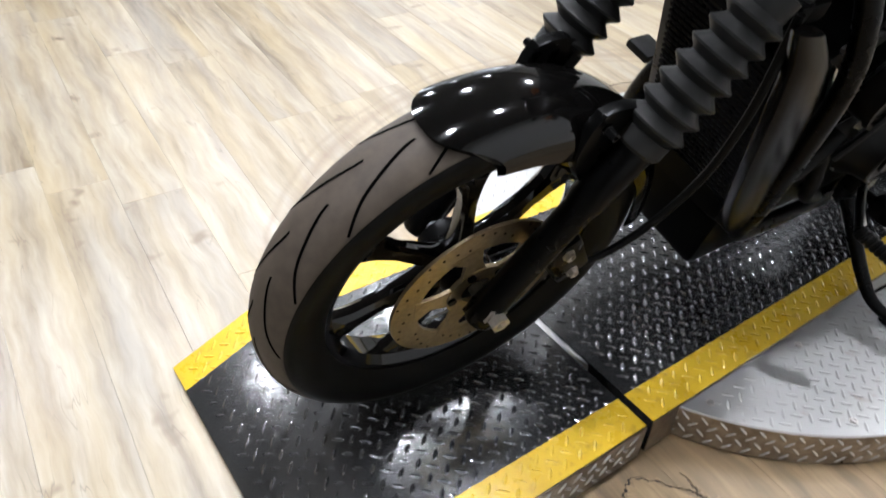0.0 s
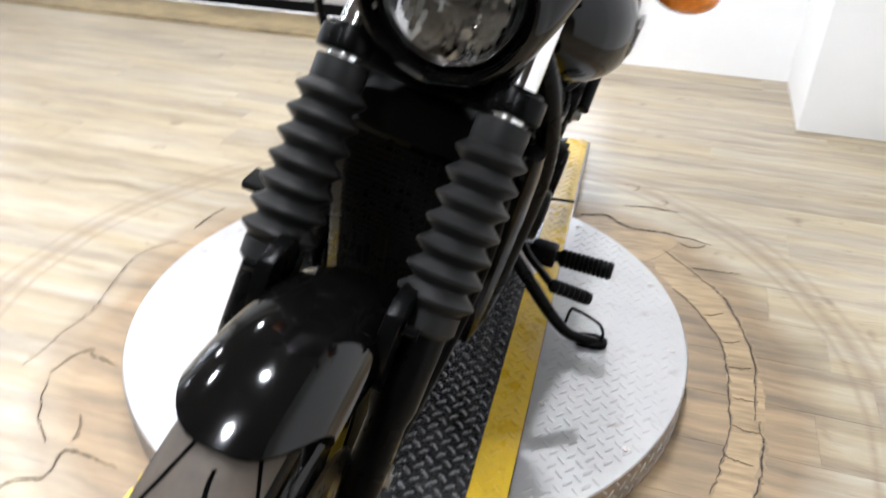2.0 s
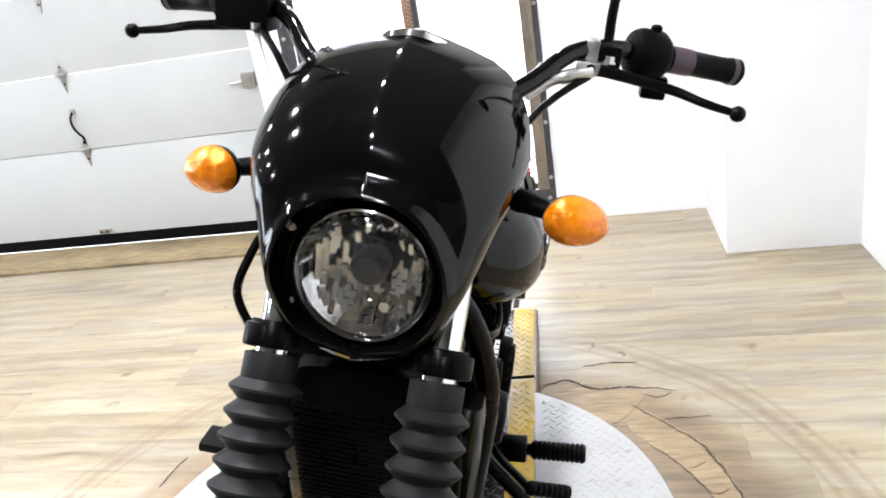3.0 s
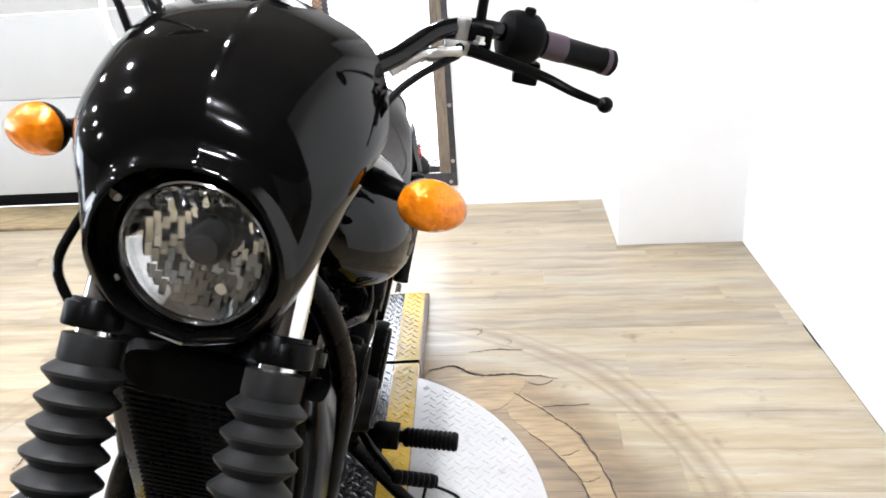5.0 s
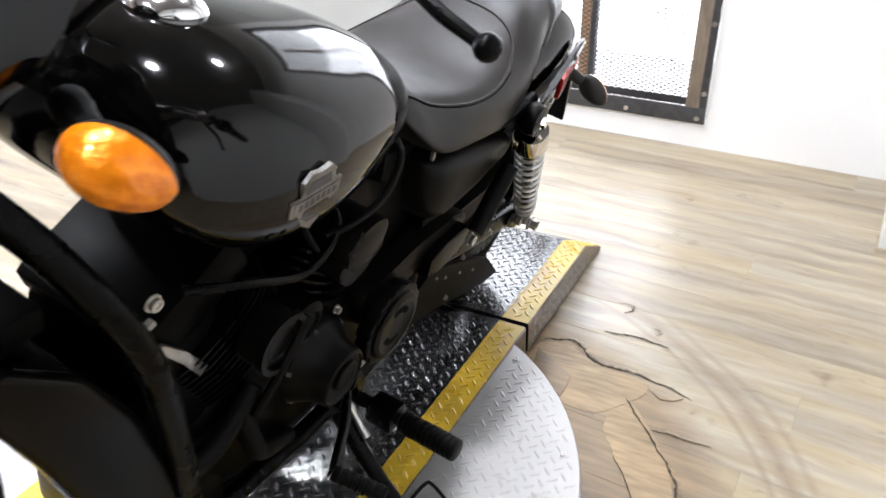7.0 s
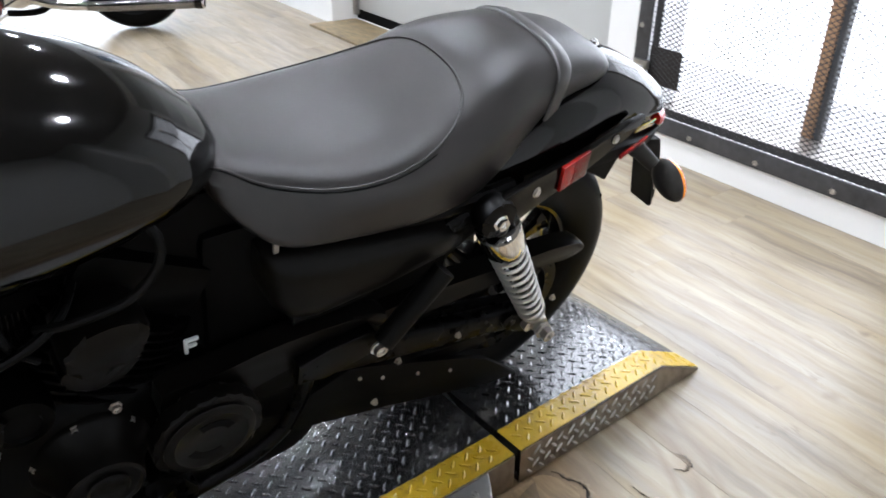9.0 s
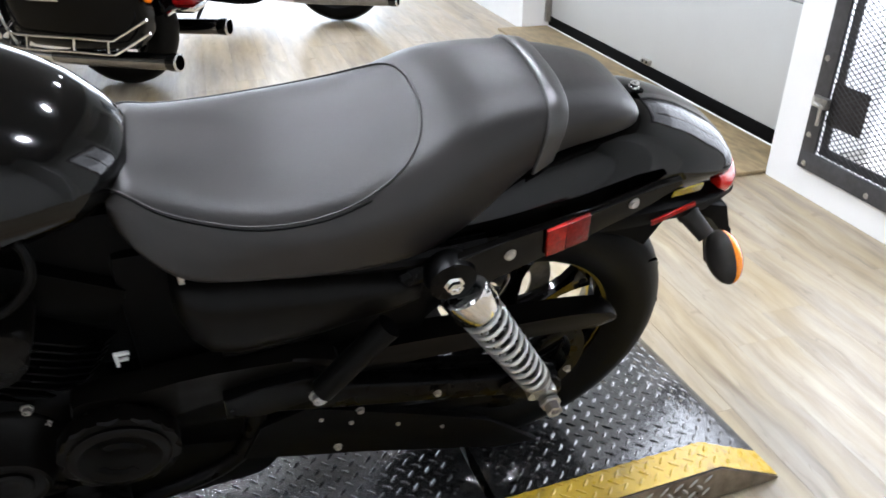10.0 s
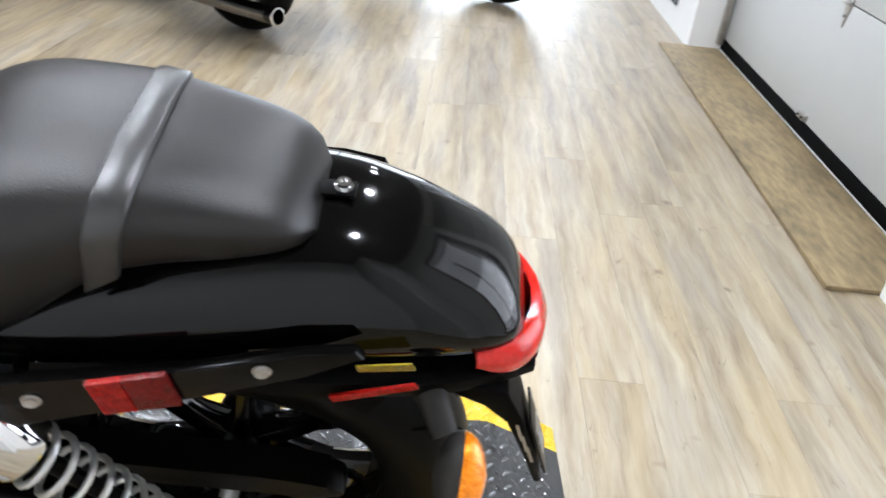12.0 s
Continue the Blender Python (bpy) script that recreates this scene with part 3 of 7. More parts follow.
def mesh_gate(v0, v1, z0, z1, label, latch):
    """Steel-framed gate of expanded metal with bolts, a timber packer and a latch."""
    g = holder("mesh_gate", label, "gate", ROOM, group="mesh gates")
    u, fw = -2.158, 0.062
    for name, b in (("frame_rail", (u, u + 0.012, v0, v1, z0, z0 + fw)), ("frame_rail", (u, u + 0.012, v0, v1, z1 - fw, z1)),
                    ("frame_stile", (u, u + 0.012, v0, v0 + fw, z0 + fw, z1 - fw)), ("frame_stile", (u, u + 0.012, v1 - fw, v1, z0 + fw, z1 - fw))):
        part(name, box(*b, bevel=0.002), GATE, g)
    part("timber_packer", box(u - 0.03, u + 0.014, v1 - fw - 0.018, v1 - 0.028, z0 + fw, z1 - fw, 0.003), PACKER, g, "weathered timber strip")
    # an angle iron's inner flange stands behind the mesh
    for b in ((u - 0.012, u - 0.008, v0 + fw, v0 + fw + 0.034, z0 + fw, z1 - fw), (u - 0.012, u - 0.008, v0 + fw + 0.034, v1 - fw - 0.02, z0 + fw, z0 + fw + 0.030)):
        part("inner_flange", box(*b, bevel=0.001), GATE, g)
    # expanded metal: diamonds of flat strands
    a, b = 0.030, 0.0090
    verts, faces = [], []
    w0, w1, h0, h1 = v0 + fw - 0.004, v1 - fw - 0.02, z0 + fw - 0.005, z1 - fw + 0.005
    nr, nc = int((h1 - h0) / b), int((w1 - w0) / a) + 2

    def strand(p, q):
        d = Vector((0, q[0] - p[0], q[1] - p[1])).normalized()
        s = Vector((0, -d.z, d.y)) * 0.0017
        base = len(verts)
        for c, (du, sg) in ((p, (0, 1)), (p, (0, -1)), (p, (-0.003, 0)), (q, (0, 1)), (q, (0, -1)), (q, (-0.003, 0))):
            verts.append((u - 0.002 + du, c[0] + s.y * sg, c[1] + s.z * sg))
        faces.extend([(base, base + 1, base + 4, base + 3), (base + 1, base + 2, base + 5, base + 4), (base + 2, base, base + 3, base + 5)])

    for r in range(nr):
        off = a / 2 if r % 2 else 0.0
        for c in range(nc):
            x = w0 + c * a + off
            if x + a / 2 > w1 or x - a / 2 < w0:
                continue
            z = h0 + r * b
            strand((x, z), (x + a / 2, z + b)), strand((x, z), (x - a / 2, z + b))
    me = bpy.data.meshes.new("expanded_metal")
    me.from_pydata(verts, [], faces)
    me.materials.append(GATE)
    ob = new("expanded_metal", me)
    ob.parent = g
    tagged(ob, "black expanded metal mesh", kind="stuff")
    for i in range(8):
        z = z0 + 0.12 + i * (z1 - z0 - 0.24) / 7
        for v in (v0 + 0.022, v1 - 0.016):
            part("bolt", bolt(0.007, 0.005, ROOM_FACE(v, z, u + 0.012), hexa=False), DULL, g)
    for i in range(5):
        v = v0 + 0.03 + i * (v1 - v0 - 0.06) / 4
        part("bolt", bolt(0.007, 0.005, ROOM_FACE(v, z0 + 0.02, u + 0.012), hexa=False), DULL, g)
    if latch:
        part("lock_plate", box(u - 0.0075, u - 0.0055, v0 + fw, v0 + fw + 0.150, 0.27, 0.41, 0.002), RUSTY, g, "black steel lock plate")
        l = part("latch", box(u + 0.014, u + 0.034, v0 + 0.02, v0 + 0.085, 0.325, 0.36, 0.004), DULL, g, "zinc slide latch")
        part("latch_handle", tube([(u + 0.03, v0 + 0.03, 0.335), (u + 0.045, v0 + 0.075, 0.338), (u + 0.045, v0 + 0.078, 0.325), (u + 0.045, v0 + 0.078, 0.275)], 0.006, 8), DULL, l)
    return g


roller_door()
mesh_gate(GV0, GV1, GZ0, GZ1, "black steel gate with expanded metal mesh and latch", True)
mesh_gate(HV0, HV1, 0.14, 2.2, "black steel gate with expanded metal mesh beyond the roller door", False)
for v0, v1, name in ((GV0, GV1, "near"), (HV0, HV1, "far")):
    t = holder("outer_frame", "bare timber door frame behind the mesh gate", "door frame", ROOM, group="outer door frames")
    part("post", box(-2.60, -2.56, v0 + 0.42 * (v1 - v0), v0 + 0.42 * (v1 - v0) + 0.045, 0.10, 2.2, 0.003), TIMBER, t)
    part("mullion", box(-2.60, -2.56, v0 + 0.42 * (v1 - v0) + 0.05, v0 + 0.42 * (v1 - v0) + 0.075, 0.10, 2.2, 0.003), GATE, t)
    part("sill", box(-2.62, -2.33, v0 - 0.1, v1 + 0.1, 0.02, 0.098, 0.003), DULL, t)
win = holder("window_1", "wide shop window with a dark metal frame", "window", ROOM, kind="structure")
for b in ((WU0, WU1, -7.50, -7.44, WZ0, WZ0 + 0.05), (WU0, WU1, -7.50, -7.44, WZ1 - 0.05, WZ1)):
    part("frame_rail", box(*b, bevel=0.003), GATE, win)
for u in (WU0, -1.05, 0.0, WU1 - 0.05):
    part("frame_mullion", box(u, u + 0.05, -7.50, -7.44, WZ0 + 0.05, WZ1 - 0.05, 0.003), GATE, win)
blocks("backdrop_far", [(-3.2, 2.2, -7.92, -7.90, -0.2, 3.2)], STREET, "bright overcast daylight outside the window", "daylight")
blocks("outside_ground", [(-3.40, -2.36, -6.0, 1.2, -0.06, 0.0)], WHITE, "pale concrete outside the gates", "ground")
blocks("backdrop", [(-3.42, -3.40, -6.0, 1.2, -0.2, 3.2)], OUTSIDE, "bright overcast daylight outside", "daylight")


def plywood():
    bm = box(-2.335, -2.005, DV0 - 0.02, DV1 - 0.005, 0.001, 0.016, 0.003)
    return thing("plywood_strip", bm, PLY, "weathered plywood threshold board along the roller door", "board", ROOM)


plywood()


def ceiling_light(u, v):
    h = holder("ceiling_light", "round white recessed ceiling light, lit", "ceiling light", ROOM @ pose(u, v, CEIL), group="recessed ceiling lights")
    part("trim_ring", ringbody([(0.080, 0.0), (0.103, 0.0), (0.100, -0.008), (0.083, -0.006)], 24), CEILW, h)
    part("diffuser", lathe([(0.078, -0.001), (0.078, -0.004), (0.05, -0.006)], 20), LIT, h)
    return h


for u, v in LAMPS:
    ceiling_light(u, v)

# ---- turntable and ramps ----
HALF = 0.311
SEAM = 0.605
END = 1.19
PITCH = 0.0325


def lug(verts, faces, m, s=1.0, rise=0.0024):
    """One raised lozenge of checker plate."""
    L, W, H = 0.0125 * s, 0.0036 * s, rise
    base = len(verts)
    for p in ((-L, 0, 0), (-L * 0.45, -W, 0), (L * 0.45, -W, 0), (L, 0, 0), (L * 0.45, W, 0), (-L * 0.45, W, 0), (-L * 0.55, 0, H), (L * 0.55, 0, H)):
        verts.append(tuple(m @ Vector(p)))
    for f in ((0, 1, 6), (1, 2, 7, 6), (2, 3, 7), (3, 4, 7), (4, 5, 6, 7), (5, 0, 6)):
        faces.append(tuple(base + i for i in f))


def tread(name, mat, parent, top, inside, skirts=(), rise=0.0016):
    """Raised lugs over the area where inside(x, y) holds, laid on the height top(x); and on upright skirts."""
    verts, faces = [], []
    p = PITCH
    for i in range(-80, 81):
        for j in range(-40 + i % 2, 41, 2):    # basket weave: each row stands half a pitch on
            x, y = i * p / 2, j * p / 2
            if inside(x, y):
                z, slope = top(x)
                lug(verts, faces, Matrix.Translation((x, y, z)) @ Matrix.Rotation(-slope, 4, "Y") @ Matrix.Rotation(radians(-45 if i % 2 else 45), 4, "Z"), 1.0, rise)
    for m, length, height in skirts:
        for i in range(1, int(length / p * 2)):
            for j in range(1 + i % 2, int(height / p * 2), 2):
                lug(verts, faces, m @ Matrix.Translation((i * p / 2, j * p / 2, 0)) @ Matrix.Rotation(radians(-45 if i % 2 else 45), 4, "Z"), 1.0, 0.0024)
    me = bpy.data.meshes.new(name)
    me.from_pydata(verts, [], faces)
    me.materials.append(mat)
    ob = new(name, me)
    ob.parent = parent
    return tagged(ob, kind="stuff")


def ramp_height(x):
    a = abs(x)
    if a <= END - 0.15:
        return PLAT_Z, 0.0
    k = (PLAT_Z - 0.012) / (0.175 if x > 0 else 0.15)
    return PLAT_Z - (a - END + 0.15) * k, -math.atan(k) * (1 if x > 0 else -1)


def strip(name, x0, x1, label, ramp):
    """One length of the raised wheel track, with folded sides and, at its outer end, a ramp."""
    prof = []
    if not ramp:
        prof = [(x0, 0.004), (x0, PLAT_Z), (x1, PLAT_Z), (x1, 0.004)]
    elif ramp > 0:
        prof = [(x0, 0.004), (x0, PLAT_Z), (END - 0.15, PLAT_Z), (x1, 0.012), (x1, 0.004)]
    else:
        prof = [(x0, 0.004), (x0, 0.012), (-END + 0.15, PLAT_Z), (x1, PLAT_Z), (x1, 0.004)]
    h = holder(name, label, "platform", group="tread plate track")
    pl = part("plate", side_plate(prof, -HALF, HALF, 0.0015), [TREAD], h)
    for s in (1, -1):
        o = [(x, z) for x, z in prof]
        part("side_skirt", side_plate([(x, z - 0.004 if z > 0.01 else z) for x, z in o], s * HALF, s * (HALF + 0.002)), SIDE, h, "dull steel side skirt")
    lo = x0 + 0.012 if ramp >= 0 else x0 + 0.02
    hi = x1 - 0.012 if ramp <= 0 else x1 - 0.02
    tread("raised_tread", TREAD_LUG, h, ramp_height, lambda x, y: lo < x < hi and abs(y) < HALF - 0.012)
    if ramp:
        s0 = x0 if ramp > 0 else -END + 0.15
        mm = Matrix(((1, 0, 0, s0 + 0.01), (0, 0, 1, HALF + 0.002), (0, 1, 0, 0.0), (0, 0, 0, 1)))
        tread("skirt_tread", BARE, h, ramp_height, lambda x, y: False, [(mm, END - 0.15 - SEAM - 0.02, 0.085)])
    return h


strip("front_track", SEAM + 0.008, END + 0.025, "front tread plate ramp, black with yellow edges", 1)
strip("centre_track", -SEAM + 0.008, SEAM - 0.008, "black tread plate wheel track with yellow edges", 0)
strip("rear_track", -END, -SEAM - 0.008, "rear tread plate ramp, black with yellow edges", -1)

DISC_R, DISC_Z = 0.616, 0.081


def turntable():
    h = holder("turntable", "round bare steel tread plate turntable", "turntable")
    part("disc", lathe([(DISC_R - 0.003, 0.006), (DISC_R, 0.008), (DISC_R, DISC_Z - 0.002), (DISC_R - 0.002, DISC_Z), (0.3, DISC_Z)], 128), BARE, h)
    ok = lambda x, y: abs(y) > HALF + 0.016 and math.hypot(x, y) < DISC_R - 0.016
    tread("raised_tread", BARE, h, lambda x: (DISC_Z, 0.0), ok, (), 0.0014)
    n = 238
    verts, faces = [], []
    for i in range(n):
        a = 2 * math.pi * i / n
        for j in range(i % 2, 4, 2):
            m = Matrix.Rotation(a, 4, "Z") @ Matrix(((0, 0, 1, DISC_R), (1, 0, 0, 0), (0, 1, 0, 0.017 + 0.0163 * j), (0, 0, 0, 1)))
            lug(verts, faces, m @ Matrix.Rotation(radians(-45 if i % 2 else 45), 4, "Z"), 1.0, 0.0024)
    part("rim", ringbody([(DISC_R - 0.004, 0.005), (DISC_R + 0.0006, 0.007), (DISC_R + 0.0006, DISC_Z - 0.003), (DISC_R - 0.004, DISC_Z - 0.002)], 128), SIDE, h, "dull steel rim")
    me = bpy.data.meshes.new("skirt_tread")
    me.from_pydata(verts, [], faces)
    me.materials.append(BARE)
    ob = new("skirt_tread", me)
    ob.parent = h
    tagged(ob, kind="stuff")
    for x, y in ((0.478, 0.336), (0.223, 0.336), (0.30, 0.50), (-0.008, 0.582), (-0.249, 0.531), (-0.478, 0.336), (0.198, -0.551), (0.478, -0.336), (-0.30, -0.50), (-0.05, -0.585)):
        part("bolt", bolt(0.006, 0.003, Matrix.Translation((x, y, DISC_Z)), hexa=False), DULL, h)
    return h


turntable()

# ---- the motorcycle ----
BIKE = Matrix.Translation((-0.667, 0.030, PLAT_Z)) @ pose(0, 0, 0, 0, 0, -1.6) @ pose(0, 0, 0, -15.0)
bike = holder("motorcycle", "gloss black cruiser motorcycle leaning on its side stand on the turntable", "motorcycle", BIKE)
AXLE_F, AXLE_R = Vector((1.520, 0, 0.314)), Vector((0, 0, 0.296))
RAKE = radians(30)
FORK = Vector((-math.sin(RAKE), 0, math.cos(RAKE)))
STEER = Matrix.Translation((1.24, 0, 0.80)) @ Matrix.Rotation(radians(-2.0), 4, FORK) @ Matrix.Translation((-1.24, 0, -0.80))
LEFTWARD = Matrix.Rotation(radians(-90), 4, "X")      # a lathe's z becomes the bike's left


def fork_at(z, y):
    return AXLE_F + FORK * ((z - AXLE_F.z) / FORK.z) + Vector((0, y, 0))


def tyre_section(r_out, r_in, half):
    """Half-round crown with sidewalls and beads, as (radius, across)."""
    out = [(r_in, -half * 0.62), (r_in + 0.02, -half * 0.9), (r_out - half * 0.75, -half)]
    crown = [(r_out - half * 0.75 * (1 - math.cos(a)) - 0.0, half * math.sin(a)) for a in (radians(d) for d in range(-75, 76, 5))]
    out += crown + [(r_out - half * 0.75, half), (r_in + 0.02, half * 0.9), (r_in, half * 0.62)]
    return out


def on_tyre(r_out, half, th, s, lift=0.0):
    """A place on the crown: th round the wheel, s from -1 to 1 across."""
    a = s * radians(80)
    r = r_out - half * 0.75 * (1 - math.cos(a)) + lift * math.cos(a)
    return Vector((r * math.cos(th), r * math.sin(th), half * math.sin(a) + lift * math.sin(a)))


def tread_grooves(r_out, half, count, m):
    out = []
    for k in range(count):
        for side in (1, -1):
            t0 = 2 * math.pi * (k + (0.5 if side < 0 else 0)) / count
            for shape in (((0.10, 0.0), (0.13, 0.05), (0.26, 0.16), (0.44, 0.29), (0.74, 0.42)),):
                pts = spline([(t0 + dt, side * s, 0) for s, dt in shape], 5)
                bm = bmesh.new()
                rows = []
                for i, p in enumerate(pts):
                    w = 0.006 * (0.5 + 0.6 * math.sin(math.pi * min(1, (i + 0.6) / len(pts))))
                    rows.append([bm.verts.new(m @ on_tyre(r_out, half, p.x + d * w, p.y - d * 0.022 * side, 0.0011)) for d in (-1, 1)])
                for a, b in zip(rows, rows[1:]):
                    bm.faces.new((a[0], a[1], b[1], b[0]))
                out.append(bm)
    return out


def cast_wheel(name, m, r_rim, half, spokes, twist, label, parent):
    """Black cast rim with tapered spokes and a hub."""
    rim = ringbody([(r_rim - 0.022, -half * 0.35), (r_rim - 0.012, -half * 0.62), (r_rim + 0.008, -half * 0.70), (r_rim + 0.008, -half * 0.62), (r_rim - 0.006, -half * 0.5),
              (r_rim - 0.006, half * 0.5), (r_rim + 0.008, half * 0.62), (r_rim + 0.008, half * 0.70), (r_rim - 0.012, half * 0.62), (r_rim - 0.022, half * 0.35)], 72, m)
    wheel = part(name, rim, GLOSS, parent, label)
    part("hub", lathe([(0.022, -0.055), (0.038, -0.05), (0.042, -0.03), (0.034, 0), (0.042, 0.03), (0.038, 0.05), (0.022, 0.055)], 24, m), BLACK, wheel)
    for k in range(spokes):
        a = 2 * math.pi * k / spokes + twist
        rings = []
        for r, w, h in ((0.036, 0.021, 0.022), (0.07, 0.014, 0.017), (r_rim * 0.6, 0.0125, 0.013), (r_rim - 0.055, 0.018, 0.014), (r_rim - 0.028, 0.030, 0.015), (r_rim - 0.014, 0.040, 0.018)):
            ring = [(r, w, h * 0.5), (r, w * 0.6, h), (r, -w * 0.6, h), (r, -w, h * 0.5), (r, -w, -h * 0.5), (r, -w * 0.6, -h), (r, w * 0.6, -h), (r, w, -h * 0.5)]
            rings.append([m @ Matrix.Rotation(a, 4, "Z") @ Vector(q) for q in ring])
        sp = part("spoke", loft(rings), GLOSS, wheel)
        part("spoke_hole", lathe([(0.0065, 0.0), (0.0065, 0.0012)], 12, m @ Matrix.Rotation(a, 4, "Z") @ Matrix.Translation((r_rim - 0.030, 0, 0.0146))), SEALR, sp)
    return wheel


def brake_disc(m, z, r, parent, mat):
    bm = bmesh.new()
    ringbody([(r * 0.70, z - 0.0025), (r, z - 0.0025), (r, z + 0.0025), (r * 0.70, z + 0.0025)], 72, m, bm)
    part("brake_disc", bm, mat, parent, "drilled steel brake disc")
    for k in range(5):
        a = 2 * math.pi * k / 5
        bm = bmesh.new()
        pts = [(0.034, -0.022), (0.034, 0.022), (r * 0.55, 0.010), (r * 0.72, 0.03), (r * 0.75, -0.02), (r * 0.5, -0.016)]
        rot = m @ Matrix.Rotation(a, 4, "Z")
        lo = [bm.verts.new(rot @ Vector((x, y, z - 0.002))) for x, y in pts]
        hi = [bm.verts.new(rot @ Vector((x, y, z + 0.0036))) for x, y in pts]
        bm.faces.new(hi)
        for i in range(len(pts)):
            j = (i + 1) % len(pts)
            bm.faces.new((lo[i], lo[j], hi[j], hi[i]))
        part("disc_arm", bm, mat, parent)
    part("disc_carrier", ringbody([(0.026, z - 0.002), (0.05, z - 0.002), (0.05, z + 0.005), (0.026, z + 0.005)], 36, m), mat, parent)
    for k in range(40):
        a = 2 * math.pi * k / 40
        rr = r * (0.80 + 0.055 * (k % 4))
        part("disc_hole", lathe([(0.0024, z + 0.0026), (0.0024, z + 0.0029)], 8, m @ Matrix.Rotation(a, 4, "Z") @ Matrix.Translation((rr, 0, 0))), SEALR, parent)
    for k in range(5):
        a = 2 * math.pi * (k + 0.1) / 5
        part("disc_bolt", lathe([(0.007, z + 0.003), (0.007, z + 0.009), (0.004, z + 0.009)], 12, m @ Matrix.Rotation(a, 4, "Z") @ Matrix.Translation((0.042, 0, 0))), BLACK, parent)


def front_wheel():
    m = Matrix.Translation(AXLE_F) @ LEFTWARD
    w = cast_wheel("front_wheel", m, 0.228, 0.046, 7, 0.3, "black cast front wheel", bike)
    w.matrix_basis = STEER
    sec = tyre_section(0.312, 0.224, 0.052)
    t = part("tyre", ringbody(sec, 96, m), RUBBER, w, "dusty worn front tyre")
    crown = [(r, y) for r, y in sec[5:-5]]
    part("tread_band", ringbody([(r + 0.0006, y) for r, y in crown] + [(r - 0.001, y) for r, y in crown[::-1]], 96, m), TYRE, t, "brown dusty tread band")
    for g in tread_grooves(0.312, 0.052, 16, m):
        part("tyre_groove", g, GROOVE, w)
    brake_disc(m, 0.056, 0.138, w, ROTOR)
    nut = bolt(0.015, 0.02, m @ Matrix.Translation((0, 0, 0.108)))
    part("axle_nut", nut, DULL, w, "dull steel axle nut")
    part("axle", lathe([(0.011, -0.12), (0.011, 0.12)], 16, m), DULL, w)


front_wheel()


def fork_leg(side):
    y = 0.092 * side
    m = frame_to(fork_at(0.297, y), fork_at(0.9, y))
    leg = lathe([(0.018, -0.012), (0.024, -0.004), (0.026, 0.016), (0.0225, 0.06), (0.0225, 0.215), (0.0265, 0.235), (0.0275, 0.30), (0.0280, 0.345)], 24, m)
    box(-0.032, 0.012, y - 0.014, y + 0.014, -0.025, 0.05, 0.006, leg, Matrix.Translation((AXLE_F.x - 0.0, 0, AXLE_F.z)) @ Matrix.Rotation(-RAKE, 4, "Y"))
    f = part("fork_leg", leg, BLACK, bike, "satin black fork slider", STEER)
    # bellows: seven ribs
    prof = [(0.030, 0.322), (0.034, 0.327), (0.034, 0.348)]
    n = 7
    for k in range(n):
        z = 0.346 + k * 0.0262
        grow = 1.0 - 0.012 * k
        prof += [(0.0305 * grow, z + 0.002), (0.0430 * grow, z + 0.0125), (0.0435 * grow, z + 0.0155), (0.0315 * grow, z + 0.0255)]
    zt = 0.346 + n * 0.0262
    prof += [(0.030, zt + 0.002), (0.030, zt + 0.026), (0.020, zt + 0.028)]
    part("fork_boot", lathe(prof, 28, m), BOOT, f, "ribbed black rubber fork boot")
    part("fork_tube", lathe([(0.0195, zt), (0.0195, zt + 0.21)], 24, m), CHROME, f, "polished fork tube")
    part("mudguard_bolt", bolt(0.006, 0.020, Matrix.Translation((1.418, 0.076 * side, 0.610)) @ (LEFTWARD if side > 0 else Matrix.Rotation(radians(90), 4, "X"))), BLACK, f)
    return f


for s in (1, -1):
    fork_leg(s)


def triple_clamp(z, name, th):
    bm = bmesh.new()
    c = fork_at(z, 0)
    out = rounded([(-0.127, 0.0), (-0.115, 0.024), (-0.085, 0.026), (-0.05, -0.005), (0.0, -0.022), (0.05, -0.005), (0.085, 0.026), (0.115, 0.024), (0.127, 0.0), (0.115, -0.03), (0.08, -0.036), (0.035, -0.07), (-0.035, -0.07), (-0.08, -0.036), (-0.115, -0.03)], 3)
    # the outline's x runs across the bike, its y ahead
    t = Matrix(((0, math.cos(RAKE), FORK.x, c.x), (1, 0, 0, 0), (0, math.sin(RAKE), FORK.z, c.z), (0, 0, 0, 1)))
    slab(out, -th / 2, th / 2, None, 0.004, bm)
    bmesh.ops.transform(bm, matrix=t, verts=bm.verts)
    p = part(name, bm, BLACK, bike, "black fork clamp", STEER)
    for s in (1, -1):
        mm = frame_to(fork_at(z, 0.092 * s) - FORK * 0.02, fork_at(z + 0.1, 0.092 * s))
        part("clamp_collar", lathe([(0.0200, 0.010), (0.028, 0.010), (0.029, 0.013), (0.029, 0.034), (0.028, 0.037), (0.0200, 0.037)], 24, mm), BLACK, p)
    return p


triple_clamp(0.795, "lower_clamp", 0.026)
triple_clamp(0.985, "upper_clamp", 0.026)
part("clamp_cover", loft([[(1.165 + 0.022 * k, y, z) for y, z in oval(0.098 - 0.008 * k, 0.030, 0.026, 0.728 - 0.004 * k, 24, 4, 4)] for k in range(3)]), PLASTIC, bike, "black plastic cover under the headlamp", STEER)
part("steering_head", lathe([(0.03, -0.02), (0.034, 0), (0.034, 0.19), (0.03, 0.21)], 20, frame_to(fork_at(0.80, 0) - Vector((0.055, 0, 0)), fork_at(0.97, 0) - Vector((0.055, 0, 0)))), BLACK, bike)


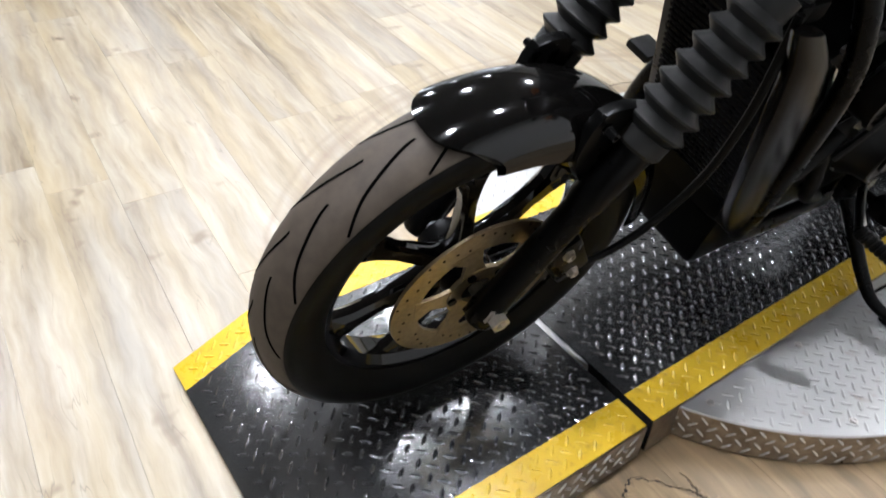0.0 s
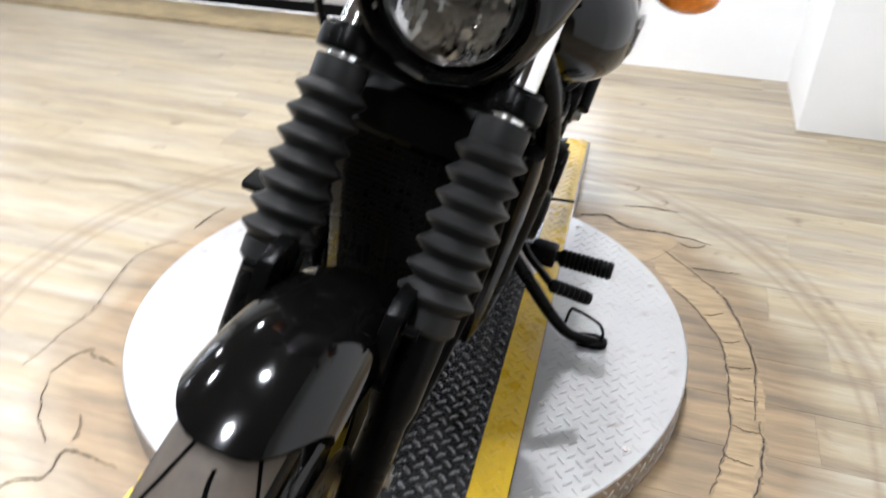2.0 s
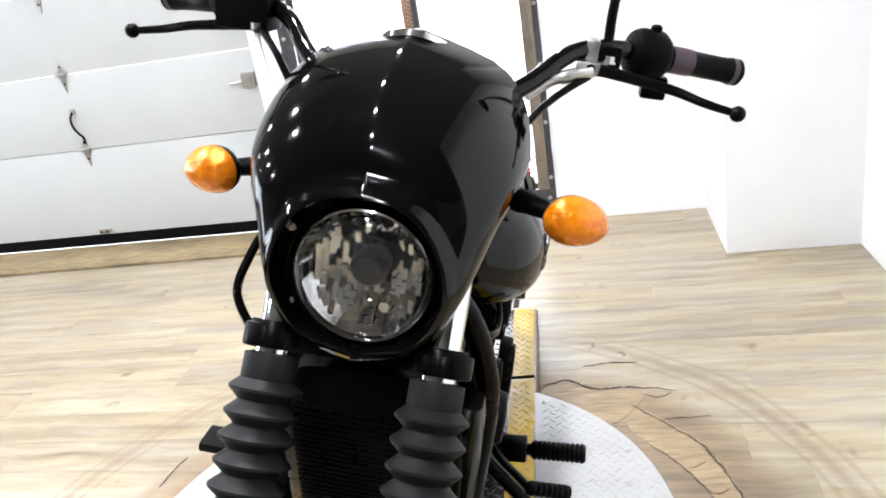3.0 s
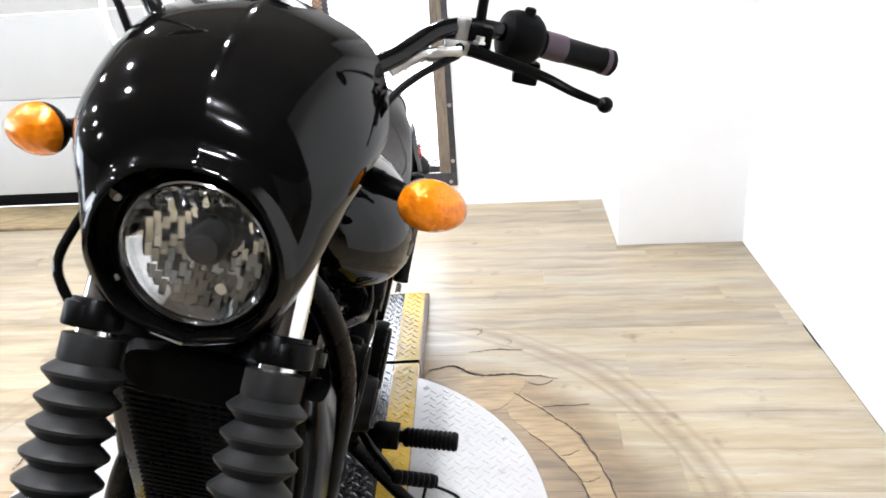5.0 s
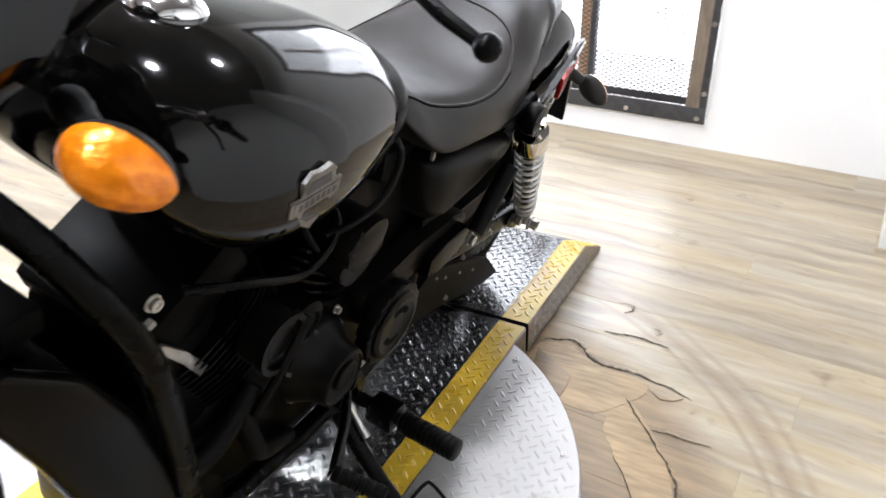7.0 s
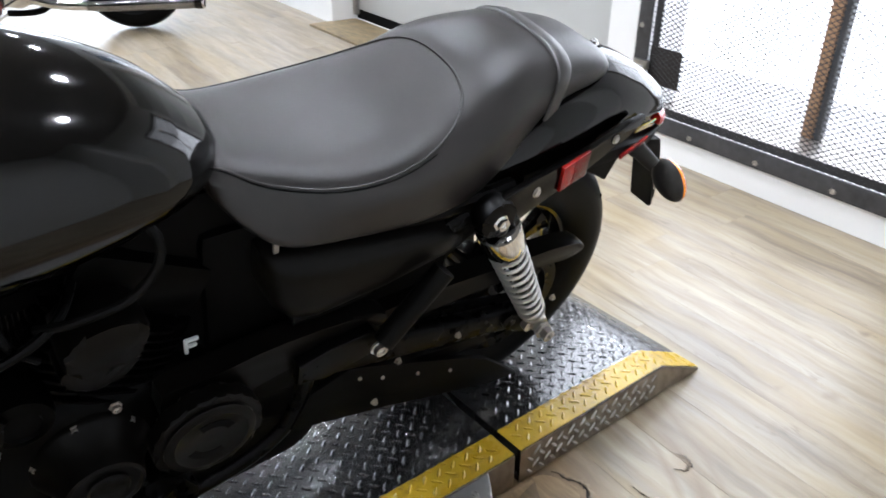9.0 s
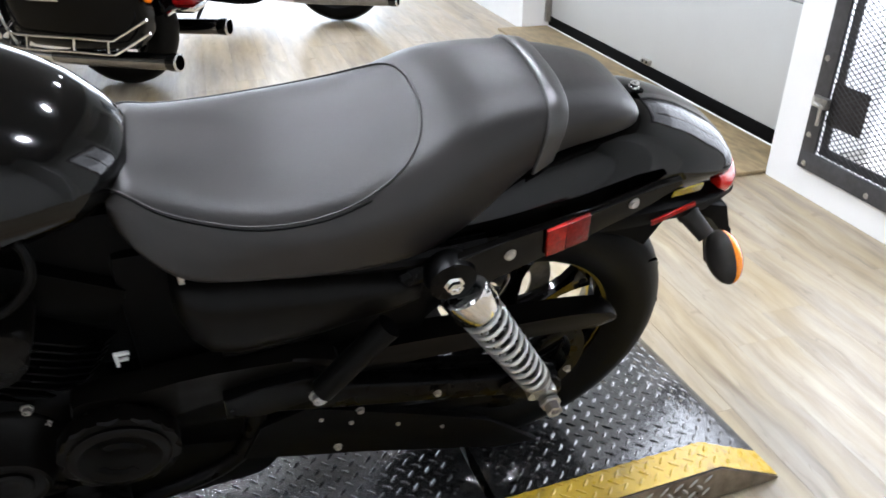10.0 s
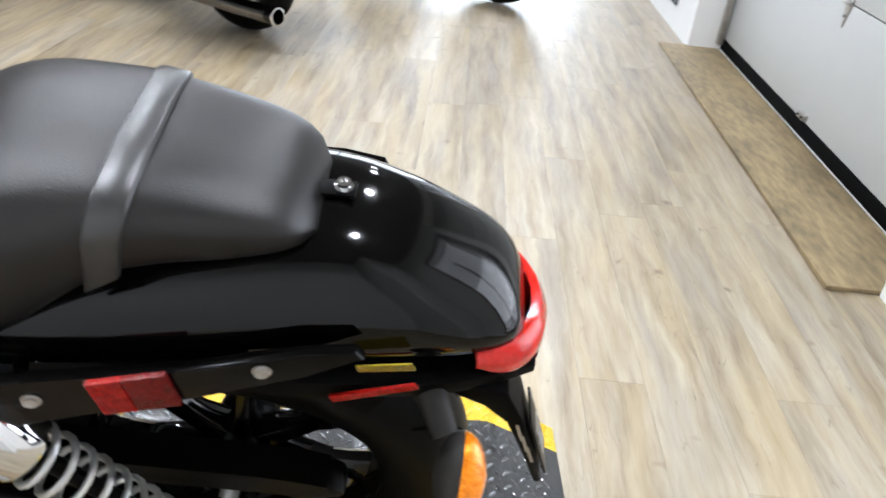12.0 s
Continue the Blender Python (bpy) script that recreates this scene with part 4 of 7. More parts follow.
def mudguard_front():
    """Short gloss guard over the top and back of the front tyre."""
    def section(b, half, drop):
        """Domed across, with flatter flanks."""
        th = abs(b) * math.pi / 2
        return math.copysign(half * math.sin(th) ** 0.80, b), drop * (1 - math.cos(th) ** 0.80)

    rings = []
    a0, a1 = radians(69.5), radians(176)
    n = 20
    for i in range(41):
        t = i / 40
        half = 0.073 * (1 - 0.14 * max(0, t - 0.6) / 0.4)
        drop = 0.058 + 0.010 * math.sin(math.pi * min(1, t / 0.8))
        r = 0.327 - 0.006 * math.cos(math.pi * t)
        ring = []
        for inner in (0, 1):
            for k in (range(n + 1) if not inner else range(n, -1, -1)):
                b = -1 + 2 * k / n
                y, d = section(b, half - 0.004 * inner, drop)
                q = r - d - inner * (0.004 * math.cos(b * math.pi / 2) + 0.0006)
                # the front edge is rounded off towards both sides
                a = a0 + (a1 - a0) * t + 0.24 * abs(y / half) ** 3.0 * (1 - t) ** 2
                ring.append(AXLE_F + Vector((q * math.cos(a), y, q * math.sin(a))))
        rings.append(ring)
    g = part("front_mudguard", loft(rings), GLOSS, bike, "gloss black front mudguard", STEER, 50)
    for s in (1, -1):
        o = [(1.363, 0.625), (1.428, 0.630), (1.446, 0.565), (1.418, 0.515), (1.388, 0.53), (1.358, 0.575)]
        part("mudguard_bracket", side_plate(rounded(o, 3), s * 0.060, s * 0.078, 0.003), BLACK, g)


mudguard_front()


def cowl():
    """Headlamp cowl: a lip round the lamp that sweeps up and back into a dome."""
    c = Vector((1.258, 0, 0.888))
    keys = [  # angle from the bottom, lip depth, control, rear edge
        (0, (1.252, 0.0, 0.790), (1.242, 0.0, 0.784), (1.222, 0.0, 0.792)),
        (40, (1.254, 0.064, 0.812), (1.242, 0.076, 0.806), (1.212, 0.074, 0.815)),
        (75, (1.256, 0.096, 0.863), (1.242, 0.108, 0.862), (1.190, 0.108, 0.880)),
        (102, (1.256, 0.097, 0.909), (1.238, 0.126, 0.918), (1.168, 0.134, 0.945)),
        (132, (1.253, 0.074, 0.955), (1.242, 0.142, 0.985), (1.120, 0.152, 1.008)),
        (155, (1.250, 0.042, 0.978), (1.234, 0.092, 1.070), (1.060, 0.112, 1.078)),
        (180, (1.248, 0.0, 0.985), (1.234, 0.0, 1.105), (1.025, 0.0, 1.112)),
    ]
    n = 10

    def col(j):
        return spline([k[j] for k in keys], n)

    lip, ctl, rear = col(1), col(2), col(3)
    full = lambda pts: [p.copy() for p in pts] + [Vector((p.x, -p.y, p.z)) for p in pts[-2:0:-1]]
    lip, ctl, rear = full(lip), full(ctl), full(rear)
    inner = [c + (p - c) * 0.90 + Vector((0.012, 0, 0)) for p in lip]
    deep = [c + (p - c) * 0.86 + Vector((-0.03, 0, 0)) for p in lip]
    rings = [deep, inner, [a * 0.4 + b * 0.6 + Vector((0.006, 0, 0)) for a, b in zip(inner, lip)], lip]
    for i in range(1, 13):
        t = i / 12
        rings.append([a * (1 - t) ** 2 + b * 2 * t * (1 - t) + d * t * t for a, b, d in zip(lip, ctl, rear)])
    mid = Vector((1.14, 0, 0.95))
    rings.append([p + (mid - p).normalized() * 0.006 for p in rear])
    rings.append([p + (mid - p).normalized() * 0.010 + Vector((0.03, 0, -0.004)) for p in rear])
    return part("headlamp_cowl", loft(rings, cap=False), GLOSS, bike, "gloss black headlamp cowl", STEER, 60)


cowl()


def headlamp():
    m = Matrix.Translation((1.241, 0.0025, 0.8845)) @ Matrix.Rotation(radians(88), 4, "Y") @ Matrix.Diagonal((0.98, 0.98, 1, 1))
    h = part("headlamp", lathe([(0.0, -0.075), (0.05, -0.07), (0.078, -0.04), (0.0835, -0.012), (0.0835, 0.004)], 40, m, cap=False), BLACK, bike, "round headlamp with clear lens", STEER)
    part("bezel", ringbody([(0.0720, -0.004), (0.0755, -0.006), (0.0765, 0.0), (0.0755, 0.007), (0.0735, 0.008), (0.0720, 0.004)], 64, m), CHROME, h, "thin bright lamp rim")
    part("lamp_surround", ringbody([(0.0765, -0.012), (0.092, -0.012), (0.092, -0.002), (0.0845, 0.001), (0.0765, -0.006)], 64, m), GLOSS, h, "black ring round the lamp")
    bowl = []
    for i in range(37):
        r = 0.074 * (1 - i / 38) + 0.002
        bowl.append((r, -0.052 + 0.046 * (r / 0.074) ** 2))
    bm = lathe(bowl, 72, m, cap=False)
    part("reflector", bm, MIRROR, h, "faceted mirror reflector")
    # flat mirror facets in upright strips, each tilted a little its own way
    rng = random.Random(12)
    facets = bmesh.new()
    w, l = 0.0062, 0.0140
    for i in range(-11, 12):
        for k in range(-6, 6):
            x, y = (k + 0.5) * l + (0.5 * l if i % 2 else 0.0), i * w
            if not 0.024 < math.hypot(x, y) < 0.062:
                continue
            z = -0.0465 + 0.046 * (x * x + y * y) / 0.074 ** 2
            sx, sy = 16.8 * x * 0.55 + rng.uniform(-0.16, 0.16), 16.8 * y * 0.55 + rng.uniform(-0.24, 0.24)
            q = [facets.verts.new(m @ Vector((x + dx * l / 2, y + dy * w / 2, z + sx * dx * l / 2 + sy * dy * w / 2))) for dx, dy in ((-1, -1), (1, -1), (1, 1), (-1, 1))]
            facets.faces.new(q)
    part("reflector_facets", facets, MIRROR, h, "tilted mirror facets", None, 1.0)
    cap = part("bulb_shield", lathe([(0.020, -0.046), (0.021, -0.02), (0.016, -0.012), (0.004, -0.009)], 24, m), GATE, h, "dark grey bulb shield")
    part("park_bulb", lathe([(0.012, -0.04), (0.012, -0.025), (0.006, -0.018)], 16, m @ Matrix.Translation((0.042, 0.02, 0))), CHROME, h)
    part("lens", lathe([(0.0725, 0.0), (0.066, 0.0075), (0.05, 0.0125), (0.03, 0.0155), (0.0003, 0.0168), (0.0003, 0.0148), (0.03, 0.0135), (0.05, 0.0105), (0.066, 0.0055), (0.0725, -0.002), (0.0725, 0.0)], 48, m, cap=False), LENS, h, "clear headlamp lens")
    for a in (-62, -118, 62, 118):
        part("screw", bolt(0.003, 0.004, m @ Matrix.Rotation(radians(a + 180), 4, "Z") @ Matrix.Translation((0.0905, 0, 0.0)), hexa=False), DULL, h)


headlamp()


def indicator(root, tip, face, label, parent, m=None):
    """Egg-shaped indicator: rubber stem, black shell and amber lens that looks along face."""
    root, tip = Vector(root), Vector(tip)
    out = (tip - root).normalized()
    f = Vector(face).normalized()
    way = frame_to(root, tip)
    out = (out - f * out.dot(f)).normalized()
    up = f.cross(out)
    reach = (tip - root).length
    k = 1.0 if face[0] < 0 else 0.8
    stem = lathe([(0.014 * k, 0.0), (0.0175 * k, 0.004), (0.0175 * k, reach * 0.22), (0.0155 * k, reach * 0.25), (0.0145 * k, reach * 0.42), (0.013 * k, reach * 0.62)], 16, way)
    ob = part("indicator", stem, STEM if face[0] < 0 else PLASTIC, parent, label, m)
    c = tip
    for name, mat, depth, lab in (("shell", STEM if face[0] < 0 else PLASTIC, -0.024, ""), ("lens", AMBER, 0.026, "orange lens")):
        rings = []
        for i in range(9):
            t = i / 8
            s = math.sqrt(max(0.0, 1 - (t * 0.985) ** 2))
            ring = []
            for k in range(28):
                a = 2 * math.pi * k / 28
                x = math.cos(a)
                w = 0.0385 * (1 - 0.10 * x)
                ring.append(c + out * ((0.0425 if face[0] < 0 else 0.0395) * x * s) + up * (w * 0.74 * math.sin(a) * s) + f * (depth * t))
            rings.append(ring)
        part(name, loft(rings), mat, ob, lab, None, 60)
    return ob


for s in (1, -1):
    indicator((1.115, 0.135 * s, 0.950), (1.135, 0.212 * s, 0.939), (1, 0.42 * s, 0.02), "front indicator with an orange lens", bike, STEER)


def handlebar():
    mk = lambda s: [(1.085, 0.0, 1.035), (1.08, 0.075 * s, 1.035), (1.03, 0.135 * s, 1.065), (0.985, 0.18 * s, 1.10), (0.95, 0.235 * s, 1.108), (0.905, 0.335 * s, 1.098), (0.880, 0.392 * s, 1.090)]
    hb = part("handlebar", tube(mk(1)[::-1] + mk(-1)[1:], 0.011, 14, 6), GLOSS, bike, "black handlebar", STEER @ Matrix.Translation((1.0, 0, 1.06)) @ Matrix.Rotation(radians(-0.8), 4, "X") @ Matrix.Translation((-1.0, 0, -1.06)))
    for s in (1, -1):
        a, b = Vector((0.921, 0.296 * s, 1.101)), Vector((0.876, 0.399 * s, 1.089))
        m = frame_to(a, b)
        L = (b - a).length
        g = part("grip", lathe([(0.0155, 0.0), (0.0165, 0.003), (0.0165, 0.038), (0.0158, 0.040), (0.0158, L - 0.020), (0.0168, L - 0.018), (0.0172, L - 0.004), (0.013, L)], 24, m), RUBBER, hb, "black rubber grip")
        if s > 0:
            part("grip_band", lathe([(0.0171, 0.006), (0.0171, 0.036)], 24, m), PURPLE, hb, "purple-grey grip band")
            part("switch_tab", box(-0.016, 0.012, -0.022, 0.010, -0.052, -0.024, 0.004, None, Matrix.Translation(a)), PLASTIC, hb)
            part("horn_button", lathe([(0.007, 0.0), (0.007, 0.006), (0.004, 0.008)], 14, Matrix.Translation((0.935, 0.278, 1.133))), PLASTIC, hb)
            part("perch_bolt", bolt(0.006, 0.008, Matrix.Translation((0.984, 0.226, 1.094))), STEEL, hb)
            pc = part("perch_clamp", box(0.950, 0.984, 0.196, 0.212, 1.092, 1.119, 0.004), STEEL, hb, "bright lever clamp")
            part("clamp_body", box(0.962, 0.992, 0.186, 0.226, 1.077, 1.094, 0.005), STEEL, pc)
            part("clamp_bolt", bolt(0.0045, 0.004, Matrix.Translation((0.992, 0.205, 1.086)) @ Matrix.Rotation(radians(90), 4, "Y")), SEALR, pc)
            part("cable_barrel", lathe([(0.0065, 0.0), (0.0085, 0.002), (0.0085, 0.022), (0.0065, 0.026)], 14, frame_to((0.998, 0.192, 1.079), (1.012, 0.165, 1.071))), STEEL, pc)
            part("clutch_cable", tube([(0.995, 0.205, 1.078), (1.03, 0.170, 1.055), (1.06, 0.145, 1.03), (1.10, 0.125, 0.99)], 0.0045, 8), BLACK, hb, "black clutch cable")
        else:
            part("banjo_bolt", bolt(0.007, 0.012, Matrix.Translation((1.005, -0.212, 1.078))), CHROME, hb)
            part("lever_pivot", bolt(0.005, 0.006, Matrix.Translation((0.988, -0.236, 1.094))), STEEL, hb)
        part("grip_end", lathe([(0.0171, L - 0.017), (0.0174, L - 0.010)], 24, m), PURPLE, hb)
        part("switch_box", lathe([(0.014, -0.050), (0.027, -0.047), (0.031, -0.038), (0.031, -0.012), (0.025, -0.003), (0.016, 0.0)], 20, m), PLASTIC, hb, "black switch housing")
        part("switch_button", box(-0.012, 0.012, -0.010, 0.010, 0.020, 0.034, 0.004, None, m @ Matrix.Translation((0.0, 0, -0.024)) @ Matrix.Rotation(radians(90), 4, "Y")), PLASTIC, hb)
        p = Vector((0.957, 0.222 * s, 1.098))
        part("lever_perch", box(-0.022, 0.024, -0.018, 0.018, -0.020, 0.016, 0.006, None, Matrix.Translation(p)), BLACK if s > 0 else PLASTIC, hb)
        lev = [(0.990, 0.215 * s, 1.086), (0.985, 0.270 * s, 1.078), (0.986, 0.31 * s, 1.072), (0.995, 0.345 * s, 1.064), (1.0, 0.383 * s, 1.058)]
        lv = part("lever", tube(lev, (0.0076, 0.0046), 10, 6), BLACK, hb, "black lever with a ball end")
        part("lever_ball", lathe([(0.001, -0.0095)] + [(0.0095 * math.cos(radians(d)), 0.0095 * math.sin(radians(d))) for d in range(-75, 76, 15)] + [(0.001, 0.0095)], 16, Matrix.Translation(lev[-1])), BLACK, lv)
        part("adjuster", tube([(0.997, 0.208 * s, 1.083), (1.012, 0.165 * s, 1.071), (1.03, 0.135 * s, 1.05)], 0.0062, 10), DULL, hb, "grey cable sleeve") if s > 0 else None
        part("mirror_stem", tube([p + Vector((-0.002, 0.0, 0.014)), p + Vector((-0.003, 0.0, 0.08)), p + Vector((-0.02, 0.02 * s, 0.20)), p + Vector((-0.05, 0.07 * s, 0.26))], (0.0065, 0.005), 10), BLACK, hb)
        bm = loft([[p + Vector((-0.05 - 0.016 * t, 0.10 * s, 0.285)) + Vector((0, 0.058 * q * math.cos(a), 0.036 * q * math.sin(a))) for a in (2 * math.pi * k / 24 for k in range(24))]
                   for t, q in ((0, 1.0), (0.1, 1.03), (0.6, 0.95), (1.0, 0.6))])
        part("mirror", bm, BLACK, hb, "oval rear-view mirror")
    # brake reservoir and hose on the right
    part("brake_reservoir", box(0.950, 1.005, -0.268, -0.198, 1.078, 1.137, 0.005), PLASTIC, hb, "square black brake fluid reservoir")
    part("brake_hose", tube([(1.005, -0.205, 1.082), (1.045, -0.165, 1.055), (1.09, -0.128, 1.01), (1.15, -0.118, 0.92), (1.19, -0.136, 0.87), (1.222, -0.142, 0.83), (1.238, -0.118, 0.795)], 0.0052, 10), GLOSS, hb)
    part("brake_line", tube([(1.003, -0.212, 1.075), (1.03, -0.192, 1.045), (1.07, -0.158, 1.02), (1.10, -0.135, 1.0)], 0.0042, 10), DULL, hb, "braided steel brake line")
    part("riser", box(1.07, 1.10, -0.05, 0.05, 0.99, 1.05, 0.006), BLACK, hb)
    part("gauge", lathe([(0.03, -0.02), (0.042, -0.01), (0.044, 0.018), (0.04, 0.024), (0.036, 0.022)], 28, Matrix.Translation((1.05, 0, 1.068)) @ Matrix.Rotation(radians(-35), 4, "Y")), BLACK, hb, "round instrument with a bright rim")
    part("gauge_rim", ringbody([(0.040, 0.018), (0.045, 0.018), (0.045, 0.026), (0.040, 0.026)], 28, Matrix.Translation((1.05, 0, 1.068)) @ Matrix.Rotation(radians(-35), 4, "Y")), CHROME, hb)


handlebar()


def tank():
    top = [(0.525, 0.775), (0.545, 0.795), (0.58, 0.825), (0.62, 0.849), (0.68, 0.875), (0.74, 0.892), (0.82, 0.912), (0.90, 0.926), (0.96, 0.928), (1.01, 0.912), (1.04, 0.88), (1.05, 0.84)]
    wid = [(0.525, 0.050), (0.545, 0.085), (0.58, 0.118), (0.64, 0.146), (0.70, 0.165), (0.80, 0.188), (0.88, 0.198), (0.95, 0.192), (1.01, 0.160), (1.04, 0.115), (1.05, 0.06)]
    mid = [(0.525, 0.755), (0.60, 0.762), (0.72, 0.775), (0.88, 0.795), (1.0, 0.815), (1.05, 0.825)]
    low = [(0.525, 0.735), (0.56, 0.722), (0.62, 0.712), (0.70, 0.70), (0.80, 0.695), (0.90, 0.703), (0.98, 0.73), (1.04, 0.79), (1.05, 0.81)]
    xs = sorted({k[0] for k in top} | {0.525 + 0.525 * i / 40 for i in range(41)})
    rings = []
    for x in xs:
        z = curve1(mid, x)
        rings.append([(x, y, q) for y, q in oval(curve1(wid, x), z - curve1(low, x), curve1(top, x) - z, z, 44, 2.7, 2.15)])
    t = part("fuel_tank", loft(rings), GLOSS, bike, "gloss black teardrop fuel tank", None, 60)
    m = Matrix.Translation((0.90, 0.0, 0.921)) @ Matrix.Rotation(radians(-6), 4, "Y")
    part("filler_cap", lathe([(0.040, 0.0), (0.041, 0.006), (0.038, 0.012), (0.03, 0.018), (0.016, 0.023), (0.002, 0.025)], 32, m), CHROME, t, "domed chrome filler cap")
    for s in (1, -1):
        w = curve1(wid, 0.905)
        base = Matrix(((-0.92 if s > 0 else 0.92, 0, 0, 0.893), (0, 0.1, s * 1.0, s * (w - 0.006)), (0, 0.92, s * -0.05, 0.797), (0, 0, 0, 1)))
        outl = [(-0.044, -0.011), (-0.044, 0.011), (-0.028, 0.011), (-0.028, 0.030), (-0.016, 0.040), (0.0, 0.034), (0.016, 0.040), (0.028, 0.030), (0.028, 0.011), (0.044, 0.011), (0.044, -0.011), (0.028, -0.011), (0.022, -0.030), (0.0, -0.046), (-0.022, -0.030), (-0.028, -0.011)]
        b = part("badge", slab(outl, 0.0, 0.006, base, 0.002), BADGE, t, "cast pewter shield and bar badge")
        bars = bmesh.new()
        slab([(-0.040, -0.008), (0.040, -0.008), (0.040, 0.008), (-0.040, 0.008)], 0.006, 0.0072, base, 0, bars)
        part("badge_bar", bars, BADGE, b)
        for lo, hi in (((-0.022, 0.014), (0.022, 0.028)), ((-0.018, -0.030), (0.018, -0.014))):
            inlay = bmesh.new()
            slab([(lo[0], lo[1]), (hi[0], lo[1]), (hi[0] * 0.8, hi[1]), (lo[0] * 0.8, hi[1])] if lo[1] > 0 else [(lo[0] * 0.6, lo[1]), (hi[0] * 0.6, lo[1]), (hi[0], hi[1]), (lo[0], hi[1])], 0.006, 0.0066, base, 0, inlay)
            part("badge_inlay", inlay, GATE, b, "dark badge inlay")
        for k in range(7):
            bar = slab([(-0.032 + k * 0.0098, -0.004), (-0.0265 + k * 0.0098, -0.004), (-0.0265 + k * 0.0098, 0.004), (-0.032 + k * 0.0098, 0.004)], 0.0072, 0.0076, base)
            part("badge_mark", bar, GATE, b)
    return t


tank()


def seat():
    top = [(-0.122, 0.748), (-0.114, 0.764), (-0.095, 0.780), (-0.06, 0.793), (0.0, 0.806), (0.06, 0.814), (0.12, 0.811), (0.17, 0.798), (0.22, 0.774), (0.28, 0.756), (0.35, 0.746), (0.42, 0.745), (0.50, 0.757), (0.535, 0.766), (0.552, 0.755)]
    wid = [(-0.122, 0.045), (-0.108, 0.068), (-0.07, 0.084), (0.0, 0.098), (0.08, 0.116), (0.16, 0.142), (0.24, 0.155), (0.32, 0.160), (0.40, 0.152), (0.48, 0.128), (0.53, 0.105), (0.552, 0.088)]
    low = [(-0.122, 0.741), (-0.06, 0.737), (0.03, 0.728), (0.07, 0.705), (0.12, 0.670), (0.18, 0.640), (0.22, 0.629), (0.33, 0.634), (0.44, 0.646), (0.49, 0.656), (0.53, 0.690), (0.552, 0.72)]
    flare = [(0.10, 0.0), (0.38, 0.02), (0.48, 0.20), (0.53, 0.24), (0.552, 0.15)]       # the skirt spreads at the front
    rings = []
    for i in range(61):
        x = -0.122 + 0.674 * i / 60
        t, lo, w = curve1(top, x), curve1(low, x), curve1(wid, x)
        z = lo + (t - lo) * 0.42
        dish = 0.010 * math.exp(-((x - 0.36) / 0.10) ** 2)
        fl = curve1(flare, x)
        rings.append([(x, y * (1 + fl * min(1, max(0, (z + 0.02 - q) / (z + 0.02 - lo)))), q - dish * max(0, 1 - (y / (w * 0.8)) ** 2) * (1 if q > z else 0)) for y, q in oval(w, z - lo, t - z, z, 56, 7.0, 2.75)])
    s = part("seat", loft(rings), VINYL, bike, "black vinyl two-up seat with a strap", None, 60)

    def across(x, k, lift=0.0):
        t, lo, w = curve1(top, x), curve1(low, x), curve1(wid, x)
        z = lo + (t - lo) * 0.42
        if abs(k) > 1:          # down the upright flank
            return Vector((x, math.copysign(w + lift, k), z - (abs(k) - 1) * (z - lo) / 0.3 * 0.92))
        a = math.pi * (0.5 + 0.5 * k)
        c, sn = math.cos(a), math.sin(a)
        y = -math.copysign(abs(c) ** (2 / 2.75), c) * (w + lift)
        return Vector((x, y, z + abs(sn) ** (2 / 2.75) * (t - z + lift) - 0.010 * math.exp(-((x - 0.36) / 0.10) ** 2) * max(0, 1 - (y / (w * 0.8)) ** 2)))

    # strap over the pillion part
    rows = []
    for x, lift in ((0.037, -0.001), (0.036, 0.0035), (0.034, 0.0046), (0.010, 0.0046), (0.008, 0.0036), (0.007, -0.001)):
        rows.append([across(x + 0.012 * abs(k) ** 2, k, lift) for k in (1.3 * (i / 32 - 1) for i in range(65))])
    strap = loft(rows, closed=False, cap=False)
    part("seat_strap", strap, STRAP, s, "worn grey-black seat strap", None, 60)
    # piping that runs round the rider's hollow and forward along both flanks
    keys = [(0.545, 0.60), (0.50, 0.655), (0.42, 0.68), (0.34, 0.655), (0.275, 0.58), (0.225, 0.45), (0.198, 0.28), (0.185, 0.0)]
    run = keys + [(x, -k) for x, k in keys[-2::-1]]
    pts = [across(p.x, p.y, 0.0006) for p in spline([(x, k, 0) for x, k in run], 8)]
    part("seam_piping", tube(pts, 0.0019, 6, 1, False), VINYL, s)
    for sg in (1, -1):
        pts = [across(p.x - 0.006, p.y + 0.035 * sg, 0.0004) for p in spline([(x, k * sg, 0) for x, k in keys[:5]], 8)]
        part("seat_seam", tube(pts, 0.0009, 6, 1, False), GROOVE, s)
    b = part("seat_bracket", box(-0.150, -0.112, -0.010, 0.010, 0.749, 0.754, 0.002), BLACK, s)
    part("seat_bolt", bolt(0.0065, 0.007, Matrix.Translation((-0.139, 0, 0.754)), hexa=False), CHROME, s, "bright seat bolt")


seat()


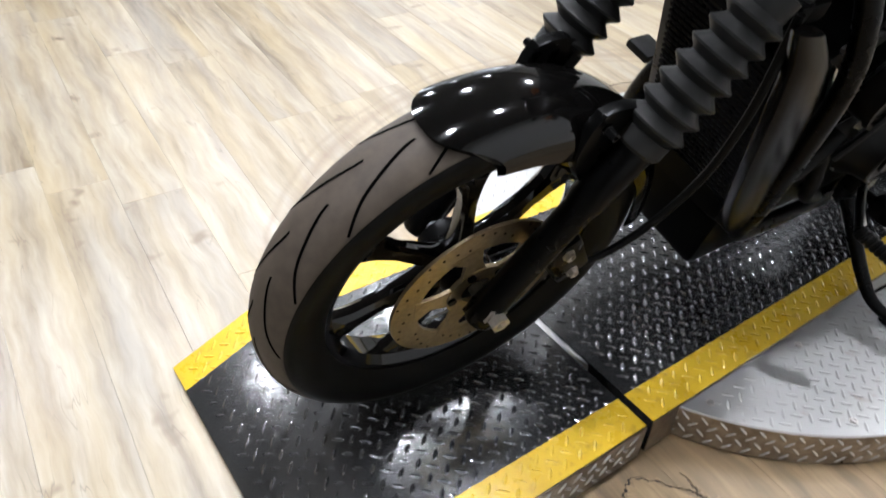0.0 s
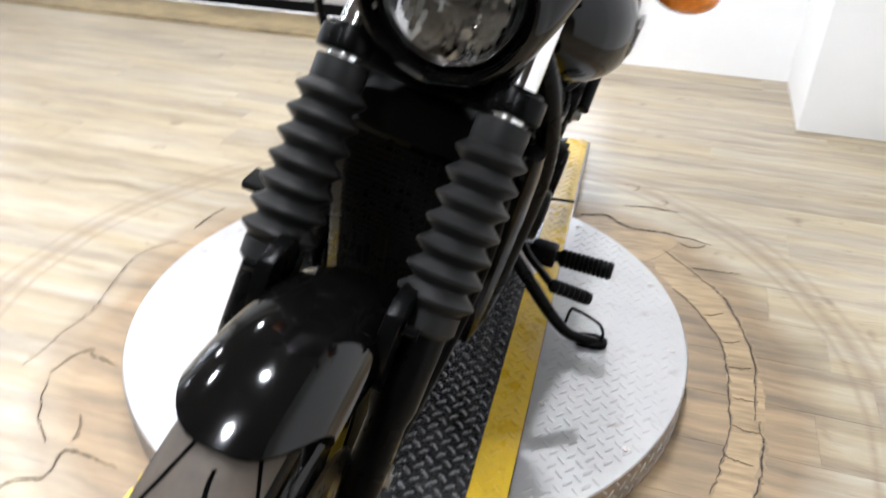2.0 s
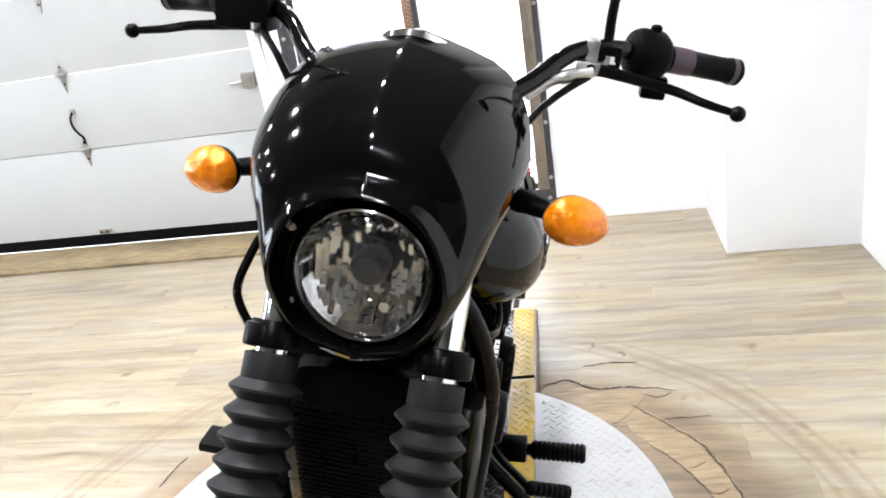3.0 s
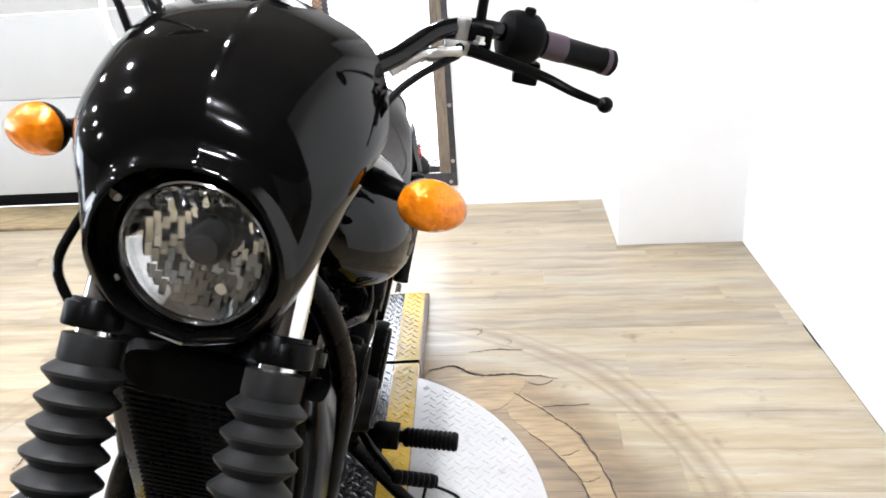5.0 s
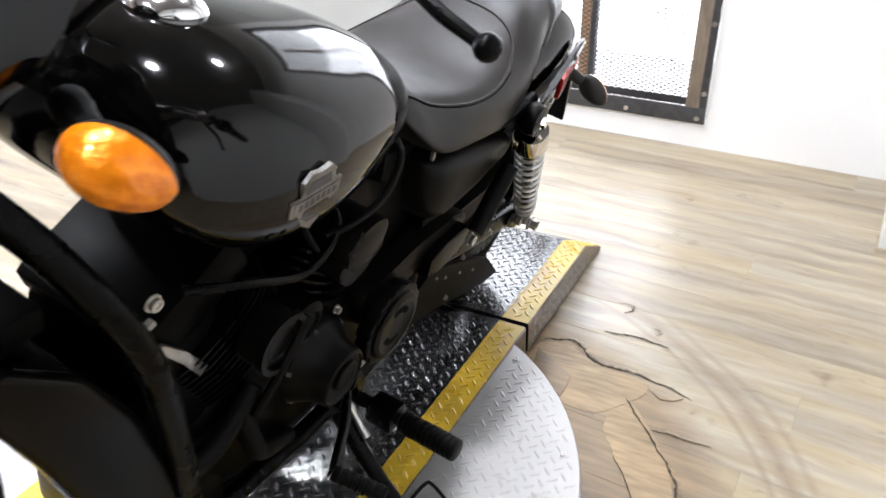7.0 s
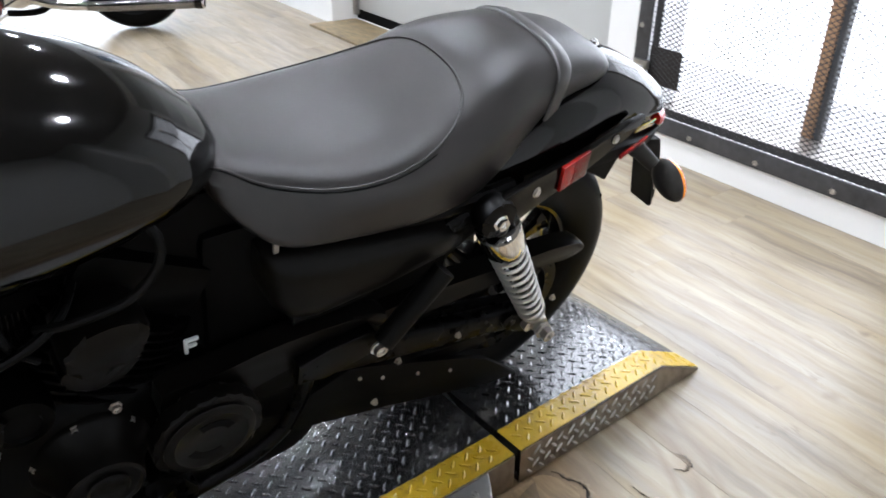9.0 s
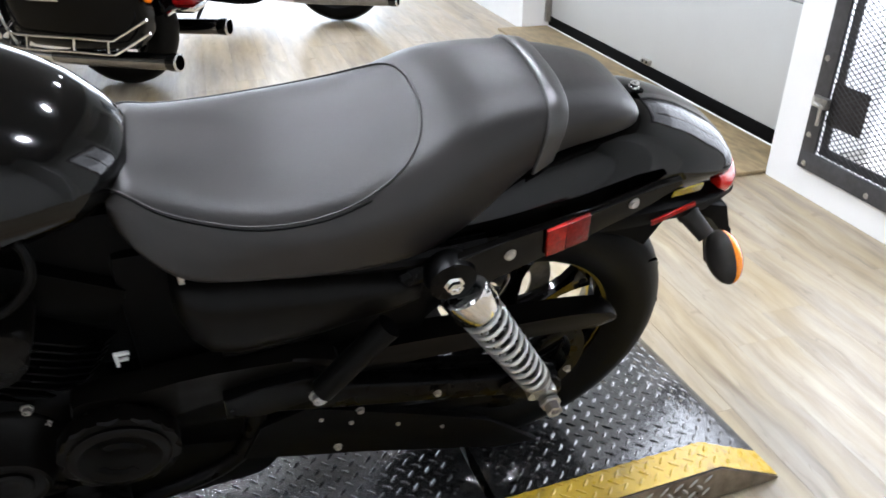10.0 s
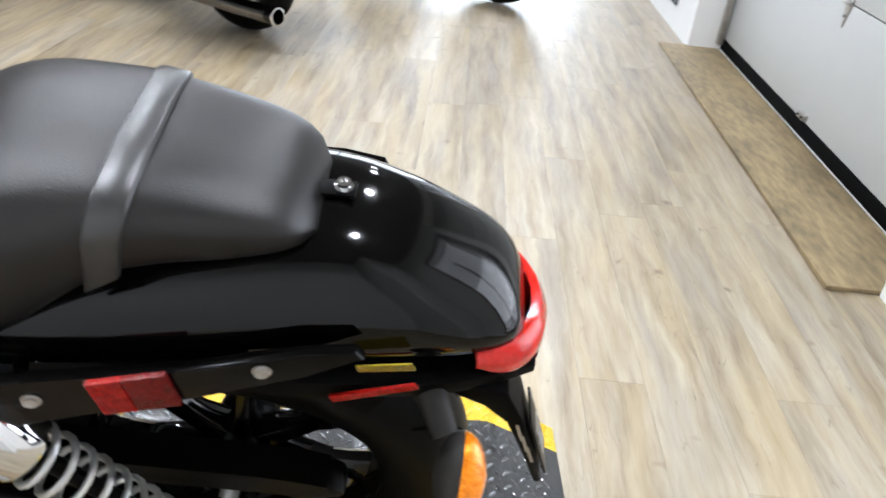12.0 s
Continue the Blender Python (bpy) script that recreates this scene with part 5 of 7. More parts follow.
def tail():
    top = [(-0.316, 0.645), (-0.308, 0.660), (-0.286, 0.684), (-0.25, 0.707), (-0.20, 0.731), (-0.14, 0.747), (-0.06, 0.745), (0.02, 0.732), (0.10, 0.715), (0.18, 0.70)]
    wid = [(-0.316, 0.045), (-0.308, 0.060), (-0.286, 0.077), (-0.25, 0.089), (-0.20, 0.101), (-0.12, 0.114), (0.0, 0.126), (0.10, 0.132), (0.18, 0.130)]
    low = [(-0.316, 0.630), (-0.29, 0.638), (-0.26, 0.640), (-0.18, 0.645), (-0.10, 0.653), (0.0, 0.650), (0.10, 0.640), (0.18, 0.632)]
    rings = []
    for i in range(45):
        x = -0.316 + 0.496 * i / 44
        t, lo, w = curve1(top, x), curve1(low, x), curve1(wid, x)
        rings.append([(x, y, q) for y, q in oval(w, 0.006, t - lo, lo, 44, 2.2, 2.45)])
    f = part("rear_mudguard", loft(rings), GLOSS, bike, "gloss black tail mudguard", None, 50)
    # inner guard over the tyre
    rings = []
    for i in range(25):
        a = radians(54 + (148 - 54) * i / 24)
        ring = []
        for r, y in ((0.335, -0.085), (0.345, -0.05), (0.348, 0.0), (0.345, 0.05), (0.335, 0.085), (0.29, 0.092), (0.287, 0.088), (0.33, 0.08), (0.34, 0.045), (0.343, 0), (0.34, -0.045), (0.33, -0.08), (0.287, -0.088), (0.29, -0.092)):
            ring.append(AXLE_R + Vector((-r * math.cos(a), y, r * math.sin(a))))
        rings.append(ring)
    part("inner_mudguard", loft(rings), PLASTIC, f, "black plastic inner guard")
    # rear lamp wraps round the tip, deepest in the middle
    rings = []
    for k in range(29):
        a = radians(-82 + 164 * k / 28)
        o = Vector((-math.cos(a) * 0.085, math.sin(a) * 0.090, 0))
        c = Vector((-0.260, 0, 0))
        z0, z1 = 0.574 + 0.054 * (1 - math.cos(a)), 0.628 + 0.014 * (1 - math.cos(a))
        lift = lambda f, z: c + o * f + Vector((0, 0, z))
        rings.append([lift(0.80, z0), lift(0.98, z0), lift(1.02, z0 * 0.7 + z1 * 0.3), lift(1.0, z0 * 0.3 + z1 * 0.7), lift(0.90, z1), lift(0.78, z1)])
    part("rear_lamp", loft(rings), RED, f, "red wrap-round rear lamp", None, 60)
    for s in (1, -1):
        part("side_sticker", slab([(-0.026, -0.008), (0.024, -0.009), (0.026, 0.006), (-0.022, 0.009)], 0, 0.002, Matrix(((1, 0, 0, -0.190), (0.12 * s, 0.3 * s, s, s * 0.1175), (0, 1, 0, 0.655), (0, 0, 0, 1)))), AMBER_REFLECT, f, "small yellow reflective sticker")
    # lower tray
    rings = []
    for i in range(19):
        x = -0.335 + 0.42 * i / 18
        w = curve1([(-0.335, 0.055), (-0.28, 0.082), (-0.2, 0.108), (-0.1, 0.126), (0.085, 0.13)], x)
        z0 = curve1([(-0.335, 0.572), (-0.25, 0.575), (-0.15, 0.592), (0.085, 0.61)], x)
        z1 = curve1([(-0.335, 0.592), (-0.25, 0.606), (-0.15, 0.63), (0.085, 0.65)], x)
        rings.append([(x, y, z) for y, z in oval(w, (z1 - z0) * 0.5, (z1 - z0) * 0.5, (z0 + z1) / 2, 24, 5, 5)])
    tray = part("tail_tray", loft(rings), PLASTIC, f, "black plastic tail tray")
    for s in (1, -1):
        ob = part("side_rail", slab([(0.185, 0.594), (0.20, 0.63), (0.17, 0.662), (0.10, 0.667), (-0.02, 0.671), (-0.12, 0.688), (-0.165, 0.686), (-0.172, 0.674), (-0.12, 0.655), (-0.02, 0.630), (0.08, 0.616), (0.13, 0.598)], 0, 0.012,
                                    Matrix(((1, 0, 0, 0), (0.16 * s, 0, s * 1.0, s * 0.143), (0, 1, 0, 0), (0, 0, 0, 1))), 0.004), RAIL, f, "gloss black tail side rail")
        face = lambda x, z, off: Matrix(((1, 0, 0, x), (0.16 * s, 0, s, s * (0.155 + off) + 0.16 * s * x), (0, 1, 0, z), (0, 0, 0, 1)))
        for x, z in ((0.098, 0.642), (-0.088, 0.668)):
            part("rail_bolt", bolt(0.0062, 0.004, face(x, z, 0.0), hexa=False), STEEL, ob)
        rm = face(0.014, 0.650, 0.0) @ Matrix.Rotation(radians(-7), 4, "Z")
        part("red_reflector", slab([(-0.031, -0.023), (0.0045, -0.023), (0.0045, 0.023), (-0.031, 0.023)], 0, 0.007, rm, 0.002), DARK_REFLECT, ob, "dark red half of a square reflector")
        part("red_reflector", slab([(0.005, -0.023), (0.033, -0.023), (0.033, 0.023), (0.005, 0.023)], 0, 0.007, rm, 0.002), REFLECT, ob, "brighter red half of a square reflector")
        part("tray_reflector", slab([(-0.048, -0.003), (0.030, -0.006), (0.032, 0.004), (-0.045, 0.005)], 0, 0.004, face(-0.172, 0.613, -0.010) @ Matrix.Rotation(radians(-8), 4, "Z"), 0.001), REFLECT, tray, "slim red side reflector")
        indicator((-0.225, 0.075 * s, 0.588), (-0.265, 0.158 * s, 0.545), (-1, 0.05 * s, -0.05), "rear indicator with an orange lens", f)
    # number plate bracket
    pts = [(-0.27, 0.585), (-0.310, 0.575), (-0.330, 0.53), (-0.372, 0.400), (-0.364, 0.397), (-0.318, 0.525), (-0.29, 0.555), (-0.25, 0.57)]
    br = part("plate_bracket", side_plate(pts, 0.030, 0.084, 0.003), PLASTIC, f, "black number plate bracket")
    plm = Matrix.Translation((-0.356, 0, 0.465)) @ Matrix.Rotation(radians(18), 4, "Y")
    part("plate_holder", box(-0.003, 0.0, 0.034, 0.080, -0.055, 0.055, 0.001, None, plm), BLACK, br)
    for z in (-0.03, -0.01, 0.012):
        part("plate_slot", box(-0.0042, -0.0032, 0.044, 0.070, z, z + 0.006, 0, None, plm), DULL, br)
    for k in range(3):
        part("side_slot", box(-0.0015, 0.0015, 0.0842, 0.0850, -0.016, 0.016, 0, None, Matrix.Translation((-0.331 - 0.009 * k, 0, 0.505 - 0.022 * k)) @ Matrix.Rotation(radians(18), 4, "Y")), DULL, br)
    part("plate_lamp", box(-0.345, -0.328, -0.02, 0.02, 0.545, 0.585, 0.005), PLASTIC, br)


tail()


def shock(s):
    a, b = Vector((0.178, 0.172 * s, 0.628)), Vector((-0.018, 0.160 * s, 0.300))
    m = frame_to(a, b)
    L = (b - a).length
    body = lathe([(0.010, 0.0), (0.017, 0.02), (0.017, 0.09), (0.014, 0.1), (0.009, 0.11), (0.009, L - 0.02)], 20, m)
    p = part("shock_absorber", body, BLACK, bike, "chrome-sprung rear shock absorber")
    eye = lathe([(0.012, -0.016), (0.030, -0.014), (0.034, 0.0), (0.030, 0.016), (0.012, 0.018)], 28, Matrix.Translation(a) @ LEFTWARD)
    part("top_eye", eye, BLACK, p)
    part("top_bolt", bolt(0.010, 0.010, Matrix.Translation(a + Vector((0, 0.018 * s, 0))) @ (LEFTWARD if s > 0 else Matrix.Rotation(radians(90), 4, "X"))), CHROME, p, "bright top bolt")
    part("spring_cover", lathe([(0.026, 0.034), (0.0335, 0.036), (0.0345, 0.042), (0.0345, 0.083), (0.032, 0.088), (0.024, 0.088)], 28, m), CHROME, p, "chrome spring cup")
    turns = 10
    pts = []
    z0, z1 = 0.092, L - 0.055
    for i in range(turns * 16 + 1):
        t = i / (turns * 16)
        q = 2 * math.pi * turns * t
        r = 0.0285 - 0.006 * t
        pts.append(m @ Vector((r * math.cos(q), r * math.sin(q), z0 + (z1 - z0) * t)))
    part("spring", tube(pts, 0.0037, 8, 1, False), SPRING, p, "chrome coil spring")
    part("lower_seat", lathe([(0.012, L - 0.058), (0.026, L - 0.055), (0.022, L - 0.035), (0.013, L - 0.022)], 24, m), STEEL, p)
    part("bottom_eye", lathe([(0.006, -0.014), (0.017, -0.012), (0.019, 0.0), (0.017, 0.012), (0.006, 0.014)], 20, Matrix.Translation(b) @ LEFTWARD), STEEL, p)
    part("bottom_nut", bolt(0.0135, 0.022, Matrix.Translation(Vector((-0.022, 0.176 * s, 0.290))) @ (LEFTWARD if s > 0 else Matrix.Rotation(radians(90), 4, "X"))), DULL, p, "dull hexagon nut")


for s in (1, -1):
    shock(s)


def rear_wheel():
    m = Matrix.Translation(AXLE_R) @ LEFTWARD
    w = cast_wheel("rear_wheel", m, 0.192, 0.062, 7, 0.1, "black cast rear wheel", bike)
    part("tyre", ringbody(tyre_section(0.296, 0.186, 0.071), 96, m), RUBBER, w, "wide black rear tyre")
    for g in tread_grooves(0.296, 0.071, 15, m):
        part("tyre_groove", g, GROOVE, w)
    part("pulley", ringbody([(0.092, 0.070), (0.118, 0.070), (0.118, 0.098), (0.092, 0.098)], 60, m), BLACK, w, "black belt pulley")
    for k in range(5):
        part("pulley_spoke", box(0.03, 0.096, -0.013, 0.013, 0.075, 0.09, 0.003, None, m @ Matrix.Rotation(2 * math.pi * k / 5, 4, "Z")), BLACK, w)
    brake_disc(Matrix.Translation(AXLE_R) @ Matrix.Rotation(radians(90), 4, "X"), 0.075, 0.13, w, REAR_ROTOR)
    part("axle", lathe([(0.012, -0.17), (0.012, 0.165)], 16, m), DULL, w)


rear_wheel()


def swingarm():
    for s in (1, -1):
        rings = []
        for x, z, h in ((0.43, 0.405, 0.03), (0.30, 0.37, 0.027), (0.12, 0.325, 0.024), (0.0, 0.298, 0.026), (-0.05, 0.287, 0.022)):
            rings.append([(x, 0.128 * s + q, z + r) for q, r in oval(0.016, h, h, 0, 16, 5, 5)])
        a = part("swingarm", loft(rings), BLACK, bike, "black swingarm")
        part("axle_plate", side_plate(rounded([(-0.055, 0.275), (-0.04, 0.315), (0.03, 0.335), (0.06, 0.32), (0.03, 0.285), (-0.03, 0.265)], 3), s * 0.1445, s * 0.152, 0.002), BLACK, a)
    # upper belt guard with a pale curved end
    up = [(0.36, 0.425), (0.30, 0.437), (0.18, 0.437), (0.05, 0.43), (-0.06, 0.425), (-0.13, 0.412), (-0.150, 0.395), (-0.13, 0.382), (-0.05, 0.388), (0.05, 0.392), (0.18, 0.393), (0.34, 0.385)]
    part("belt_guard", side_plate(rounded(up, 3), 0.078, 0.118, 0.010), COVER, bike, "black plastic upper belt guard")
    lo = [(0.55, 0.36), (0.40, 0.33), (0.30, 0.285), (0.15, 0.262), (0.05, 0.25), (0.045, 0.225), (0.16, 0.232), (0.32, 0.24), (0.46, 0.27), (0.56, 0.30)]
    part("belt", side_plate(lo, 0.094, 0.112, 0.002), RUBBER, bike, "toothed rubber drive belt")
    part("upper_belt", side_plate([(0.58, 0.43), (0.02, 0.417), (0.02, 0.410), (0.58, 0.423)], 0.082, 0.106), RUBBER, bike)
    gd = [(0.46, 0.25), (0.43, 0.32), (0.36, 0.345), (0.27, 0.305), (0.14, 0.245), (0.05, 0.195), (-0.055, 0.092), (0.02, 0.102), (0.14, 0.145), (0.28, 0.195), (0.38, 0.225)]
    g = part("lower_guard", side_plate(gd, 0.118, 0.130, 0.003), PLASTIC, bike, "black lower belt guard with small bolts")
    face = lambda x, z, y=0.130: Matrix.Translation((x, y, z)) @ LEFTWARD
    for x, z in ((0.34, 0.310), (0.294, 0.285), (0.218, 0.252), (0.14, 0.215)):
        part("guard_bolt", bolt(0.0028, 0.003, face(x, z), hexa=False), DULL, g)
    for x, z in ((0.285, 0.345), (0.165, 0.345), (-0.055, 0.335), (0.32, 0.26)):
        part("arm_bolt", bolt(0.0050, 0.006, face(x, z, 0.150)), DULL, g)
    # added dark plate: hides the bright platform seen below the drive pulley
    part("pulley_gap_plate", side_plate(rounded([(0.62, 0.170), (0.53, 0.168), (0.445, 0.170), (0.405, 0.215), (0.41, 0.29), (0.45, 0.33), (0.62, 0.335)], 3), 0.090, 0.112, 0.004), ENGINE, bike, "black filler plate below the drive pulley")
    web = [(0.34, 0.395), (0.26, 0.40), (0.10, 0.355), (0.0, 0.33), (0.0, 0.30), (0.14, 0.30), (0.32, 0.345)]
    part("arm_web", side_plate(web, 0.1, 0.114, 0.003), BLACK, bike)


swingarm()


def side_panels():
    for s in (1, -1):
        rings = []
        for x, z0, z1, w in ((0.200, 0.566, 0.594, 0.055), (0.207, 0.556, 0.604, 0.068), (0.235, 0.549, 0.612, 0.074), (0.333, 0.525, 0.627, 0.076), (0.44, 0.513, 0.645, 0.077), (0.472, 0.522, 0.648, 0.074), (0.492, 0.545, 0.647, 0.066), (0.506, 0.585, 0.642, 0.048)):
            rings.append([(x, s * 0.085 + y, z) for y, z in oval(w, (z1 - z0) * 0.62, (z1 - z0) * 0.38, z1 - (z1 - z0) * 0.38, 36, 4.0, 2.8)])
        part("side_cover", loft(rings), COVER, bike, "rounded black plastic side cover", None, 60)
        part("seat_rail", tube([(0.47, 0.10 * s, 0.655), (0.42, 0.12 * s, 0.645), (0.25, 0.14 * s, 0.635), (0.12, 0.14 * s, 0.64)], 0.013, 10), BLACK, bike)
        part("rear_frame_tube", tube([(0.46, 0.115 * s, 0.50), (0.35, 0.125 * s, 0.52), (0.22, 0.14 * s, 0.60), (0.165, 0.145 * s, 0.635)], 0.014, 10), BLACK, bike)
        # pillion foot peg, folded up
        pg = part("pillion_bracket", side_plate([(0.47, 0.41), (0.42, 0.40), (0.345, 0.415), (0.325, 0.44), (0.35, 0.465), (0.42, 0.46), (0.47, 0.45)], s * 0.145, s * 0.165, 0.004), BLACK, bike)
        part("pillion_peg", tube([(0.345, 0.182 * s, 0.455), (0.255, 0.180 * s, 0.560)], (0.017, 0.018), 16, smooth=False), RUBBER, pg, "folded rubber pillion peg")
        part("peg_pivot", bolt(0.010, 0.012, Matrix.Translation((0.348, 0.175 * s, 0.439)) @ (LEFTWARD if s > 0 else Matrix.Rotation(radians(90), 4, "X")), hexa=False), STEEL, pg)


side_panels()


def engine():
    rings = []
    for x, w, z0, z1 in ((0.50, 0.07, 0.30, 0.40), (0.53, 0.11, 0.26, 0.44), (0.62, 0.125, 0.235, 0.475), (0.75, 0.13, 0.225, 0.50), (0.88, 0.125, 0.225, 0.49), (0.96, 0.105, 0.24, 0.44), (0.99, 0.07, 0.27, 0.38)):
        rings.append([(x, y, z) for y, z in oval(w, (z1 - z0) / 2, (z1 - z0) / 2, (z0 + z1) / 2, 32, 5, 5)])
    c = part("crankcase", loft(rings), ENGINE, bike, "black engine crankcase")
    # left-hand covers
    y = lambda yy: Matrix.Translation((0, yy, 0)) @ LEFTWARD

    def cover(name, x, z, r, y0, y1, mat=ENGINE, lab="", prof=None):
        prof = prof or [(r, 0), (r, (y1 - y0) * 0.7), (r * 0.92, (y1 - y0) * 0.92), (r * 0.6, y1 - y0), (r * 0.55, (y1 - y0) * 0.93), (0.004, (y1 - y0) * 0.93)]
        return part(name, lathe(prof, 40, Matrix.Translation((x, y0, z)) @ LEFTWARD), mat, c, lab)

    cover("stator_cover", 0.738, 0.390, 0.072, 0.11, 0.185, COVER, "round black alternator cover with a stepped cone",
          [(0.074, 0.0), (0.074, 0.016), (0.070, 0.022), (0.054, 0.046), (0.050, 0.066), (0.048, 0.073), (0.044, 0.075), (0.041, 0.071), (0.004, 0.071)])
    for k in range(6):
        a = radians(20 + 60 * k)
        part("cover_bolt", bolt(0.0045, 0.006, Matrix.Translation((0.738 + 0.068 * math.cos(a), 0.128, 0.390 + 0.068 * math.sin(a))) @ LEFTWARD), DULL, c)
    part("pump_strap", tube([(0.814, 0.158, 0.556), (0.850, 0.160, 0.512), (0.874, 0.158, 0.478), (0.900, 0.152, 0.431)], 0.0065, 8), COVER, c, "flat black strap beside the pump")
    part("lower_hose", tube([(0.905, 0.135, 0.43), (0.895, 0.150, 0.37), (0.872, 0.148, 0.325), (0.80, 0.140, 0.285)], 0.013, 12), RUBBER, c, "black coolant hose")
    cover("inspection_plug", 0.735, 0.393, 0.026, 0.180, 0.188, COVER)
    cover("water_pump", 0.862, 0.537, 0.042, 0.115, 0.155, COVER, lab="round black pump cover with a raised rim")
    ringbody_m = Matrix.Translation((0.862, 0.150, 0.537)) @ LEFTWARD
    part("pump_rim", ringbody([(0.036, 0), (0.046, 0), (0.045, 0.010), (0.037, 0.010)], 32, ringbody_m), COVER, c)
    cover("pump_neck", 0.80, 0.52, 0.038, 0.10, 0.15)
    o = rounded([(0.605 + 0.074 * math.cos(radians(a)), 0.407 + 0.074 * math.sin(radians(a))) for a in range(0, 360, 30)], 3)
    pc = part("pulley_cover", side_plate(o, 0.156, 0.182, 0.008), COVER, c, "oval black sprocket cover with a slot")
    face = Matrix.Translation((0.605, 0.182, 0.407)) @ LEFTWARD
    part("cover_face", lathe([(0.062, 0.0), (0.062, 0.004), (0.058, 0.007), (0.050, 0.0075), (0.046, 0.005), (0.004, 0.005)], 36, face), COVER, pc)
    for a0 in (25, 205):
        arc = [radians(a0 + 13 * k) for k in range(8)]
        slot = [(0.036 * math.cos(a), 0.036 * math.sin(a)) for a in arc] + [(0.024 * math.cos(a), 0.024 * math.sin(a)) for a in arc[::-1]]
        part("cover_slot", slab(slot, 0.005, 0.0058, face), SEALR, pc)
    for x, z in ((0.69, 0.30), (0.70, 0.47), (0.835, 0.465), (0.865, 0.33), (0.80, 0.29), (0.64, 0.30)):
        part("case_bolt", bolt(0.006, 0.008, Matrix.Translation((x, 0.128, z)) @ LEFTWARD), DULL if z > 0.46 else ENGINE, c)
    # upper frame of the drive cover: a long arm back to the swingarm pivot
    arm = [(0.65, 0.472), (0.58, 0.478), (0.48, 0.488), (0.335, 0.476), (0.322, 0.440), (0.45, 0.434), (0.566, 0.410), (0.64, 0.40)]
    part("drive_cover_arm", side_plate(rounded(arm, 3), 0.108, 0.146, 0.010), COVER, c)
    # cylinders with fins
    for name, x, ang in (("front_cylinder", 0.855, 30), ("rear_cylinder", 0.735, -30)):
        m = Matrix.Translation((x, 0, 0.46)) @ Matrix.Rotation(radians(ang), 4, "Y")
        cy = part(name, lathe([(0.055, 0), (0.055, 0.15)], 28, m), ENGINE, bike, "black finned cylinder")
        for k in range(9):
            fin = rounded([(-0.082, -0.105), (0.075, -0.105), (0.085, 0), (0.075, 0.105), (-0.082, 0.105), (-0.09, 0)], 4)
            part("fin", slab(fin, 0, 0.004, m @ Matrix.Translation((0, 0, 0.02 + k * 0.014))), BLACK, cy)
        part("cylinder_head", box(-0.085, 0.085, -0.10, 0.10, 0.152, 0.225, 0.018, None, m), ENGINE, cy, "black cylinder head cover")
    # pale-edged horn cover on the left
    o = rounded([(0.745, 0.590), (0.735, 0.632), (0.69, 0.645), (0.655, 0.630), (0.66, 0.60), (0.70, 0.575)], 5)
    hc = part("horn_cover", side_plate(o, 0.09, 0.165, 0.012), COVER, bike, "rounded black side cover with bright trim")
    o2 = rounded([(0.752, 0.575), (0.74, 0.592), (0.69, 0.572), (0.668, 0.585), (0.675, 0.565), (0.72, 0.545)], 4)
    part("trim_strip", side_plate(o2, 0.11, 0.158, 0.006), COVER, hc)
    part("hose", tube([(0.652, 0.12, 0.752), (0.630, 0.140, 0.733), (0.634, 0.150, 0.70), (0.668, 0.152, 0.665), (0.725, 0.148, 0.652), (0.76, 0.13, 0.64)], 0.0055, 10), RUBBER, bike, "grey breather hose")
    part("wire_loom", tube([(0.985, 0.11, 0.675), (0.91, 0.14, 0.658), (0.828, 0.145, 0.622), (0.777, 0.145, 0.630), (0.735, 0.13, 0.648), (0.71, 0.09, 0.66)], 0.006, 10), BLACK, bike)
    part("plug_lead", tube([(0.80, 0.10, 0.69), (0.79, 0.135, 0.64), (0.765, 0.135, 0.60)], 0.005, 8), BLACK, bike)
    part("throttle_body", box(0.72, 0.88, -0.06, 0.06, 0.60, 0.71, 0.012), PLASTIC, bike)
    # letter-shaped bright bracket on the timing side
    for b in ((0.592, 0.597, 0.081, 0.086, 0.464, 0.490), (0.577, 0.592, 0.081, 0.086, 0.485, 0.490), (0.580, 0.592, 0.081, 0.086, 0.474, 0.478)):
        part("bracket_bar", box(*b, bevel=0.001), WHITE, c)
    part("clamp", box(0.487, 0.494, 0.128, 0.134, 0.645, 0.662, 0.001), DULL, c, "small bright cable clamp")
    part("shift_shaft", lathe([(0.010, 0), (0.010, 0.03)], 14, Matrix.Translation((0.64, 0.13, 0.33)) @ LEFTWARD), STEEL, c)
    # added dark plate that plugs the see-through gap near the swingarm pivot
    part("pivot_gap_plate", side_plate([(0.39, 0.445), (0.56, 0.43), (0.57, 0.32), (0.45, 0.29), (0.38, 0.345)], 0.098, 0.112, 0.003), PLASTIC, bike, "black filler plate by the swingarm pivot")
    # added filler block: keeps bright floor from showing through behind the radiator
    part("radiator_gap_block", box(0.905, 1.03, -0.10, 0.10, 0.40, 0.60, 0.03), PLASTIC, bike, "black filler block behind the radiator")
    part("battery_box", box(0.17, 0.57, -0.095, 0.095, 0.43, 0.665, 0.02), PLASTIC, bike, "black plastic battery box")
    part("frame_core", box(0.50, 0.66, -0.08, 0.08, 0.46, 0.72, 0.02), PLASTIC, bike)
    part("lower_cover", box(0.90, 1.045, -0.115, 0.115, 0.165, 0.31, 0.02), ENGINE, c)
    part("sump", box(0.60, 0.92, -0.09, 0.09, 0.165, 0.235, 0.02), ENGINE, c)


engine()


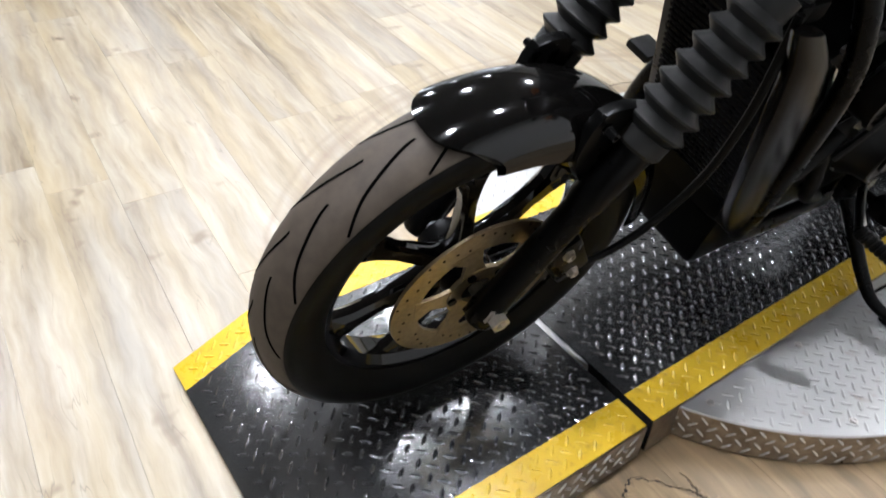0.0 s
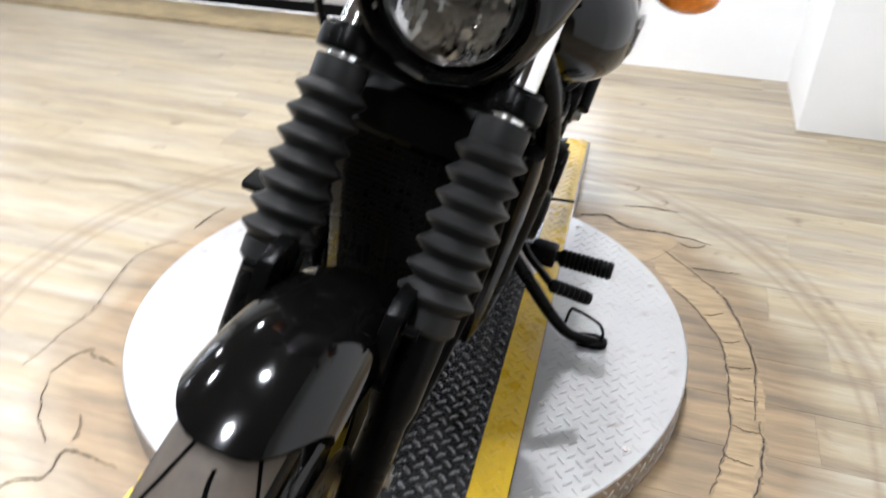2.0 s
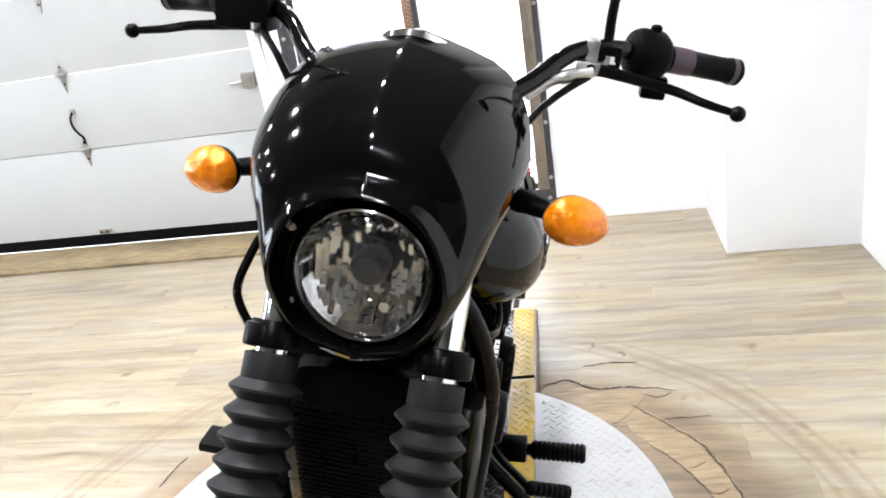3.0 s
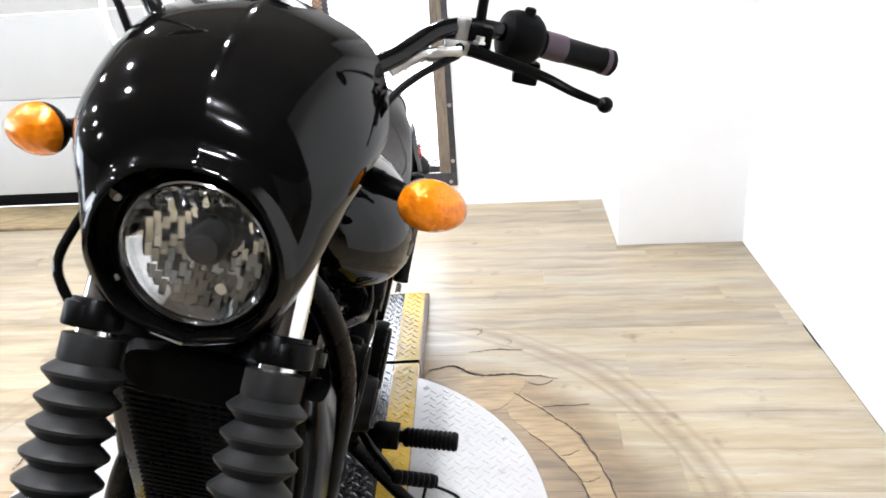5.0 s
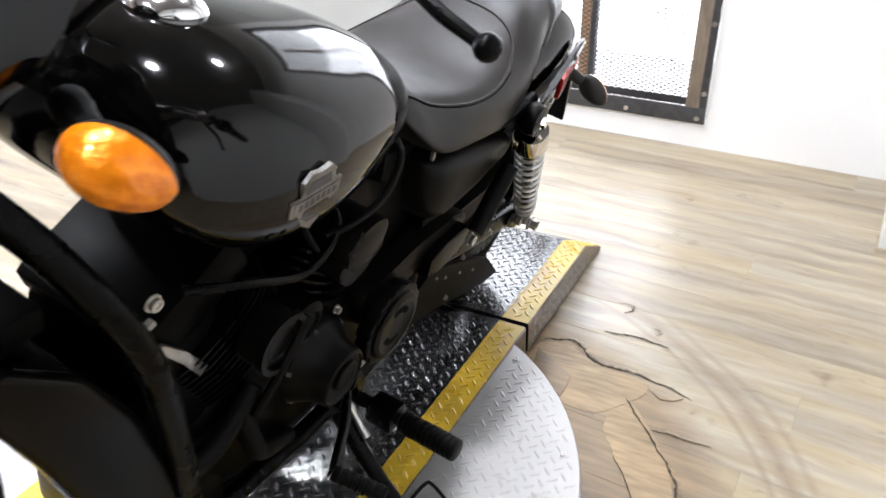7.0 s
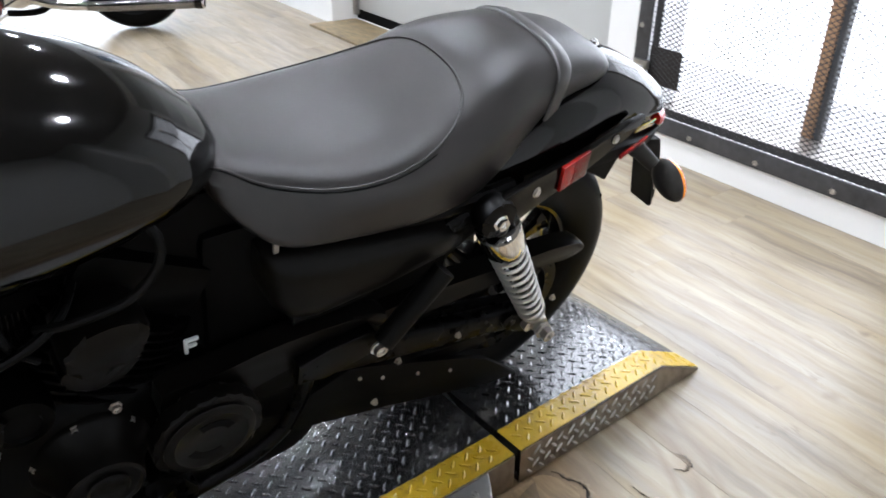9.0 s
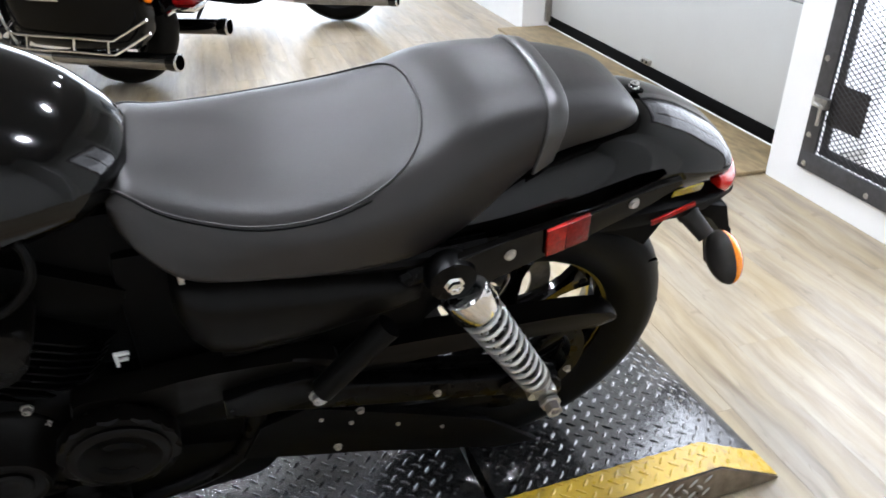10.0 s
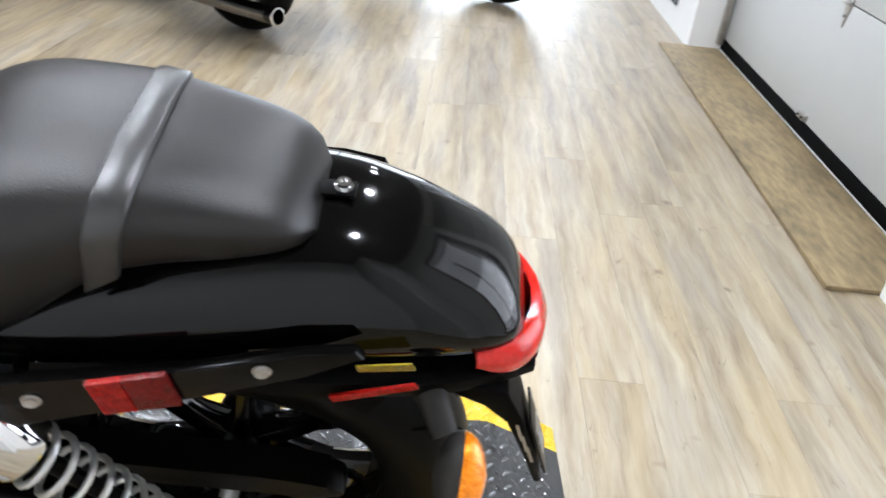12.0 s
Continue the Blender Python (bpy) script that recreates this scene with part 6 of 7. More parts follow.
def frame_parts():
    # radiator core of fine fins in a plain surround
    m = Matrix.Translation((1.085, 0, 0.505)) @ Matrix.Rotation(radians(20), 4, "Y")
    r = part("radiator", box(-0.02, 0.02, -0.118, 0.118, -0.185, 0.185, 0.006, None, m), BLACK, bike, "black radiator with fine fins")
    for k in range(28):
        z = -0.165 + k * 0.0122
        part("radiator_fin", box(0.0205, 0.0235, -0.100, 0.100, z, z + 0.0045, 0, None, m), SEALR, r)
    for k in range(17):
        y = -0.096 + k * 0.012
        part("radiator_tube", box(0.0195, 0.0225, y, y + 0.0025, -0.168, 0.168, 0, None, m), SEALR, r)
    for s in (1, -1):
        rings = []
        slim, dx = (1.0, 0.018) if s > 0 else (0.3, -0.035)
        for x, z, w, d in ((1.205, 0.745, 0.012, 0.030), (1.155, 0.69, 0.016, 0.046), (1.112, 0.60, 0.018, 0.054), (1.070, 0.48, 0.018, 0.056), (1.030, 0.355, 0.016, 0.050), (1.010, 0.30, 0.010, 0.030)):
            rings.append([(x + dx + q, 0.132 * s * (1.0 if s > 0 else 0.85) + y, z + 0.2 * q) for y, q in oval(w * (0.4 + 0.6 * slim), d * slim, d * slim, 0, 20, 3, 3)])
        part("radiator_shroud", loft(rings), SHROUD, bike, "black plastic radiator shroud")
        part("down_tube", tube([(1.16, 0.055 * s, 0.86), (1.12, 0.11 * s, 0.79), (1.065, 0.145 * s, 0.66), (1.03, 0.148 * s, 0.50), (1.00, 0.14 * s, 0.34), (0.96, 0.12 * s, 0.235), (0.85, 0.11 * s, 0.19), (0.6, 0.11 * s, 0.185), (0.46, 0.11 * s, 0.25), (0.42, 0.11 * s, 0.42)], 0.0165, 12), BLACK, bike, "thick black frame tube")
    part("radiator_top", box(1.13, 1.19, -0.10, 0.10, 0.715, 0.745, 0.008), PLASTIC, bike)
    part("radiator_hose", tube([(1.06, 0.10, 0.45), (1.02, 0.125, 0.40), (0.95, 0.13, 0.40), (0.88, 0.13, 0.46)], 0.017, 12), RUBBER, bike)
    part("belly_tray", loft([[(x, y, z) for y, z in oval(w, 0.02, 0.03, zc, 20, 4, 4)] for x, w, zc in ((1.055, 0.11, 0.315), (1.02, 0.125, 0.285), (0.97, 0.13, 0.24), (0.90, 0.10, 0.20))]), ENGINE, bike, "black lower radiator tray")
    bar = [(1.024, 0.622), (1.018, 0.608), (0.985, 0.566), (0.958, 0.524), (0.946, 0.534), (0.978, 0.580), (1.008, 0.612)]
    part("bracket", side_plate(bar, 0.104, 0.112, 0.001), STEEL, bike, "small bright steel bracket")
    part("clip", box(-0.010, 0.010, -0.004, 0.004, -0.004, 0.004, 0.001, None, Matrix.Translation((1.036, 0.112, 0.659)) @ Matrix.Rotation(radians(20), 4, "Y")), STEEL, bike, "small bright clip")
    part("frame_bolt", bolt(0.008, 0.008, Matrix.Translation((1.016, 0.100, 0.673)) @ LEFTWARD, hexa=False), DULL, bike)
    # black exhaust low on the right
    ex = part("exhaust_pipe", tube([(0.99, -0.10, 0.52), (1.03, -0.14, 0.42), (1.01, -0.165, 0.29), (0.90, -0.175, 0.225), (0.70, -0.18, 0.22), (0.55, -0.185, 0.235)], 0.022, 14), BLACK, bike, "black exhaust pipe")
    part("silencer", lathe([(0.023, 0.0), (0.040, 0.05), (0.046, 0.12), (0.047, 0.50), (0.040, 0.56), (0.030, 0.565), (0.026, 0.53)], 24, frame_to((0.57, -0.185, 0.232), (0.02, -0.215, 0.30))), BLACK, ex, "black silencer")
    # front caliper and its hose
    cal = part("front_caliper", box(-0.045, 0.045, -0.022, 0.022, -0.03, 0.03, 0.010, None, Matrix.Translation((1.405, 0.085, 0.375)) @ Matrix.Rotation(radians(-60), 4, "Y")), BLACK, bike, "black brake caliper", STEER)
    for dx in (-0.025, 0.025):
        part("caliper_bolt", bolt(0.008, 0.008, Matrix.Translation((1.405 + dx * 0.5, 0.107, 0.375 + dx)) @ LEFTWARD), DULL, cal)
    part("caliper_hose", tube([(1.385, 0.095, 0.335), (1.33, 0.105, 0.35), (1.27, 0.115, 0.40), (1.225, 0.125, 0.50), (1.215, 0.125, 0.62), (1.215, 0.11, 0.75)], 0.0065, 10), RUBBER, bike, "black brake hose")


frame_parts()


def controls():
    for s in (1, -1):
        mt = part("peg_mount", side_plate([(0.69, 0.33), (0.65, 0.33), (0.62, 0.27), (0.625, 0.215), (0.67, 0.215), (0.70, 0.27)], s * 0.130, s * 0.165, 0.005), BLACK, bike, "black foot peg bracket")
        a, b = Vector((0.636, 0.165 * s, 0.244)), Vector((0.652, 0.362 * s, 0.279))
        m = frame_to(a, b)
        L = (b - a).length
        prof = [(0.012, 0.0), (0.012, 0.088), (0.017, 0.092)]
        for k in range(11):
            z = 0.096 + k * 0.0094
            prof += [(0.0195, z), (0.0195, z + 0.0055), (0.0172, z + 0.0065), (0.0172, z + 0.009)]
        prof += [(0.0185, L - 0.002), (0.014, L)]
        part("foot_peg", lathe(prof, 20, m), RUBBER, mt, "ribbed rubber foot peg")
        part("peg_clevis", box(-0.022, 0.022, -0.020, 0.020, 0.028, 0.082, 0.006, None, m), BLACK, mt, "black peg hinge block")
        part("peg_bolt", bolt(0.0075, 0.010, m @ Matrix.Translation((0.0, 0, 0.072)) @ Matrix.Rotation(radians(90 * s), 4, "X") @ Matrix.Translation((0, 0, 0.018))), STEEL, mt)
    # gear lever
    g = part("gear_lever", tube([(0.66, 0.150, 0.29), (0.72, 0.190, 0.285), (0.79, 0.225, 0.305), (0.832, 0.246, 0.317)], 0.008, 10), BLACK, bike, "black gear lever")
    a, b = Vector((0.833, 0.244, 0.318)), Vector((0.808, 0.322, 0.303))
    prof = [(0.011, 0)]
    for k in range(7):
        prof += [(0.0135, 0.005 + k * 0.0108), (0.0135, 0.0105 + k * 0.0108), (0.0118, 0.012 + k * 0.0108), (0.0118, 0.015 + k * 0.0108)]
    prof += [(0.012, 0.082), (0.008, 0.083)]
    part("gear_peg", lathe(prof, 16, frame_to(a, b)), RUBBER, g)
    part("lever_link", tube([(0.66, 0.15, 0.29), (0.70, 0.16, 0.34), (0.74, 0.165, 0.36)], 0.005, 8), BLACK, g)
    # brake pedal on the other side
    p = part("brake_pedal", tube([(0.66, -0.15, 0.28), (0.71, -0.22, 0.235), (0.74, -0.30, 0.215), (0.745, -0.35, 0.212)], 0.008, 10), BLACK, bike, "black brake pedal")
    part("pedal_pad", box(0.71, 0.775, -0.405, -0.335, 0.212, 0.232, 0.005), RUBBER, p, "square rubber pedal pad")
    # side stand, down on the turntable
    st = part("side_stand", tube([(0.690, 0.160, 0.250), (0.697, 0.225, 0.200), (0.697, 0.285, 0.150), (0.692, 0.325, 0.122), (0.680, 0.360, 0.110), (0.664, 0.402, 0.104)], (0.0150, 0.0105), 12), BLACK, bike, "black side stand resting on the plate")
    part("stand_foot", slab(rounded([(-0.018, -0.03), (0.018, -0.03), (0.020, 0.02), (0.0, 0.034), (-0.020, 0.02)], 3), -0.005, 0.005, Matrix.Translation((0.668, 0.388, 0.1055)) @ Matrix.Rotation(radians(15), 4, "X"), 0.002), BLACK, st)
    part("stand_tang", tube([(0.688, 0.318, 0.132), (0.640, 0.322, 0.140), (0.630, 0.335, 0.140), (0.655, 0.385, 0.147), (0.668, 0.402, 0.135), (0.668, 0.404, 0.112)], 0.0034, 8), BLACK, st, "wire stand tang")
    part("stand_spring", tube([(0.672, 0.165, 0.262), (0.680, 0.215, 0.222)], 0.007, 8, smooth=False), DULL, st)


controls()

# ---- other motorcycles standing further off ----

def parked_bike(m, bags, label):
    """A heavy black cruiser, with saddlebags or without, turned with its left flank to the room."""
    b = holder("parked_motorcycle", label, "motorcycle", m, group="parked motorcycles")
    R = 0.325
    wm = Matrix.Translation((0, 0, R)) @ LEFTWARD
    fm = Matrix.Translation((1.62, 0, R)) @ LEFTWARD
    for mm, half, name in ((wm, 0.085, "rear_wheel"), (fm, 0.062, "front_wheel")):
        w = cast_wheel(name, mm, 0.21, 0.06, 9, 0.1, "black cast wheel", b)
        part("tyre", ringbody(tyre_section(R, 0.205, half), 56, mm), RUBBER, w)
        part("axle", lathe([(0.014, -0.13), (0.014, 0.13)], 12, mm), STEEL, w)
    # rear guard
    rings = []
    for i in range(25):
        a = radians(12 + 150 * i / 24)
        ring = []
        for r, y in ((0.345, -0.115), (0.375, -0.095), (0.385, 0.0), (0.375, 0.095), (0.345, 0.115), (0.29, 0.117), (0.287, 0.112), (0.34, 0.11), (0.37, 0.09), (0.379, 0.0), (0.37, -0.09), (0.34, -0.11), (0.287, -0.112), (0.29, -0.117)):
            ring.append(Vector((-r * math.cos(a), y, R + r * math.sin(a))))
        rings.append(ring)
    g = part("rear_mudguard", loft(rings), BAG, b, "gloss black rear mudguard")
    part("mudguard_trim", tube([(-0.385 * math.cos(radians(16)) - 0.004, y, R + 0.385 * math.sin(radians(16)) - 0.03 + 0.0 * y) for y in (-0.115, -0.06, 0.0, 0.06, 0.115)], 0.011, 10), CHROME, g, "chrome bumper trim")
    part("rear_lamp", box(-0.48, -0.37, -0.05, 0.05, R + 0.10, R + 0.165, 0.014), DARK_REFLECT, g, "red rear lamp")
    part("lamp_base", box(-0.485, -0.35, -0.062, 0.062, R + 0.072, R + 0.099, 0.008), CHROME, g)
    bar = part("light_bar", tube([(-0.375, -0.235, R + 0.20), (-0.385, 0.0, R + 0.19), (-0.375, 0.235, R + 0.20)], 0.011, 10), CHROME, g, "chrome light bar")
    for s in (1, -1):
        part("indicator", lathe([(0.002, -0.022), (0.02, -0.016), (0.029, 0.0), (0.027, 0.016), (0.012, 0.03), (0.002, 0.033)], 18, Matrix.Translation((-0.385, 0.235 * s, R + 0.20)) @ Matrix.Rotation(radians(-90), 4, "Y")), AMBER, g, "orange indicator")
        part("strut", box(-0.25, 0.22, 0.118 * s, 0.134 * s, R + 0.22, R + 0.275, 0.006), CHROME if not bags else BLACK, g)
        # silencer and pipe
        pts = [(0.62, 0.17 * s, 0.26), (0.42, 0.20 * s, 0.215), (0.22, 0.215 * s, 0.205)]
        ex = part("exhaust_pipe", tube(pts, (0.026, 0.030), 14), CHROME, b, "chrome exhaust pipe")
        sil = lathe([(0.024, 0.0), (0.034, 0.06), (0.038, 0.2), (0.039, 0.62), (0.037, 0.665), (0.034, 0.672), (0.030, 0.665), (0.027, 0.60)], 24, frame_to((0.24, 0.215 * s, 0.205), (-0.42, 0.235 * s, 0.225)))
        part("silencer", sil, SMOKED, ex, "long chrome silencer")
        tipm = frame_to((-0.415, 0.235 * s, 0.225), (-0.55, 0.239 * s, 0.229))
        part("silencer_tip", ringbody([(0.026, 0.0), (0.039, 0.0), (0.042, 0.02), (0.041, 0.05), (0.035, 0.052), (0.031, 0.03)], 24, tipm), GLOSS, ex, "black silencer tip")
        part("tip_rim", ringbody([(0.034, 0.050), (0.0415, 0.048), (0.0415, 0.054), (0.034, 0.056)], 24, tipm), CHROME, ex)
        if bags:
            rings = []
            for x, w, z0, z1 in ((-0.37, 0.055, 0.42, 0.60), (-0.355, 0.078, 0.35, 0.655), (-0.31, 0.098, 0.30, 0.685), (0.0, 0.108, 0.285, 0.70), (0.22, 0.10, 0.29, 0.69), (0.30, 0.08, 0.33, 0.66), (0.32, 0.06, 0.38, 0.62)):
                rings.append([(x, 0.245 * s + y, z) for y, z in oval(w, (z1 - z0) / 2, (z1 - z0) / 2, (z0 + z1) / 2, 28, 4.5, 4.5)])
            bag = part("saddlebag", loft(rings), BAG, b, "hard gloss black saddlebag")
            part("lid_seam", box(-0.40, 0.32, 0.244 * s - 0.11, 0.244 * s + 0.11, 0.608, 0.612, 0, None), SEALR, bag)
            part("bag_badge", box(-0.02, 0.14, 0.350 * s, 0.358 * s, 0.52, 0.565, 0.003), STEEL, bag, "bright bar-shaped trim")
            for z, o in ((0.365, 0.0), (0.305, 0.012)):
                part("guard_rail", tube([(0.33, 0.30 * s, z + 0.03), (0.28, (0.358 + o) * s, z), (-0.05, (0.366 + o) * s, z), (-0.23, (0.366 + o) * s, z - 0.002), (-0.275, (0.362 + o) * s, z + 0.010), (-0.43, 0.335 * s, z + 0.092)], 0.0065, 10, 6), CHROME, b, "chrome saddlebag guard rail")
            for x in (0.2, -0.05, -0.23):
                part("rail_post", tube([(x, 0.366 * s, 0.365), (x + 0.01, 0.376 * s, 0.305)], 0.0055, 8, smooth=False), CHROME, b)
            part("rail_stay", tube([(0.33, 0.27 * s, 0.68), (0.36, 0.31 * s, 0.55), (0.34, 0.33 * s, 0.42), (0.28, 0.35 * s, 0.31)], 0.009, 10), CHROME, b)
    # engine, seat, tank and front end
    part("crankcase", box(0.58, 1.08, -0.15, 0.15, 0.17, 0.47, 0.05), ENGINE, b, "black engine case")
    part("primary_cover", loft([[(x, 0.15 + y, z) for x, z in rounded([(0.52, 0.28), (0.60, 0.38), (0.78, 0.36), (1.02, 0.41), (1.10, 0.30), (1.02, 0.20), (0.78, 0.22), (0.60, 0.19)], 4)] for y in (0, 0.045)]), CHROME, b, "polished primary cover")
    for x, a in ((0.90, 22), (0.75, -22)):
        mm = Matrix.Translation((x, 0, 0.45)) @ Matrix.Rotation(radians(a), 4, "Y")
        cyl = part("cylinder", lathe([(0.06, 0), (0.06, 0.2)], 20, mm), ENGINE, b)
        for k in range(8):
            part("fin", box(-0.085, 0.085, -0.085, 0.085, 0.03 + k * 0.02, 0.038 + k * 0.02, 0, None, mm), DULL, cyl)
    part("seat", loft([[(x, y, z) for y, z in oval(w, 0.05, h, zc, 24, 4, 2.6)] for x, w, zc, h in ((-0.20, 0.09, 0.76, 0.03), (-0.1, 0.14, 0.75, 0.07), (0.15, 0.16, 0.73, 0.06), (0.35, 0.17, 0.70, 0.035), (0.52, 0.12, 0.72, 0.04), (0.56, 0.07, 0.73, 0.03))]), VINYL, b, "black vinyl seat")
    part("fuel_tank", loft([[(x, y, z) for y, z in oval(w, 0.09, h, 0.80, 28, 2.6, 2.2)] for x, w, h in ((0.55, 0.05, 0.02), (0.62, 0.12, 0.08), (0.80, 0.17, 0.13), (0.98, 0.16, 0.15), (1.08, 0.09, 0.10), (1.10, 0.04, 0.05))]), GLOSS, b, "gloss black fuel tank")
    for s in (1, -1):
        part("fork_leg", tube([(1.62, 0.11 * s, R), (1.29, 0.11 * s, 1.0)], 0.028, 14, smooth=False), CHROME, b, "chrome fork leg")
        part("footboard", box(0.80, 1.08, 0.22 * s, 0.32 * s, 0.275, 0.30, 0.01), RUBBER, b)
        part("frame_rail", tube([(1.25, 0.04 * s, 0.85), (1.16, 0.13 * s, 0.5), (1.10, 0.14 * s, 0.2), (0.9, 0.14 * s, 0.16), (0.5, 0.14 * s, 0.17), (0.40, 0.13 * s, 0.45)], 0.02, 12), BLACK, b)
    rings = []
    for i in range(17):
        a = radians(30 + 120 * i / 16)
        rings.append([Vector((1.62 + r * math.cos(a), y, R + r * math.sin(a))) for r, y in ((0.35, -0.085), (0.37, 0.0), (0.35, 0.085), (0.29, 0.088), (0.345, 0.08), (0.364, 0), (0.345, -0.08), (0.29, -0.088))])
    part("front_mudguard", loft(rings), GLOSS, b)
    part("handlebar", tube([(1.10, 0.42, 1.02), (1.18, 0.25, 1.06), (1.26, 0.0, 1.02), (1.18, -0.25, 1.06), (1.10, -0.42, 1.02)], 0.013, 10), CHROME, b)
    part("headlamp", lathe([(0.03, -0.14), (0.10, -0.08), (0.11, 0.0), (0.10, 0.012)], 28, Matrix.Translation((1.40, 0, 0.90)) @ Matrix.Rotation(radians(90), 4, "Y")), GLOSS, b)
    part("side_stand", tube([(0.86, 0.15, 0.20), (0.90, 0.27, 0.08), (0.905, 0.335, 0.022), (0.90, 0.37, 0.018)], 0.012, 10), BLACK, b, "black side stand")
    return b


def stood(x, y, heading, lean):
    return Matrix.Translation((x, y, 0.004)) @ pose(0, 0, 0, 0, 0, heading) @ pose(0, 0, 0, -lean)


parked_bike(stood(-0.0, -3.0, -35.0, 7.0), True, "black touring motorcycle with saddlebags and chrome rails")
parked_bike(stood(-1.33, -4.02, -32.0, 7.0), False, "black cruiser motorcycle with a long chrome silencer")

# ---- splits and tears in the floor covering ----
def tear(pts, width, label, flap=0.0):
    """A ragged split: a dark gap with a lifted lip along one side."""
    rng = random.Random(int(abs(pts[0][0]) * 9973) + int(abs(pts[0][1]) * 7919))
    p = spline([(x, y, 0) for x, y in pts], 13)
    verts, faces, n = [], [], len(p)
    wander = 0.0
    for i, q in enumerate(p):
        d = (p[min(i + 1, n - 1)] - p[max(i - 1, 0)]).normalized()
        s = Vector((-d.y, d.x, 0))
        w = width * (0.25 + 0.75 * math.sin(math.pi * (i + 0.4) / n)) * rng.uniform(0.15, 1.35)
        wander = 0.6 * wander + rng.uniform(-0.0028, 0.0028)
        j = s * wander
        for off, z in ((-w * 0.5, 0.0019), (w * 0.5, 0.0019), (w * 0.9, 0.0032), (w * 2.4, 0.0018)):
            verts.append(tuple(q + j + s * off + Vector((0, 0, z))))
    for i in range(n - 1):
        a, b = i * 4, i * 4 + 4
        faces.append((a, a + 1, b + 1, b))
    me = bpy.data.meshes.new("floor_split")
    me.from_pydata(verts, [], faces)
    me.materials.append(TEAR)
    ob = new("floor_split", me)
    tagged(ob, label, "floor damage", "splits in the floor covering")
    faces2 = []
    for i in range(n - 1):
        a, b = i * 4, i * 4 + 4
        faces2 += [(a + 1, a + 2, b + 2, b + 1), (a + 2, a + 3, b + 3, b + 2)]
    me2 = bpy.data.meshes.new("lifted_lip")
    me2.from_pydata(verts, [], faces2)
    me2.materials.append(FLOOR)
    lip = new("lifted_lip", me2)
    lip.parent = ob
    return ob


tear([(-0.685, 0.33), (-0.702, 0.405), (-0.65, 0.477), (-0.645, 0.582), (-0.615, 0.705)], 0.007, "dark ragged split in the floor beside the ramp")
tear([(-0.778, 0.453), (-0.790, 0.53), (-0.781, 0.616)], 0.005, "short dark split in the floor covering")
tear([(-0.553, 0.574), (-0.479, 0.632), (-0.37, 0.715), (-0.28, 0.748), (-0.137, 0.776), (0.073, 0.762)], 0.0045, "long curved split that follows the turntable")
tear([(-0.477, 0.646), (-0.48, 0.70), (-0.479, 0.772)], 0.004, "short dark split in the floor covering")
tear([(-0.225, -0.740), (-0.165, -0.797), (-0.07, -0.806), (0.089, -0.775), (0.159, -0.778), (0.322, -0.794)], 0.0028, "long thin split in the floor covering")
tear([(0.501, -0.595), (0.431, -0.662), (0.347, -0.708)], 0.0022, "curved hairline split in the floor covering")
tear([(0.66, -0.61), (0.603, -0.595), (0.578, -0.541), (0.513, -0.542), (0.513, -0.478), (0.523, -0.42)], 0.0035, "ragged torn edge in the floor covering")
tear([(0.249, -0.676), (0.262, -0.64), (0.265, -0.599)], 0.005, "small torn flap in the floor covering")
tear([(-0.301, -0.73), (-0.36, -0.725), (-0.434, -0.708)], 0.005, "short split in the floor covering")
tear([(-0.906 + 0.024 * math.cos(a), 0.471 + 0.024 * math.sin(a)) for a in (0.2, 1.2, 2.2, 3.2, 4.0)], 0.003, "round dent with a dark rim in the floor")
tear([(-0.835 + 0.015 * math.cos(a), 0.570 + 0.015 * math.sin(a)) for a in (0.2, 1.4, 2.6, 3.8)], 0.003, "round dent with a dark rim in the floor")


PATCHES = []


def bare_patch(pts, label):
    """A place where the covering has gone and the brown board beneath shows, with a ragged edge."""
    rng = random.Random(int(abs(pts[0][0]) * 8831))
    o = [(p.x + rng.uniform(-0.003, 0.003), p.y + rng.uniform(-0.003, 0.003)) for p in spline([(x, y, 0) for x, y in pts], 6, True)]
    PATCHES.append(label)
    return thing("bare_patch", slab(o, 0.0001, 0.0004 + 0.0002 * len(PATCHES)), BOARD, label, "floor damage", group="bare patches in the floor")


bare_patch([(-0.555, 0.578), (-0.461, 0.660), (-0.326, 0.728), (-0.162, 0.775), (-0.026, 0.790), (0.089, 0.780), (0.254, 0.745), (0.40, 0.70), (0.46, 0.61), (0.40, 0.63),
            (0.295, 0.668), (0.216, 0.690), (0.11, 0.710), (-0.004, 0.717), (-0.155, 0.710), (-0.261, 0.672), (-0.371, 0.601), (-0.45, 0.555), (-0.52, 0.555)], "long curved strip of bare brown board beside the turntable")
bare_patch([(0.654, 0.337), (0.619, 0.375), (0.589, 0.424), (0.570, 0.460), (0.580, 0.486), (0.613, 0.497), (0.694, 0.432), (0.704, 0.377)], "rounded patch of bare brown board by the ramp")
bare_patch([(0.480, 0.551), (0.434, 0.588), (0.380, 0.624), (0.430, 0.649), (0.522, 0.575)], "small patch of bare brown board by the turntable")
tear([(0.329, -0.716), (0.269, -0.708), (0.231, -0.674)], 0.002, "hairline curved split in the floor covering")
tear([(0.420, -0.576), (0.466, -0.548), (0.485, -0.55)], 0.003, "small lifted chip of floor covering")
